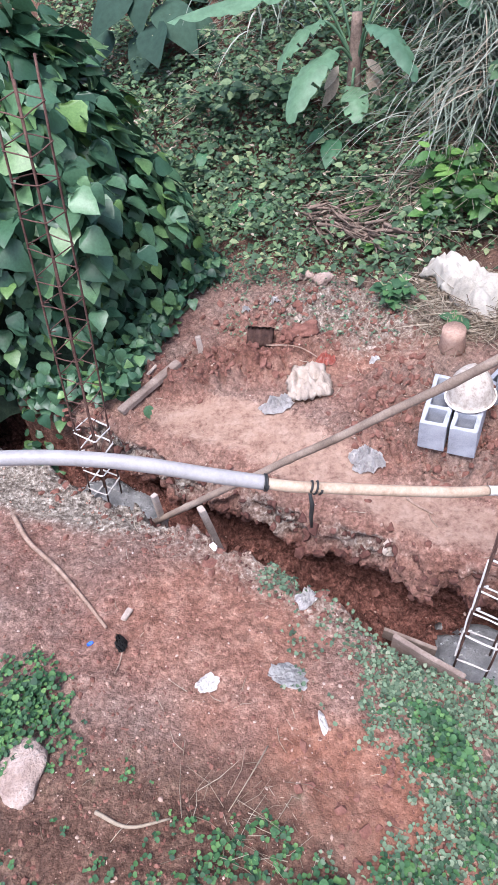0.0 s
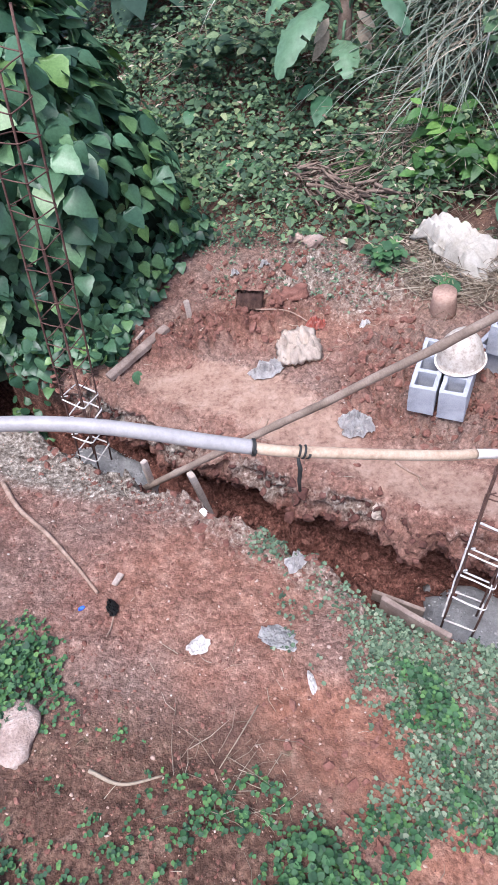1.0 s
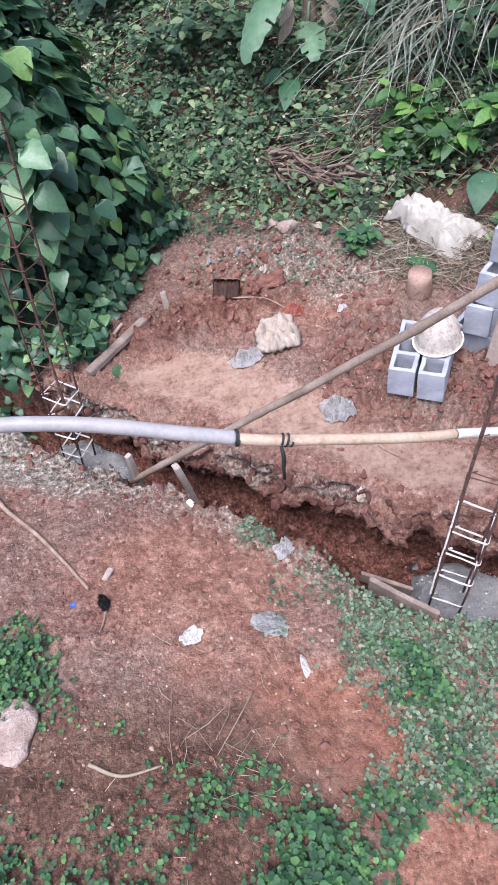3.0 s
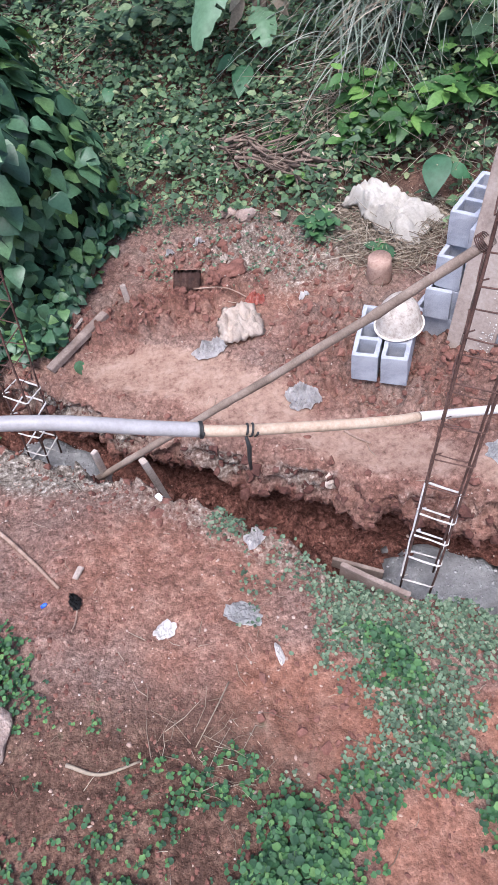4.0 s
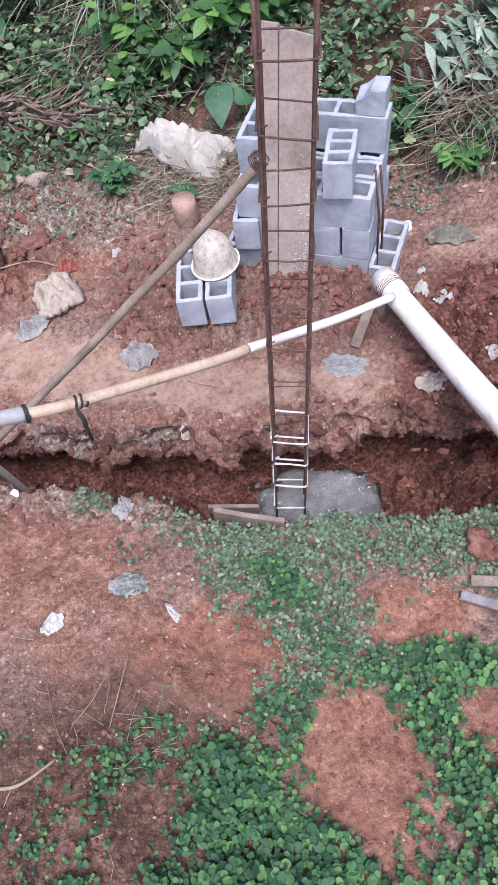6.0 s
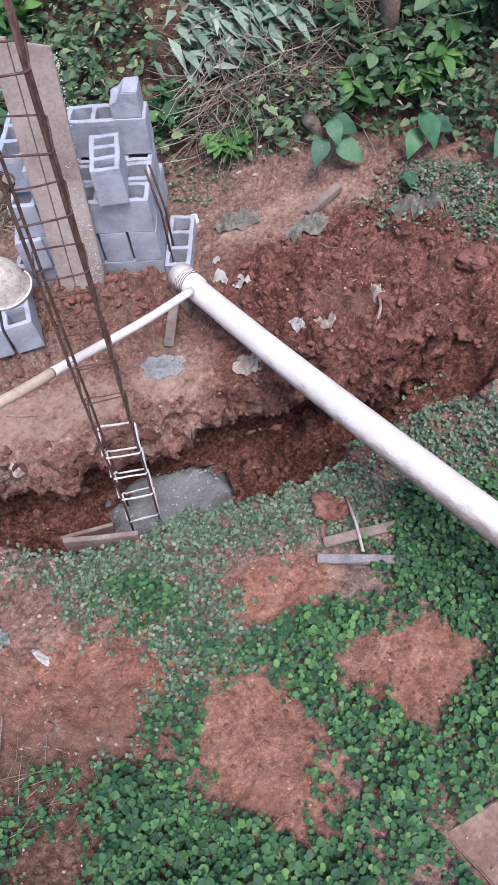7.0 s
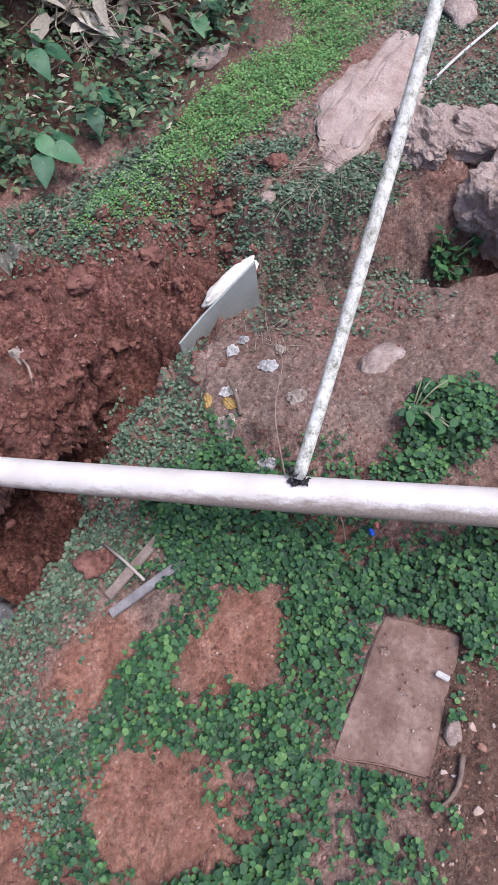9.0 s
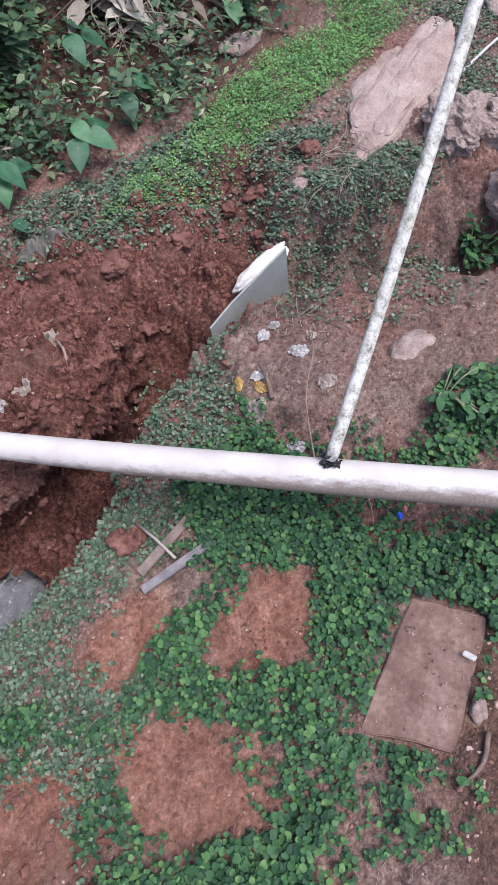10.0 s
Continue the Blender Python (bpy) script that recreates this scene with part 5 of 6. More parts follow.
scatter(46000, -1.6, 2.3, -1.7, 1.1, cover, clover_sprig)
thing("clover_cover", clover, CLOVER, "green clover-like ground cover spreading over red soil", "ground cover", kind="stuff")
dull = Bag()


def dull_sprig(x, y):
    z = height(x, y)
    for k in range(random.choice((1, 2, 3))):
        round_leaf(dull, (x + rnd(-0.02, 0.02), y + rnd(-0.02, 0.02), z + rnd(0.004, 0.03)), (rnd(-0.6, 0.6), rnd(-0.6, 0.6), 1), rnd(0.0055, 0.0122), 0.2, 6)


scatter(42000, -0.3, 2.7, -0.6, 1.6, dull_cover, dull_sprig)


def far_dull(x, y):
    n = noise.noise(Vector((x * 3, y * 3, 21))) * 0.5 + noise.noise(Vector((x * 10, y * 10, 3))) * 0.3
    k = max(0.8 * inside(x, y, 0.35, 4.0, 0.8, 0.28), 0.3 * inside(x, y, 0.6, 3.35, 0.7, 0.45), 0.85 * inside(x, y, 0.98, 3.3, 0.2, 0.18), 0.5 * inside(x, y, 2.35, 2.1, 0.4, 0.2, -40), 0.8 * inside(x, y, 3.3, 0.35, 0.55, 0.3, -40),
            0.7 * inside(x, y, 3.05, 0.75, 0.5, 0.25, -40), 1.0 * inside(x, y, 3.36, -0.85, 0.17, 0.5, 25), 0.6 * inside(x, y, 3.08, -1.0, 0.14, 0.6), 0.5 * inside(x, y, 3.6, -0.3, 0.5, 0.25, -40), 0.55 * inside(x, y, 2.3, 0.15, 0.25, 0.14, -25), 0.5 * inside(x, y, 2.65, -0.9, 0.2, 0.5), 0.5 * inside(x, y, 4.7, -1.7, 0.6, 0.2, -30), 0.55 * inside(x, y, 4.35, -1.75, 0.5, 0.3, -38), 0.35 * inside(x, y, 3.75, -0.55, 0.4, 0.2, -40))
    return k + n * (k > 0.05)


scatter(70000, -0.6, 5.4, -2.2, 4.4, far_dull, dull_sprig)
scatter(9000, 3.0, 3.8, -1.6, -0.25, far_dull, dull_sprig)
scatter(12000, 3.7, 5.4, -2.6, -0.9, lambda x, y: 0.35 * inside(x, y, 4.6, -1.9, 0.8, 0.6, -30) + 0.8 * noise.noise(Vector((x * 2.3, y * 2.3, 19))), dull_sprig)
scatter(5000, 2.9, 3.9, -0.1, 1.1, far_dull, dull_sprig)
thing("dusty_ground_weeds", dull, DULL, "dusty grey-green small-leaved weeds along the trench lip", "ground cover", kind="stuff")
bright = Bag()


def strip_cover(x, y):
    n = noise.noise(Vector((x * 3, y * 3, 31))) * 0.4
    k = max(inside(x, y, 4.3, -0.48, 1.0, 0.24, -38), 0.7 * inside(x, y, 3.4, 0.18, 0.4, 0.16, -40), 0.8 * inside(x, y, 5.6, -1.1, 0.8, 0.4, -20))
    return k + n * (k > 0.05)


def bright_sprig(x, y):
    z = height(x, y)
    for k in range(3):
        round_leaf(bright, (x + rnd(-0.025, 0.025), y + rnd(-0.025, 0.025), z + rnd(0.005, 0.05)), (rnd(-0.6, 0.6), rnd(-0.6, 0.6), 1), rnd(0.005, 0.0105), 0.2, 4)


scatter(60000, 2.9, 6.4, -1.8, 0.7, strip_cover, bright_sprig)
thing("creeping_weed_strip", bright, CREEPER, "bright green creeping weeds in a strip beside the gully", "ground cover", kind="stuff")

# weeds on the bank
BROAD, SLIM = [(0.0, 0.0), (0.3, 0.32), (0.7, 0.22), (1.0, 0.0)], [(0.0, 0.0), (0.4, 0.17), (1.0, 0.0)]
weeds, weeds_dry = Bag(), Bag()


def bank_cover(x, y):
    d = bank_distance(x, y)
    if d < -0.7 or d > 3.4:
        return 0
    n = noise.noise(Vector((x * 1.7, y * 1.7, 41))) * 0.5
    soil_gap = 0.75 * inside(x, y, -0.05, 6.35, 0.35, 0.25) + 0.8 * inside(x, y, 4.9, 2.6, 0.7, 0.5) + 0.95 * max(inside(x, y, 3.05, 2.45, 0.55, 0.42), inside(x, y, 1.55, 3.32, 0.45, 0.35), inside(x, y, 0.78, 4.05, 0.42, 0.17, -40), inside(x, y, 3.5, 1.9, 0.35, 0.3), 0.8 * inside(x, y, 4.5, 0.45, 0.7, 0.3, -40), 0.7 * inside(x, y, 0.5, 3.8, 0.6, 0.15, -30))
    return (0.95 * ramp(-0.65, 0.0, d) + n) * (1 - min(1, soil_gap))


def weed(x, y):
    z = height(x, y)
    tall = rnd(0.02, 0.34) * (1.0 + 0.8 * noise.noise(Vector((x * 2, y * 2, 9))))
    dry = random.random() < 0.06
    bag = weeds_dry if dry else weeds
    for k in range(random.choice((2, 3, 4))):
        q = rnd(0, 6.3)
        s = 0.03 + 0.055 * random.random() ** 2
        leaf(bag, (x + rnd(-0.05, 0.05), y + rnd(-0.05, 0.05), z + max(0.01, tall * rnd(0.4, 1.1))), (math.cos(q), math.sin(q) - 0.3, rnd(-0.3, 0.5)), (rnd(-0.3, 0.1), -0.6, 1), s, SLIM if dry else random.choice((BROAD, SLIM)), 0.2, rnd(0, 0.5))


scatter(88000, -1.8, 7.2, -0.4, 8.6, bank_cover, weed)
thing("bank_weeds", weeds, WEED, "dense low leafy weeds covering the bank", "weeds", kind="stuff")
thing("withered_weeds", weeds_dry, STRAW, "withered brown weed leaves on the bank", "weeds", kind="stuff")

# tall grass on the bank
tall, tall_dry, dark_grass = Bag(), Bag(), Bag()


def grass_clump(cx, cy, n, r, length, lean=None, bag=None, width=0.03):
    for _ in range(n):
        q, t = rnd(0, 6.3), r * math.sqrt(random.random())
        x, y = cx + math.cos(q) * t, cy + math.sin(q) * t
        h = rnd(0, 6.3) if lean is None or random.random() < 0.35 else lean + rnd(-0.9, 0.9)
        b = bag or (tall if random.random() < 0.84 else tall_dry)
        blade(b, on(x, y, -0.02), h, length * rnd(0.6, 1.15), width * rnd(0.6, 1.2), rnd(0.75, 1.05), rnd(0.7, 1.3), 9)


for cx, cy, n in ((1.75, 4.75, 90), (2.05, 4.6, 110), (2.35, 4.45, 120), (2.2, 4.95, 110), (2.65, 4.4, 90), (2.95, 4.05, 60), (1.9, 5.4, 90), (2.5, 5.2, 90)):
    grass_clump(cx, cy, int(n * 1.8), 0.34, 0.8, math.radians(-120), width=0.024)
for cx, cy, n in ((4.3, 2.0, 120), (4.5, 2.15, 120), (4.6, 1.7, 120), (4.75, 1.8, 120), (4.95, 1.45, 90), (5.2, 2.0, 90), (4.0, 2.2, 90), (5.1, 1.1, 70)):
    grass_clump(cx, cy, n, 0.28, 0.95, math.radians(-150), dark_grass, 0.02)
for cx, cy, n in ((-0.25, 7.1, 40), (0.35, 6.5, 45), (0.6, 6.1, 30), (3.3, 3.25, 50)):
    grass_clump(cx, cy, n, 0.22, 0.6, math.radians(-110))
thing("tall_bank_grass", tall, GRASS, "tall arching grey-green grass on the bank", "tall grass", kind="stuff")
thing("dark_bank_grass", dark_grass, WEED, "dark green hanging grass on the shaded bank", "tall grass", kind="stuff")
thing("dry_bank_grass", tall_dry, STRAW, "dry bleached grass stalks on the bank", "tall grass", kind="stuff")

# straw and dry litter
litter = Bag()


def straw_heap(cx, cy, rx, ry, high, n, length=0.3, thick=0.003):
    for _ in range(n):
        q, t = rnd(0, 6.3), math.sqrt(random.random())
        x, y = cx + math.cos(q) * rx * t, cy + math.sin(q) * ry * t
        straw(litter, on(x, y, high * (1 - t * t) * random.random() + 0.004), rnd(0, 6.3), length * rnd(0.5, 1.3), thick * rnd(0.6, 1.3), rnd(-0.35, 0.2), rnd(-0.2, 0.2))


straw_heap(1.46, 3.1, 0.46, 0.38, 0.1, 1400, 0.22)
straw_heap(1.2, 3.35, 0.25, 0.2, 0.06, 220)
straw_heap(2.95, 2.22, 0.36, 0.3, 0.32, 900, 0.36, 0.0035)
straw_heap(3.3, 2.1, 0.4, 0.34, 0.22, 500, 0.36, 0.0035)
straw_heap(3.5, 1.9, 0.45, 0.35, 0.18, 500, 0.35)
straw_heap(3.52, -0.85, 0.16, 0.3, 0.05, 220, 0.22, 0.002)
straw_heap(4.75, 0.65, 0.3, 0.3, 0.2, 260, 0.35, 0.006)
straw_heap(0.2, 6.0, 0.7, 0.5, 0.1, 500, 0.4)
straw_heap(1.5, 4.3, 0.6, 0.3, 0.25, 600, 0.6, 0.003)
straw_heap(2.3, 3.75, 0.5, 0.3, 0.15, 260, 0.4, 0.003)
straw_heap(2.45, -0.55, 0.12, 0.2, 0.02, 60, 0.15, 0.002)
straw_heap(-0.3, 0.25, 0.25, 0.2, 0.02, 60, 0.16, 0.0014)
thing("dry_straw_litter", litter, STRAW, "heaps of dry brown straw and stalks at the bank foot", "straw", kind="stuff")

dead = Bag()
for cx, cy, n in ((4.7, 0.55, 70), (5.05, 0.25, 40)):
    for k in range(n):
        x, y, q = cx + rnd(-0.3, 0.3), cy + rnd(-0.3, 0.3), rnd(0, 6.3)
        leaf(dead, on(x, y, rnd(0.05, 0.3)), (math.cos(q), math.sin(q), rnd(-0.5, 0.1)), (rnd(-0.4, 0.4), rnd(-0.6, 0.2), 1), rnd(0.12, 0.32), LANCE, 0.3, rnd(0.1, 0.6), 0.03)
thing("dead_banana_leaves", dead, PALE_DEAD, "heap of bleached curled dead leaves beside the gully", "dead leaves", kind="stuff")

fronds = Bag()
for k in range(420):
    t = rnd(0, 1)
    x, y = 2.8 + 0.5 * t + rnd(-0.15, 0.15), 2.5 - 0.35 * t + rnd(-0.22, 0.18)
    leaf(fronds, on(x, y, rnd(0.18, 0.34)), (rnd(-0.2, 1), rnd(-0.8, 0.1), rnd(-0.3, 0.1)), (0, -0.3, 1), rnd(0.08, 0.2), SLIM, 0.1, rnd(0.2, 0.6))
thing("cut_fronds", fronds, FROND, "cut wilting grey-green fronds thrown on the straw heap", "fronds", kind="stuff")

bag = Bag()
for k in range(120):
    t = rnd(-0.5, 0.5)
    straw(bag, on(0.78 + t * 0.6, 4.05 - t * 0.45 + rnd(-0.12, 0.12), rnd(0.04, 0.22)), rnd(-1.6, 1.0), rnd(0.08, 0.3), rnd(0.004, 0.018), rnd(-0.1, 0.1), rnd(-0.15, 0.15))
thing("rotten_stalk_pile", bag, BARK, "pile of rotten brown plant stalks at the bank foot", "stalks", kind="stuff")


# taro plants
def taro(x, y, leaves, mat=TARO, label="broad heart-shaped taro leaves on upright stalks at the bank foot"):
    """leaves: heading in degrees, stalk height, reach, leaf length."""
    root = empty("taro_plant", Matrix.Translation(on(x, y)), label, "taro plant", "taro plants")
    for heading, tall_, reach, size in leaves:
        h = radians(heading)
        tip = Vector((math.cos(h) * reach, math.sin(h) * reach, tall_))
        st = Bag()
        tube(st, curve_through([(0, 0, -0.02), (tip.x * 0.3, tip.y * 0.3, tall_ * 0.65), tuple(tip)], 5), 0.006, 6)
        stalk = part("stalk", st, STEM, root)
        lf = Bag()
        shape = [(-0.34, 0.0), (-0.36, 0.16), (-0.2, 0.36), (0.0, 0.43), (0.25, 0.41), (0.5, 0.3), (0.75, 0.14), (0.95, 0.0)]
        leaf(lf, tip, (math.cos(h), math.sin(h), -0.45), (rnd(-0.5, 0.0), rnd(-0.7, -0.1), 1), size * 0.6, shape, rnd(-0.15, 0.3), rnd(0.1, 0.5), 0.03)
        part("leaf", lf, mat, stalk)
    return root


taro(0.1, 4.55, ((200, 0.2, 0.1, 0.2), (330, 0.16, 0.14, 0.2), (270, 0.22, 0.05, 0.17), (20, 0.13, 0.2, 0.16)))
taro(-0.2, 5.2, ((250, 0.15, 0.08, 0.2), (10, 0.2, 0.16, 0.16)))
taro(0.85, 4.75, ((240, 0.22, 0.12, 0.32), (190, 0.3, 0.15, 0.2)))
taro(1.8, 3.35, ((240, 0.26, 0.06, 0.36), (330, 0.2, 0.12, 0.2)), TARO, "single large pale green taro leaf beside the block stack")
taro(2.9, 1.45, ((200, 0.2, 0.14, 0.2), (280, 0.14, 0.1, 0.24), (310, 0.24, 0.06, 0.2), (240, 0.26, 0.05, 0.18), (30, 0.2, 0.1, 0.18)))
taro(3.25, 1.1, ((250, 0.22, 0.05, 0.26), (200, 0.16, 0.08, 0.2), (310, 0.18, 0.1, 0.18)))
taro(3.0, 1.0, ((250, 0.1, 0.04, 0.16),))
taro(3.55, 0.7, ((190, 0.2, 0.12, 0.24), (260, 0.2, 0.1, 0.24), (330, 0.18, 0.14, 0.22), (30, 0.22, 0.1, 0.2), (230, 0.26, 0.03, 0.2)))
taro(3.95, 0.5, ((200, 0.16, 0.1, 0.22), (300, 0.18, 0.1, 0.22)))
taro(4.15, 0.85, ((220, 0.3, 0.12, 0.24), (280, 0.26, 0.14, 0.22), (330, 0.3, 0.1, 0.22)))
taro(3.9, 1.35, ((230, 0.32, 0.1, 0.24), (300, 0.28, 0.12, 0.22)))
taro(4.75, -0.05, ((200, 0.2, 0.1, 0.22), (300, 0.2, 0.12, 0.2), (60, 0.2, 0.1, 0.18)))
taro(-0.5, 6.5, ((200, 0.55, 0.3, 0.75), (300, 0.4, 0.35, 0.7), (250, 0.6, 0.1, 0.7), (330, 0.25, 0.4, 0.65), (240, 0.2, 0.2, 0.6), (180, 0.2, 0.5, 0.6), (20, 0.5, 0.4, 0.6), (270, 0.3, 0.45, 0.6)), DARK_TARO, "large dark taro clump high on the bank")


# leafy shrubs
def shrub(x, y, stems, spread_, tall_, size, mat=None, shape=LANCE, label="bright green leafy shrub at the bank foot", lean=-0.35):
    root = empty("leafy_shrub", Matrix.Translation(on(x, y)), label, "shrub", "shrubs on the bank")
    st, lf = Bag(), Bag()
    for k in range(stems):
        q = rnd(0, 6.3)
        top = Vector((math.cos(q) * spread_ * rnd(0.3, 1), math.sin(q) * spread_ * rnd(0.3, 1) + lean * spread_, tall_ * rnd(0.5, 1)))
        tube(st, curve_through([(0, 0, -0.03), top * 0.5 + Vector((0, 0, 0.04)), tuple(top)], 4), 0.004, 5)
        for i in range(9):
            s = rnd(0.4, 1.02)
            p = top * s
            w = rnd(0, 6.3)
            leaf(lf, p, (math.cos(w), math.sin(w), rnd(-0.2, 0.5)), (0, -0.4, 1), size * rnd(0.6, 1.2), shape, 0.2, rnd(0.1, 0.4))
    part("branching_stem", st, STEM, root)
    part("foliage", lf, mat or SHRUB, root)
    return root


WIDE = [(0.0, 0.0), (0.15, 0.16), (0.4, 0.25), (0.7, 0.18), (1.0, 0.0)]
for x, y, n, sp, tl, sz in ((0.9, 4.25, 9, 0.16, 0.24, 0.13), (1.45, 3.95, 12, 0.22, 0.34, 0.14), (1.75, 3.9, 16, 0.28, 0.42, 0.15), (2.05, 3.75, 14, 0.25, 0.42, 0.15), (1.55, 4.15, 10, 0.25, 0.5, 0.14),
                            (2.35, 3.55, 8, 0.2, 0.3, 0.12), (0.98, 3.9, 5, 0.12, 0.16, 0.11), (2.62, 1.98, 8, 0.13, 0.2, 0.1), (3.65, 1.35, 10, 0.2, 0.4, 0.16), (4.3, 1.4, 14, 0.3, 0.6, 0.16),
                            (4.6, 1.0, 12, 0.28, 0.5, 0.15), (5.0, 0.9, 12, 0.3, 0.5, 0.15), (3.3, 1.55, 8, 0.2, 0.26, 0.12)):
    shrub(x, y, n, sp, tl, sz, shape=WIDE)
for x, y, n, sp, tl, sz in ((0.98, 3.3, 8, 0.15, 0.14, 0.09), (2.55, 2.5, 9, 0.2, 0.25, 0.1), (1.3, 2.95, 4, 0.1, 0.1, 0.08), (3.2, -1.53, 12, 0.16, 0.3, 0.06), (1.95, -1.25, 8, 0.16, 0.12, 0.06)):
    shrub(x, y, n, sp, tl, sz, CLOVER, OVAL, "low dusty green weed clump on the soil")
for x, y, n, sp, tl, sz in ((3.75, 1.55, 16, 0.3, 0.4, 0.1), (4.05, 1.25, 16, 0.3, 0.4, 0.1), (4.3, 1.8, 20, 0.4, 0.6, 0.11), (4.75, 1.3, 18, 0.35, 0.6, 0.11), (5.1, 1.6, 18, 0.4, 0.7, 0.11), (4.9, 0.6, 14, 0.3, 0.35, 0.1), (3.45, 1.75, 14, 0.3, 0.3, 0.09), (2.1, 4.2, 20, 0.45, 0.75, 0.12), (2.7, 3.9, 20, 0.45, 0.7, 0.12), (3.2, 3.6, 16, 0.4, 0.6, 0.12), (3.9, 2.6, 18, 0.45, 0.6, 0.12), (4.4, 2.5, 16, 0.4, 0.9, 0.13), (5.3, 1.2, 18, 0.4, 0.8, 0.13), (5.5, 0.5, 14, 0.35, 0.6, 0.13), (0.55, 5.3, 14, 0.4, 0.4, 0.11), (0.0, 5.6, 14, 0.45, 0.35, 0.1), (-0.5, 5.2, 16, 0.4, 0.4, 0.1)):
    shrub(x, y, n, sp, tl, sz, WEED, OVAL, "dark tangled shrub on the bank")


# banana plant
def banana(x, y):
    root = empty("banana_plant", Matrix.Translation(on(x, y)), "young banana plant with broad torn leaves on the bank", "banana plant")
    st = Bag()
    tube(st, curve_through([(0, 0, -0.1), (0.02, -0.02, 0.35), (0.05, -0.04, 0.8)], 6), [0.07 - 0.0028 * k for k in range(13)], 12, wobble=0.08)
    part("stem", st, BARK, root)
    for heading, tall_, reach, length, width, drop in ((185, 1.0, 0.25, 1.1, 0.3, 0.2), (225, 0.62, 0.2, 0.7, 0.24, 0.7), (345, 0.95, 0.25, 0.9, 0.26, 0.6), (265, 0.35, 0.12, 0.4, 0.2, 0.6), (30, 1.05, 0.15, 0.9, 0.22, 0.3), (120, 1.0, 0.15, 0.8, 0.22, 0.4), (205, 0.8, 0.22, 0.5, 0.17, 0.7), (300, 0.75, 0.2, 0.6, 0.18, 0.75)):
        h = radians(heading)
        dirv = Vector((math.cos(h), math.sin(h), 0))
        side = Vector((-dirv.y, dirv.x, 0))
        bag = Bag()
        n = 22
        base = Vector((0.04, -0.03, 0.45)).lerp(dirv * reach + Vector((0, 0, tall_)), 0.0)
        start = dirv * reach + Vector((0, 0, tall_))
        tube(bag, curve_through([base, base.lerp(start, 0.6) + Vector((0, 0, 0.05)), start], 4), 0.011, 6)
        rows = []
        verts, faces = [], []
        for i in range(n + 1):
            s = i / n
            c = start + dirv * (length * s * (1 - 0.25 * drop * s)) + Vector((0, 0, length * (0.12 * s - drop * 0.8 * s * s)))
            w = width * (math.sin(math.pi * min(1, s * 0.93 + 0.07)) ** 0.55) * 0.5
            for g in (-1, -0.5, 0, 0.5, 1):
                tear = 0.03 * abs(g) * math.sin(i * 2.1 + g) * (i % 4 == 0)
                verts.append(tuple(c + side * (w * g) + Vector((0, 0, -abs(g) * w * 0.35 + 0.008 * math.sin(i * 1.7) * abs(g) - tear))))
        for i in range(n):
            for k in range(4):
                if k in (0, 3) and i % 5 == 2 and random.random() < 0.5:
                    continue
                a = i * 5 + k
                faces.append((a, a + 1, a + 6, a + 5))
        bag.add(verts, faces)
        part("leaf", bag, BANANA, root)
    for heading in (215, 330):
        h = radians(heading)
        bag = Bag()
        for k in range(3):
            leaf(bag, (math.cos(h) * 0.12, math.sin(h) * 0.12, rnd(0.35, 0.5)), (math.cos(h + rnd(-0.4, 0.4)), math.sin(h + rnd(-0.4, 0.4)), -0.8), (0, -1, 0.4), rnd(0.15, 0.26), LANCE, 0.3, 0.2, 0.03)
        part("dead_leaf", bag, STRAW, root, "withered brown hanging leaf")
    return root


banana(1.0, 4.95)


def old_trunk(x, y, tall_, r):
    bag = Bag()
    tube(bag, [(0, 0, -0.1), (0.02, 0.01, tall_ * 0.5), (-0.03, 0.03, tall_)], [r * 1.2, r, r * 0.8], 12, wobble=0.3)
    return thing("dead_trunk", bag, BARK, "short dead brown trunk standing on the bank", "trunk", m=Matrix.Translation(on(x, y)))


old_trunk(3.62, 1.62, 0.55, 0.06)
old_trunk(2.98, 1.62, 0.16, 0.05)


# vine-covered heap
HEAP = (-1.6, 3.82)


def heap_surface(t, s):
    """A place on the heap: t round it in radians, s from foot 0 to top 1; with its outward direction."""
    high = 2.2
    r = (1 - s ** 1.9) ** 0.55
    rx, ry = 1.22, 1.15
    lump_ = 1 + 0.3 * noise.noise(Vector((math.cos(t) * 1.6, math.sin(t) * 1.6, s * 2.6))) + 0.16 * noise.noise(Vector((math.cos(t) * 5, math.sin(t) * 5, s * 7)))
    x, y = HEAP[0] - 0.2 * s + math.cos(t) * rx * r * lump_, HEAP[1] + math.sin(t) * ry * r * lump_
    x += 0.26 * (1 - s) * max(0.0, math.cos(t - 0.35)) ** 3
    z = -0.05 + high * s * (1 + 0.05 * noise.noise(Vector((x, y, 3))))
    out = Vector((math.cos(t) / rx * r, math.sin(t) / ry * r, 0.35 * s + 0.12)).normalized()
    return Vector((x, y, z)), out


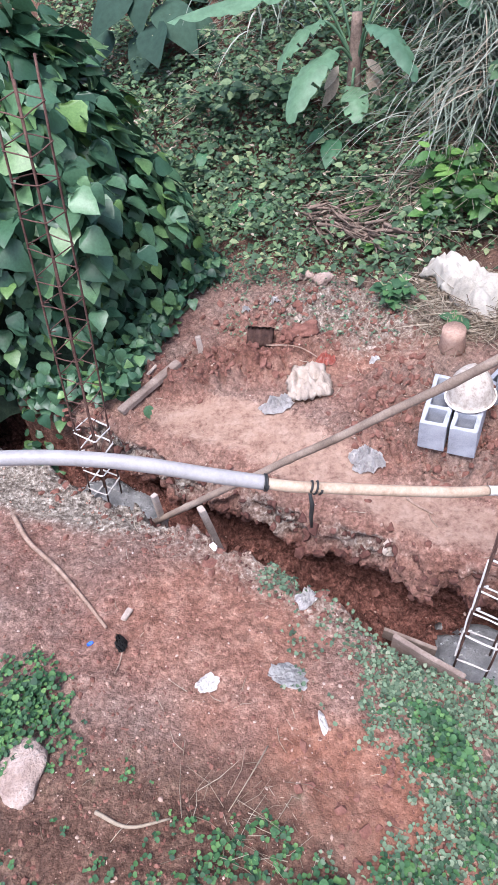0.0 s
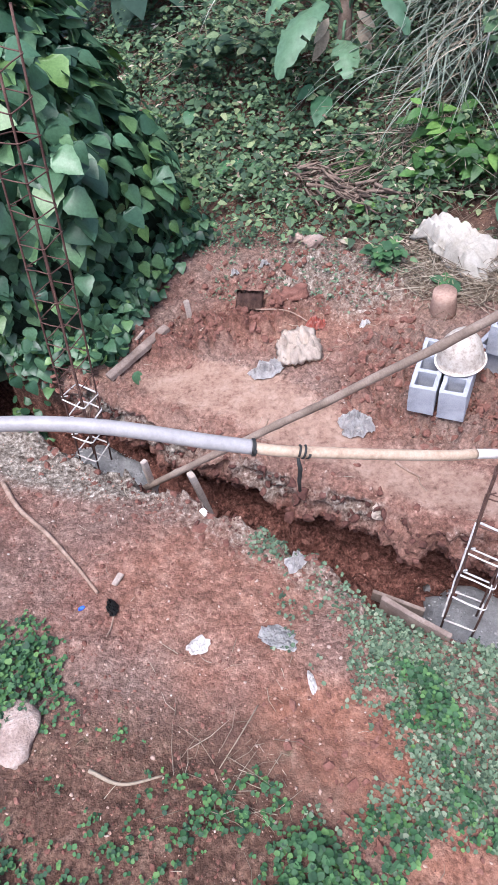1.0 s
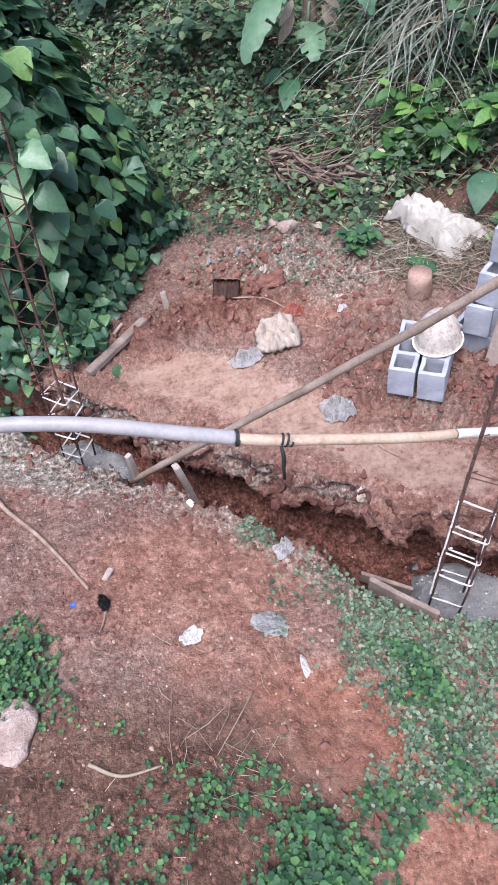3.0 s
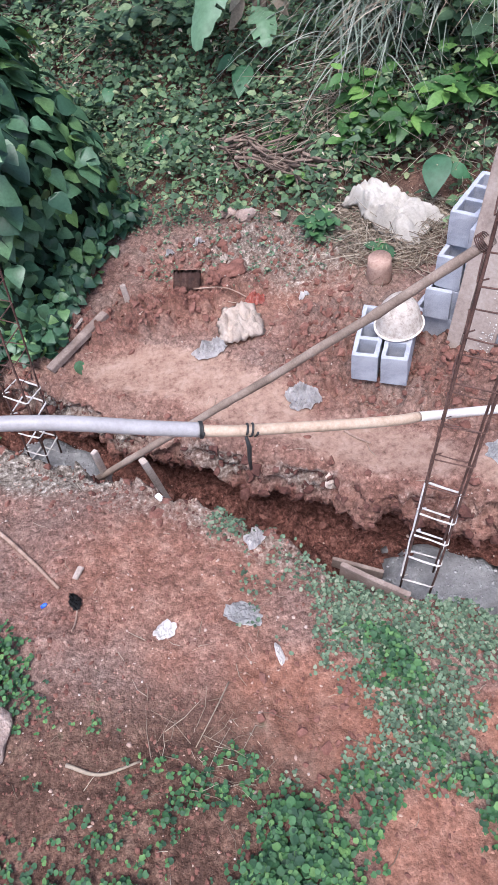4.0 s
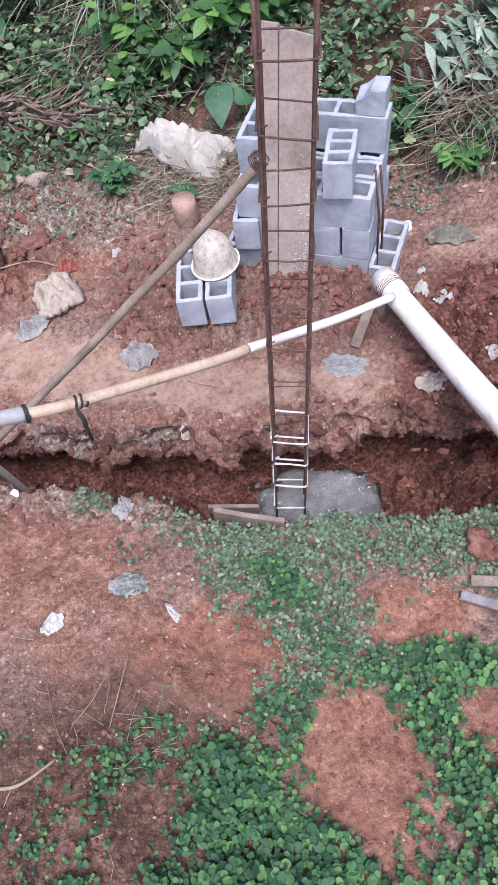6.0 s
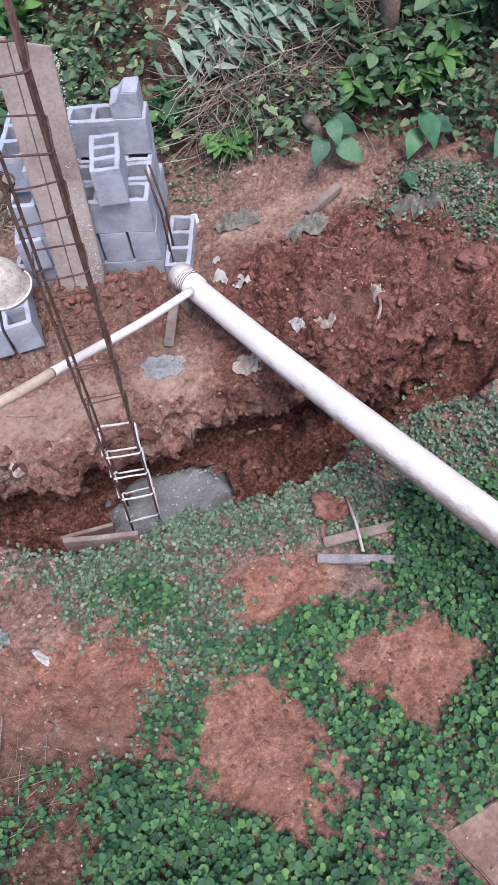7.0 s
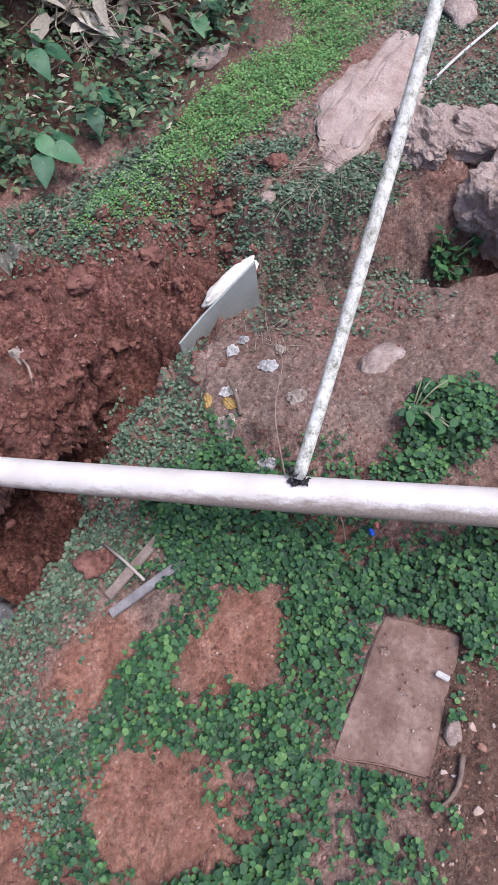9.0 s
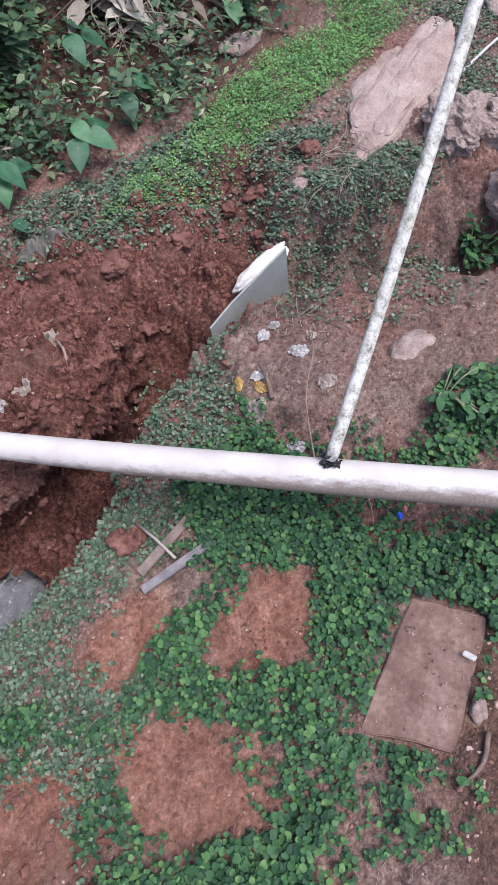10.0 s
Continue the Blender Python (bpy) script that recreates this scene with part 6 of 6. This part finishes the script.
def vine_heap():
    root = empty("vine_heap", Matrix.Identity(4), "tall heap overgrown with broad dark green climbing-vine leaves", "vines")
    # Added filler that blocks the view; its colour carries the shade behind leaves.
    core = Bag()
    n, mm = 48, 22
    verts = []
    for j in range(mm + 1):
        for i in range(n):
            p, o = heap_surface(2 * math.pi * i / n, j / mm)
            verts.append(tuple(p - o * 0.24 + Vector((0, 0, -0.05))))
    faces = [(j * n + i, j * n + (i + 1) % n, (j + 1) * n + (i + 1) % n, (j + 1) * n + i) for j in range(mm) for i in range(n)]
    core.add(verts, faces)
    part("dark_inside", core, CORE, root, "near-black filler core, shade between the leaves put into its colour")
    shapes = []
    for k in range(5):
        b = Bag()
        leaf(b, (0, 0, 0), (1, 0, 0), (0, 0, 1), 1.0, HEART, (0.1, 0.2, 0.28, 0.05, 0.35)[k], (0.2, 0.35, 0.1, 0.5, 0.3)[k], 0.03)
        shapes.append(b.mesh("vine_leaf", VINE))
    mass = Bag()
    count = 0
    for k in range(3500):
        t = rnd(-math.pi * 0.95, math.pi * 0.35)
        s = random.random() ** 0.8 * 0.99
        p, o = heap_surface(t, s)
        front = -2.4 < t < 0.5
        down = Vector((rnd(-0.5, 0.5), rnd(-0.5, 0.5), -1.0))
        ahead = (down - o * down.dot(o) * 0.7 + o * rnd(0.0, 0.9) + Vector((rnd(-0.5, 0.5), rnd(-0.5, 0.5), rnd(-0.2, 0.5)))).normalized()
        up = o + Vector((rnd(-0.9, 0.9), rnd(-0.9, 0.9), rnd(0.0, 1.4)))
        size = rnd(0.06, 0.17) * (0.6 + 0.5 * ramp(0.1, 0.6, s))
        p = p + o * (rnd(-0.2, 0.06) + (0.1 if random.random() < 0.12 else 0.0))
        # Upper front leaves take the lit VINE colour, the rest the shaded one.
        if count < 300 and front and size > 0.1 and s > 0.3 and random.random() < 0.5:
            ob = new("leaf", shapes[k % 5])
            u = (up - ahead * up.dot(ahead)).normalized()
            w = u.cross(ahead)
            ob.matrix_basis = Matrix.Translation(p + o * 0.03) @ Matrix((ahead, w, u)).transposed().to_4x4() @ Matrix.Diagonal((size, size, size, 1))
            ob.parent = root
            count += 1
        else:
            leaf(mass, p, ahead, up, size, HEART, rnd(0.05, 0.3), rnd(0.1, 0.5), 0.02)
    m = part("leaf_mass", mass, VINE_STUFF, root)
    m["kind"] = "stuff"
    # trailing shoots at the foot
    trail = Bag()
    for k in range(700):
        t = rnd(-2.2, 0.35)
        p, o = heap_surface(t, rnd(0, 0.12))
        x, y = p.x + o.x * rnd(-0.14, 0.06), p.y + o.y * rnd(-0.14, 0.06)
        a = rnd(0, 6.3)
        leaf(trail, on(x, y, rnd(0.03, 0.2)), (math.cos(a), math.sin(a), rnd(-0.5, 0.1)), (rnd(-0.2, 0.3), -0.6, 1), rnd(0.04, 0.085), HEART, 0.2, 0.3)
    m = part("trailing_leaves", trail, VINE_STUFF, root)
    m["kind"] = "stuff"
    return root


vine_heap()


# ---- small litter ----
def scrap(name, x, y, sx, sy, lift, mat, label, category="litter", turn=0.0, seed=1.0, n=10, ragged=0.35, group=""):
    c, s = math.cos(radians(turn)), math.sin(radians(turn))
    z0 = top_of(x, y)
    bm = crumpled(sx, sy, lift * 1.5, n + 4, seed, ragged, lambda u, v: top_of(x + u * c - v * s, y + u * s + v * c) - z0 + 0.004)
    return thing(name, bm, mat, label, category, group, m=pose(x, y, z0, 0, 0, turn))




def cloth_sack():
    """A sack thrown over straw: bunched folds at one end, a flatter sheet at the other, uneven hems."""
    cx, cy, turn, z0 = 1.44, 3.26, -55, height(1.44, 3.26)
    c, s_ = math.cos(radians(turn)), math.sin(radians(turn))
    bm = bmesh.new()
    nu, nv = 60, 38
    rows = []
    for j in range(nv + 1):
        row = []
        for i in range(nu + 1):
            u, v = i / nu - 0.5, j / nv - 0.5
            bunch = ramp(0.15, -0.25, u)
            hem = 0.035 * noise.noise(Vector((u * 5, 3, 1))) * (1 if v > 0 else 1.6) + 0.012 * noise.noise(Vector((u * 13, v * 2, 6)))
            x = u * 0.64 + 0.04 * noise.noise(Vector((v * 4, 8, 2))) * abs(u) * 2
            y = v * (0.3 - 0.04 * bunch + 0.08 * math.sin(u * 3 + 0.6)) + hem * abs(v) * 2
            p = Vector((u * 5, v * 4, 2.2))
            fold = 0.012 * noise.noise(p * 0.8) + (0.03 * bunch + 0.006) * noise.noise(p * 1.3 + noise.noise_vector(p)) + 0.006 * noise.noise(p * 4.1 + noise.noise_vector(p * 2)) + 0.025 * bunch
            gx, gy = cx + x * c - y * s_, cy + x * s_ + y * c
            drape = 0.16 * (1 - 0.7 * ramp(0.3, 0.52, max(abs(u), abs(v))))
            row.append(bm.verts.new((x, y, height(gx, gy) - z0 + drape + fold)))
        rows.append(row)
    for j in range(nv):
        for i in range(nu):
            bm.faces.new((rows[j][i], rows[j][i + 1], rows[j + 1][i + 1], rows[j + 1][i])).smooth = True
    bmesh.ops.solidify(bm, geom=bm.faces[:], thickness=0.004)
    return thing("cloth_sack", bm, CLOTH, "dirty white cloth sack spread on dry straw", "sack", m=pose(cx, cy, z0, 0, 0, turn))


cloth_sack()
scrap("crumpled_bag", 0.27, 2.56, 0.3, 0.26, 0.06, BEIGE_SCRAP, "crumpled beige cement-bag paper on the clay", "paper bag", 30, 5.0, 18)
scrap("torn_bag_end", 0.06, 2.44, 0.2, 0.1, 0.04, GREY_SCRAP, "torn end of a greyish bag with a blue corner", "paper bag", 10, 6.0, 12)
scrap("plastic_scrap", 0.49, 1.92, 0.19, 0.14, 0.05, GREY_SCRAP, "crumpled grey plastic scrap on the clay", "plastic scrap", -20, 7.0, 14)
scrap("paper_scrap", -0.435, 0.79, 0.09, 0.075, 0.008, PAPER, "small white paper scrap on red soil", "paper", 30, 8.0, 6)
scrap("white_scrap", 0.025, 0.575, 0.03, 0.09, 0.012, PAPER, "narrow white plastic scrap on red soil", "plastic scrap", 5, 9.0, 5)
scrap("film_scrap", 0.07, 1.22, 0.16, 0.1, 0.03, GREY_SCRAP, "shred of clear plastic film at the trench edge", "plastic film", 40, 10.0, 12)
bm = crumpled(0.085, 0.085, 0.03, 7, 11.0, 0.4)
thing("dried_leaf", bm, BEIGE_SCRAP, "pale dried leaf caught on the trench wall", "dry leaf", m=pose(0.5, 1.44, -0.13, 55, 0, 30))
scrap("red_scrap", 0.4, 2.74, 0.13, 0.07, 0.03, RED_PLASTIC, "torn reddish wrapper in loose earth", "wrapper", 20, 12.0, 10)
for k, (x, y, s, mt) in enumerate(((1.95, 1.26, 0.1, PAPER), (1.93, 1.4, 0.09, PAPER), (1.88, 0.82, 0.09, PAPER), (1.97, 0.72, 0.09, BEIGE_SCRAP), (1.6, 0.9, 0.13, BEIGE_SCRAP), (2.0, 1.5, 0.05, PAPER), (2.32, 0.66, 0.1, BEIGE_SCRAP),
                                   (2.24, -0.61, 0.09, PAPER), (2.1, -0.42, 0.07, PAPER), (2.35, -0.42, 0.07, PAPER), (2.34, -0.66, 0.06, BEIGE_SCRAP), (2.42, -0.47, 0.06, PAPER), (1.77, -0.61, 0.09, PAPER), (1.92, -0.42, 0.1, BEIGE_SCRAP), (0.7, 2.7, 0.07, PAPER), (0.16, 3.5, 0.08, GREY_SCRAP), (-0.05, 3.45, 0.07, GREY_SCRAP), (0.3, 3.3, 0.08, BEIGE_SCRAP), (2.05, -0.75, 0.1, BEIGE_SCRAP))):
    scrap("litter_scrap", x, y, s, s * 0.75, 0.02, mt, "pale scrap of paper or plastic on red earth", "litter", k * 37, 20.0 + k, 7, group="pale scraps")
for k, (x, y) in enumerate(((2.06, -0.32), (2.03, -0.44))):
    scrap("yellow_leaf", x, y, 0.08, 0.055, 0.012, YELLOW_LEAF, "curled yellow fallen leaf on the raised earth", "fallen leaf", k * 50, 45.0 + k, 7, group="yellow leaves")
for k, (x, y, sx, sy, turn, lb) in enumerate(((2.28, 1.6, 0.22, 0.1, -40, "small muddy green plastic bag on the soil"), (2.83, 0.8, 0.28, 0.11, -70, "muddy grey-green bag half sunk in loose earth"), (2.45, 1.25, 0.24, 0.13, -20, "torn muddy plastic bag in loose earth"))):
    scrap("green_bag", x, y, sx, sy, 0.035, GREEN_SACK, lb, "bag", turn, 31.0 + k, 16, 0.4, "muddy bags")
for x, y, r, q, lb in ((-0.09, 0.79, 0.1, -25, "dried splash of grey cement on red soil"), (1.34, 1.24, 0.12, -50, "rough grey cement droppings on the clay")):
    scrap("cement_spill", x, y, r * 1.7, r * 1.05, 0.012, DRY_CEMENT, lb, "cement", q, 70.0 + x, 22, 0.4, "cement spills")
for x, y, mt, nm, lb in ((-0.94, 1.02, BLUE, "blue_litter", "small blue plastic scrap on the soil"), (1.42, -1.07, BLUE, "blue_wrapper", "small blue plastic wrapper in the clover")):
    bm = stone_bm(0.035, 0.02, 0.02, 2, 0.3, 60.0 + x)
    thing(nm, bm, mt, lb, "plastic", m=pose(x, y, height(x, y) + (0.012 if x < 0 else 0.07), 0, 0, 20))
bm = stone_bm(0.03, 0.02, 0.02, 2, 0.3, 63.0)
thing("red_wrapper", bm, RED_PLASTIC, "small red plastic scrap in the clover", "plastic", m=pose(1.45, -1.09, height(1.45, -1.09) + 0.065))
scrap("black_rag", -0.8, 1.0, 0.05, 0.085, 0.025, RUBBER, "black rag scrap on red soil", "rag", 20, 55.0, 8)
board("wood_chip", TIMBER, on(-0.78, 1.2, 0.008), on(-0.81, 1.14, 0.008), 0.03, 0.012, "small pale wood chip on red soil", "wood chip", seed=21)
board("white_chip", PAPER, on(-0.395, 1.57, 0.006), on(-0.37, 1.53, 0.006), 0.03, 0.01, "pale chip at the trench edge", "chip", seed=22)
board("slab_chip", COATED, on(0.86, -1.27, 0.04), on(0.835, -1.31, 0.04), 0.022, 0.008, "pale tile chip lying on the slab", "chip", seed=23)


def stick(pts, r, label, mat=None, name="stick"):
    bag = Bag()
    q = curve_through(pts, 6)
    tube(bag, q, [r * (1 - 0.5 * k / len(q)) for k in range(len(q))], 8, wobble=0.12)
    return thing(name, bag, mat or TWIG, label, "stick", "sticks on the ground")


stick([on(-1.45, 1.86, 0.02), on(-1.33, 1.66, 0.02), on(-1.17, 1.49, 0.025), on(-1.02, 1.3, 0.02), on(-0.88, 1.1, 0.015)], 0.014, "long crooked brown root lying on the soil")
stick([on(-0.82, 0.3, 0.01), on(-0.7, 0.24, 0.012), on(-0.56, 0.26, 0.01)], 0.008, "dry curved stalk on the soil", STRAW)
stick([on(-0.79, 0.98, 0.01), on(-0.8, 0.9, 0.01), on(-0.81, 0.85, 0.008)], 0.005, "short dry twig on red soil")
stick([on(0.64, 1.66, 0.01), on(0.68, 1.6, 0.012), on(0.74, 1.54, 0.01)], 0.008, "short dry twig on the clay")
stick([on(2.3, 0.64, 0.01), on(2.22, 0.57, 0.015), on(2.13, 0.53, 0.01)], 0.01, "dry stick at the trench edge")
stick([on(1.95, -0.5, 0.03), on(2.05, -0.47, 0.05), on(2.16, -0.42, 0.06)], 0.012, "dark crooked stick on the soil", BARK)
stick([on(1.62, -0.72, 0.02), on(1.9, -0.66, 0.12), on(2.2, -0.68, 0.1), on(2.36, -0.6, 0.02)], 0.004, "thin wiry vine stem bending to the pipe")
stick([on(0.6, -1.33, 0.02), on(0.5, -1.3, 0.02), on(0.42, -1.22, 0.015)], 0.01, "crooked root beside the slab", BARK)
stick([on(0.05, 2.93, 0.02), on(0.25, 2.83, 0.02), on(0.42, 2.7, 0.02)], 0.005, "thin twig in loose earth")
stick([on(-0.2, 0.5, 0.01), on(-0.27, 0.38, 0.02), on(-0.36, 0.27, 0.01)], 0.003, "thin dry stem lying on soil", STRAW)
stick([on(1.36, -0.97, 0.02), on(1.5, -0.95, 0.03), on(1.6, -0.9, 0.02)], 0.003, "thin dry stem lying on soil", STRAW)

bag = Bag()
tube(bag, curve_through([on(4.27, -1.49, 0.02), on(4.54, -1.7, 0.02), on(4.98, -2.04, 0.02)], 6), 0.009, 10)
thing("thin_pipe", bag, COATED, "thin white pipe lying in weeds beside the pale rock", "pipe")
rubble = Bag()
for _ in range(260):
    x, y = 0.62 + rnd(-0.4, 0.5), -1.52 + rnd(-0.3, 0.3)
    if bare(x, y) < 1.2:
        lump(rubble, on(x, y, -0.003), 0.004 + 0.016 * random.random() ** 4, 0.65)
thing("stone_rubble", rubble.mesh("stone_rubble", PEBBLE, False), PEBBLE, "grey and brown stone rubble strewn beside the slab", "rubble", kind="stuff")

# corrugated scrap in the hollow under the vines
bm = bmesh.new()
rows = []
for j in range(5):
    rows.append([bm.verts.new((i * 0.012 - 0.09, j * 0.035, 0.008 * math.sin(i * 1.6))) for i in range(16)])
for j in range(4):
    for i in range(15):
        bm.faces.new((rows[j][i], rows[j][i + 1], rows[j + 1][i + 1], rows[j + 1][i])).smooth = True
bmesh.ops.solidify(bm, geom=bm.faces[:], thickness=0.003)
thing("corrugated_scrap", bm, RUST, "rusty corrugated sheet scrap sunk in the earth", "metal scrap", m=pose(0.0, 3.0, height(0.0, 3.0) + 0.02, 40, 0, -20))
board("broken_stake", TIMBER, on(-0.38, 3.0, -0.03), on(-0.38, 3.02, 0.16), 0.035, 0.03, "short brown stake under the vines", "stake", seed=31)

# ---- clods and pebbles ----
clods = Bag()


def clod_cover(x, y):
    s, along = across(x, y)
    k = spoil(x, y)
    return max(k, 0.25 * ramp(0.6, 0.2, abs(s)) * (x < 2.6), 0.5 * inside(x, y, 0.3, 0.3, 0.4, 0.25), 0.4 * inside(x, y, 0.4, -0.05, 0.25, 0.08)) * (0.5 + noise.noise(Vector((x * 5, y * 5, 77)))) * (1 - 0.9 * clay_pad(x, y))


def put_clod(x, y):
    big = random.random()
    lump(clods, on(x, y, -0.006), 0.004 + 0.03 * big ** 4.5, 0.75)


scatter(72000, -1.4, 3.9, -0.6, 3.6, clod_cover, put_clod)


def crumb_cover(x, y):
    s, along = across(x, y)
    k = bare(x, y)
    rim = 1.2 * max(0.0, 1 - abs(k - 0.6) * 2.2) * (k < 1.25) * (0.5 + noise.noise(Vector((x * 4, y * 4, 23))))
    return (0.3 + 0.8 * noise.noise(Vector((x * 3, y * 3, 71))) + rim) * (s < -0.2) * (k < 1.25)


def put_crumb(x, y):
    lump(clods, on(x, y, -0.002), 0.0022 + 0.0115 * random.random() ** 4, 0.85)


scatter(46000, -1.6, 3.0, -2.1, 1.9, crumb_cover, put_crumb)
thing("loose_clods", clods.mesh("loose_clods", CLOD, False), CLOD, "loose crumbled red earth clods on the spoil heaps", "clods", kind="stuff")
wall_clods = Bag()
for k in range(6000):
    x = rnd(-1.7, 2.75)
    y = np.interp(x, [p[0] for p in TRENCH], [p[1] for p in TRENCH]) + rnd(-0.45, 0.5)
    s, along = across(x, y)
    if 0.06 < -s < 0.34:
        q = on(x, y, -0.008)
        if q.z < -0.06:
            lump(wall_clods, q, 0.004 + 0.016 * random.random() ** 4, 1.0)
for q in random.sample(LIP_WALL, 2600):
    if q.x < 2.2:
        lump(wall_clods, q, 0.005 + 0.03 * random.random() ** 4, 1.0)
thing("trench_wall_crumbs", wall_clods.mesh("trench_wall_crumbs", WALL_CLOD, False), WALL_CLOD, "moist earth lumps sticking from the trench walls, darkened for trench shade", "earth", kind="stuff")
pebbles = Bag()


def pebble_cover(x, y):
    s, along = across(x, y)
    if abs(s) < 0.2 and x < 2.8:
        return 0.1
    k = 0.3 + 0.6 * inside(x, y, -1.1, 2.0, 0.8, 0.3, -20) + 0.4 * inside(x, y, -0.4, 0.4, 0.6, 0.4) + 0.4 * inside(x, y, 0.6, 3.3, 0.7, 0.5) + 0.3 * inside(x, y, 0.55, -1.4, 0.5, 0.4) + 0.3 * inside(x, y, 0.1, 1.0, 0.4, 0.4)
    return k * (0.6 + noise.noise(Vector((x * 4, y * 4, 57)))) * (1 - 0.85 * clay_pad(x, y))


def put_pebble(x, y):
    lump(pebbles, on(x, y, -0.002), 0.0018 + 0.0085 * random.random() ** 4, 0.7)


scatter(60000, -1.7, 3.6, -1.8, 4.0, pebble_cover, put_pebble)
thing("scattered_pebbles", pebbles, PEBBLE, "small grey and white pebbles strewn over the soil", "pebbles", kind="stuff")
twigs = Bag()
for k in range(420):
    x, y = rnd(-1.5, 2.6), rnd(-1.5, 2.9)
    s, along = across(x, y)
    if abs(s) < 0.25:
        continue
    straw(twigs, on(x, y, 0.004), rnd(0, 6.3), rnd(0.02, 0.11), rnd(0.0008, 0.002), 0.02, rnd(-0.2, 0.2))
thing("dry_stem_litter", twigs, STRAW, "fine dry stems and fibres strewn over the soil", "litter", kind="stuff")
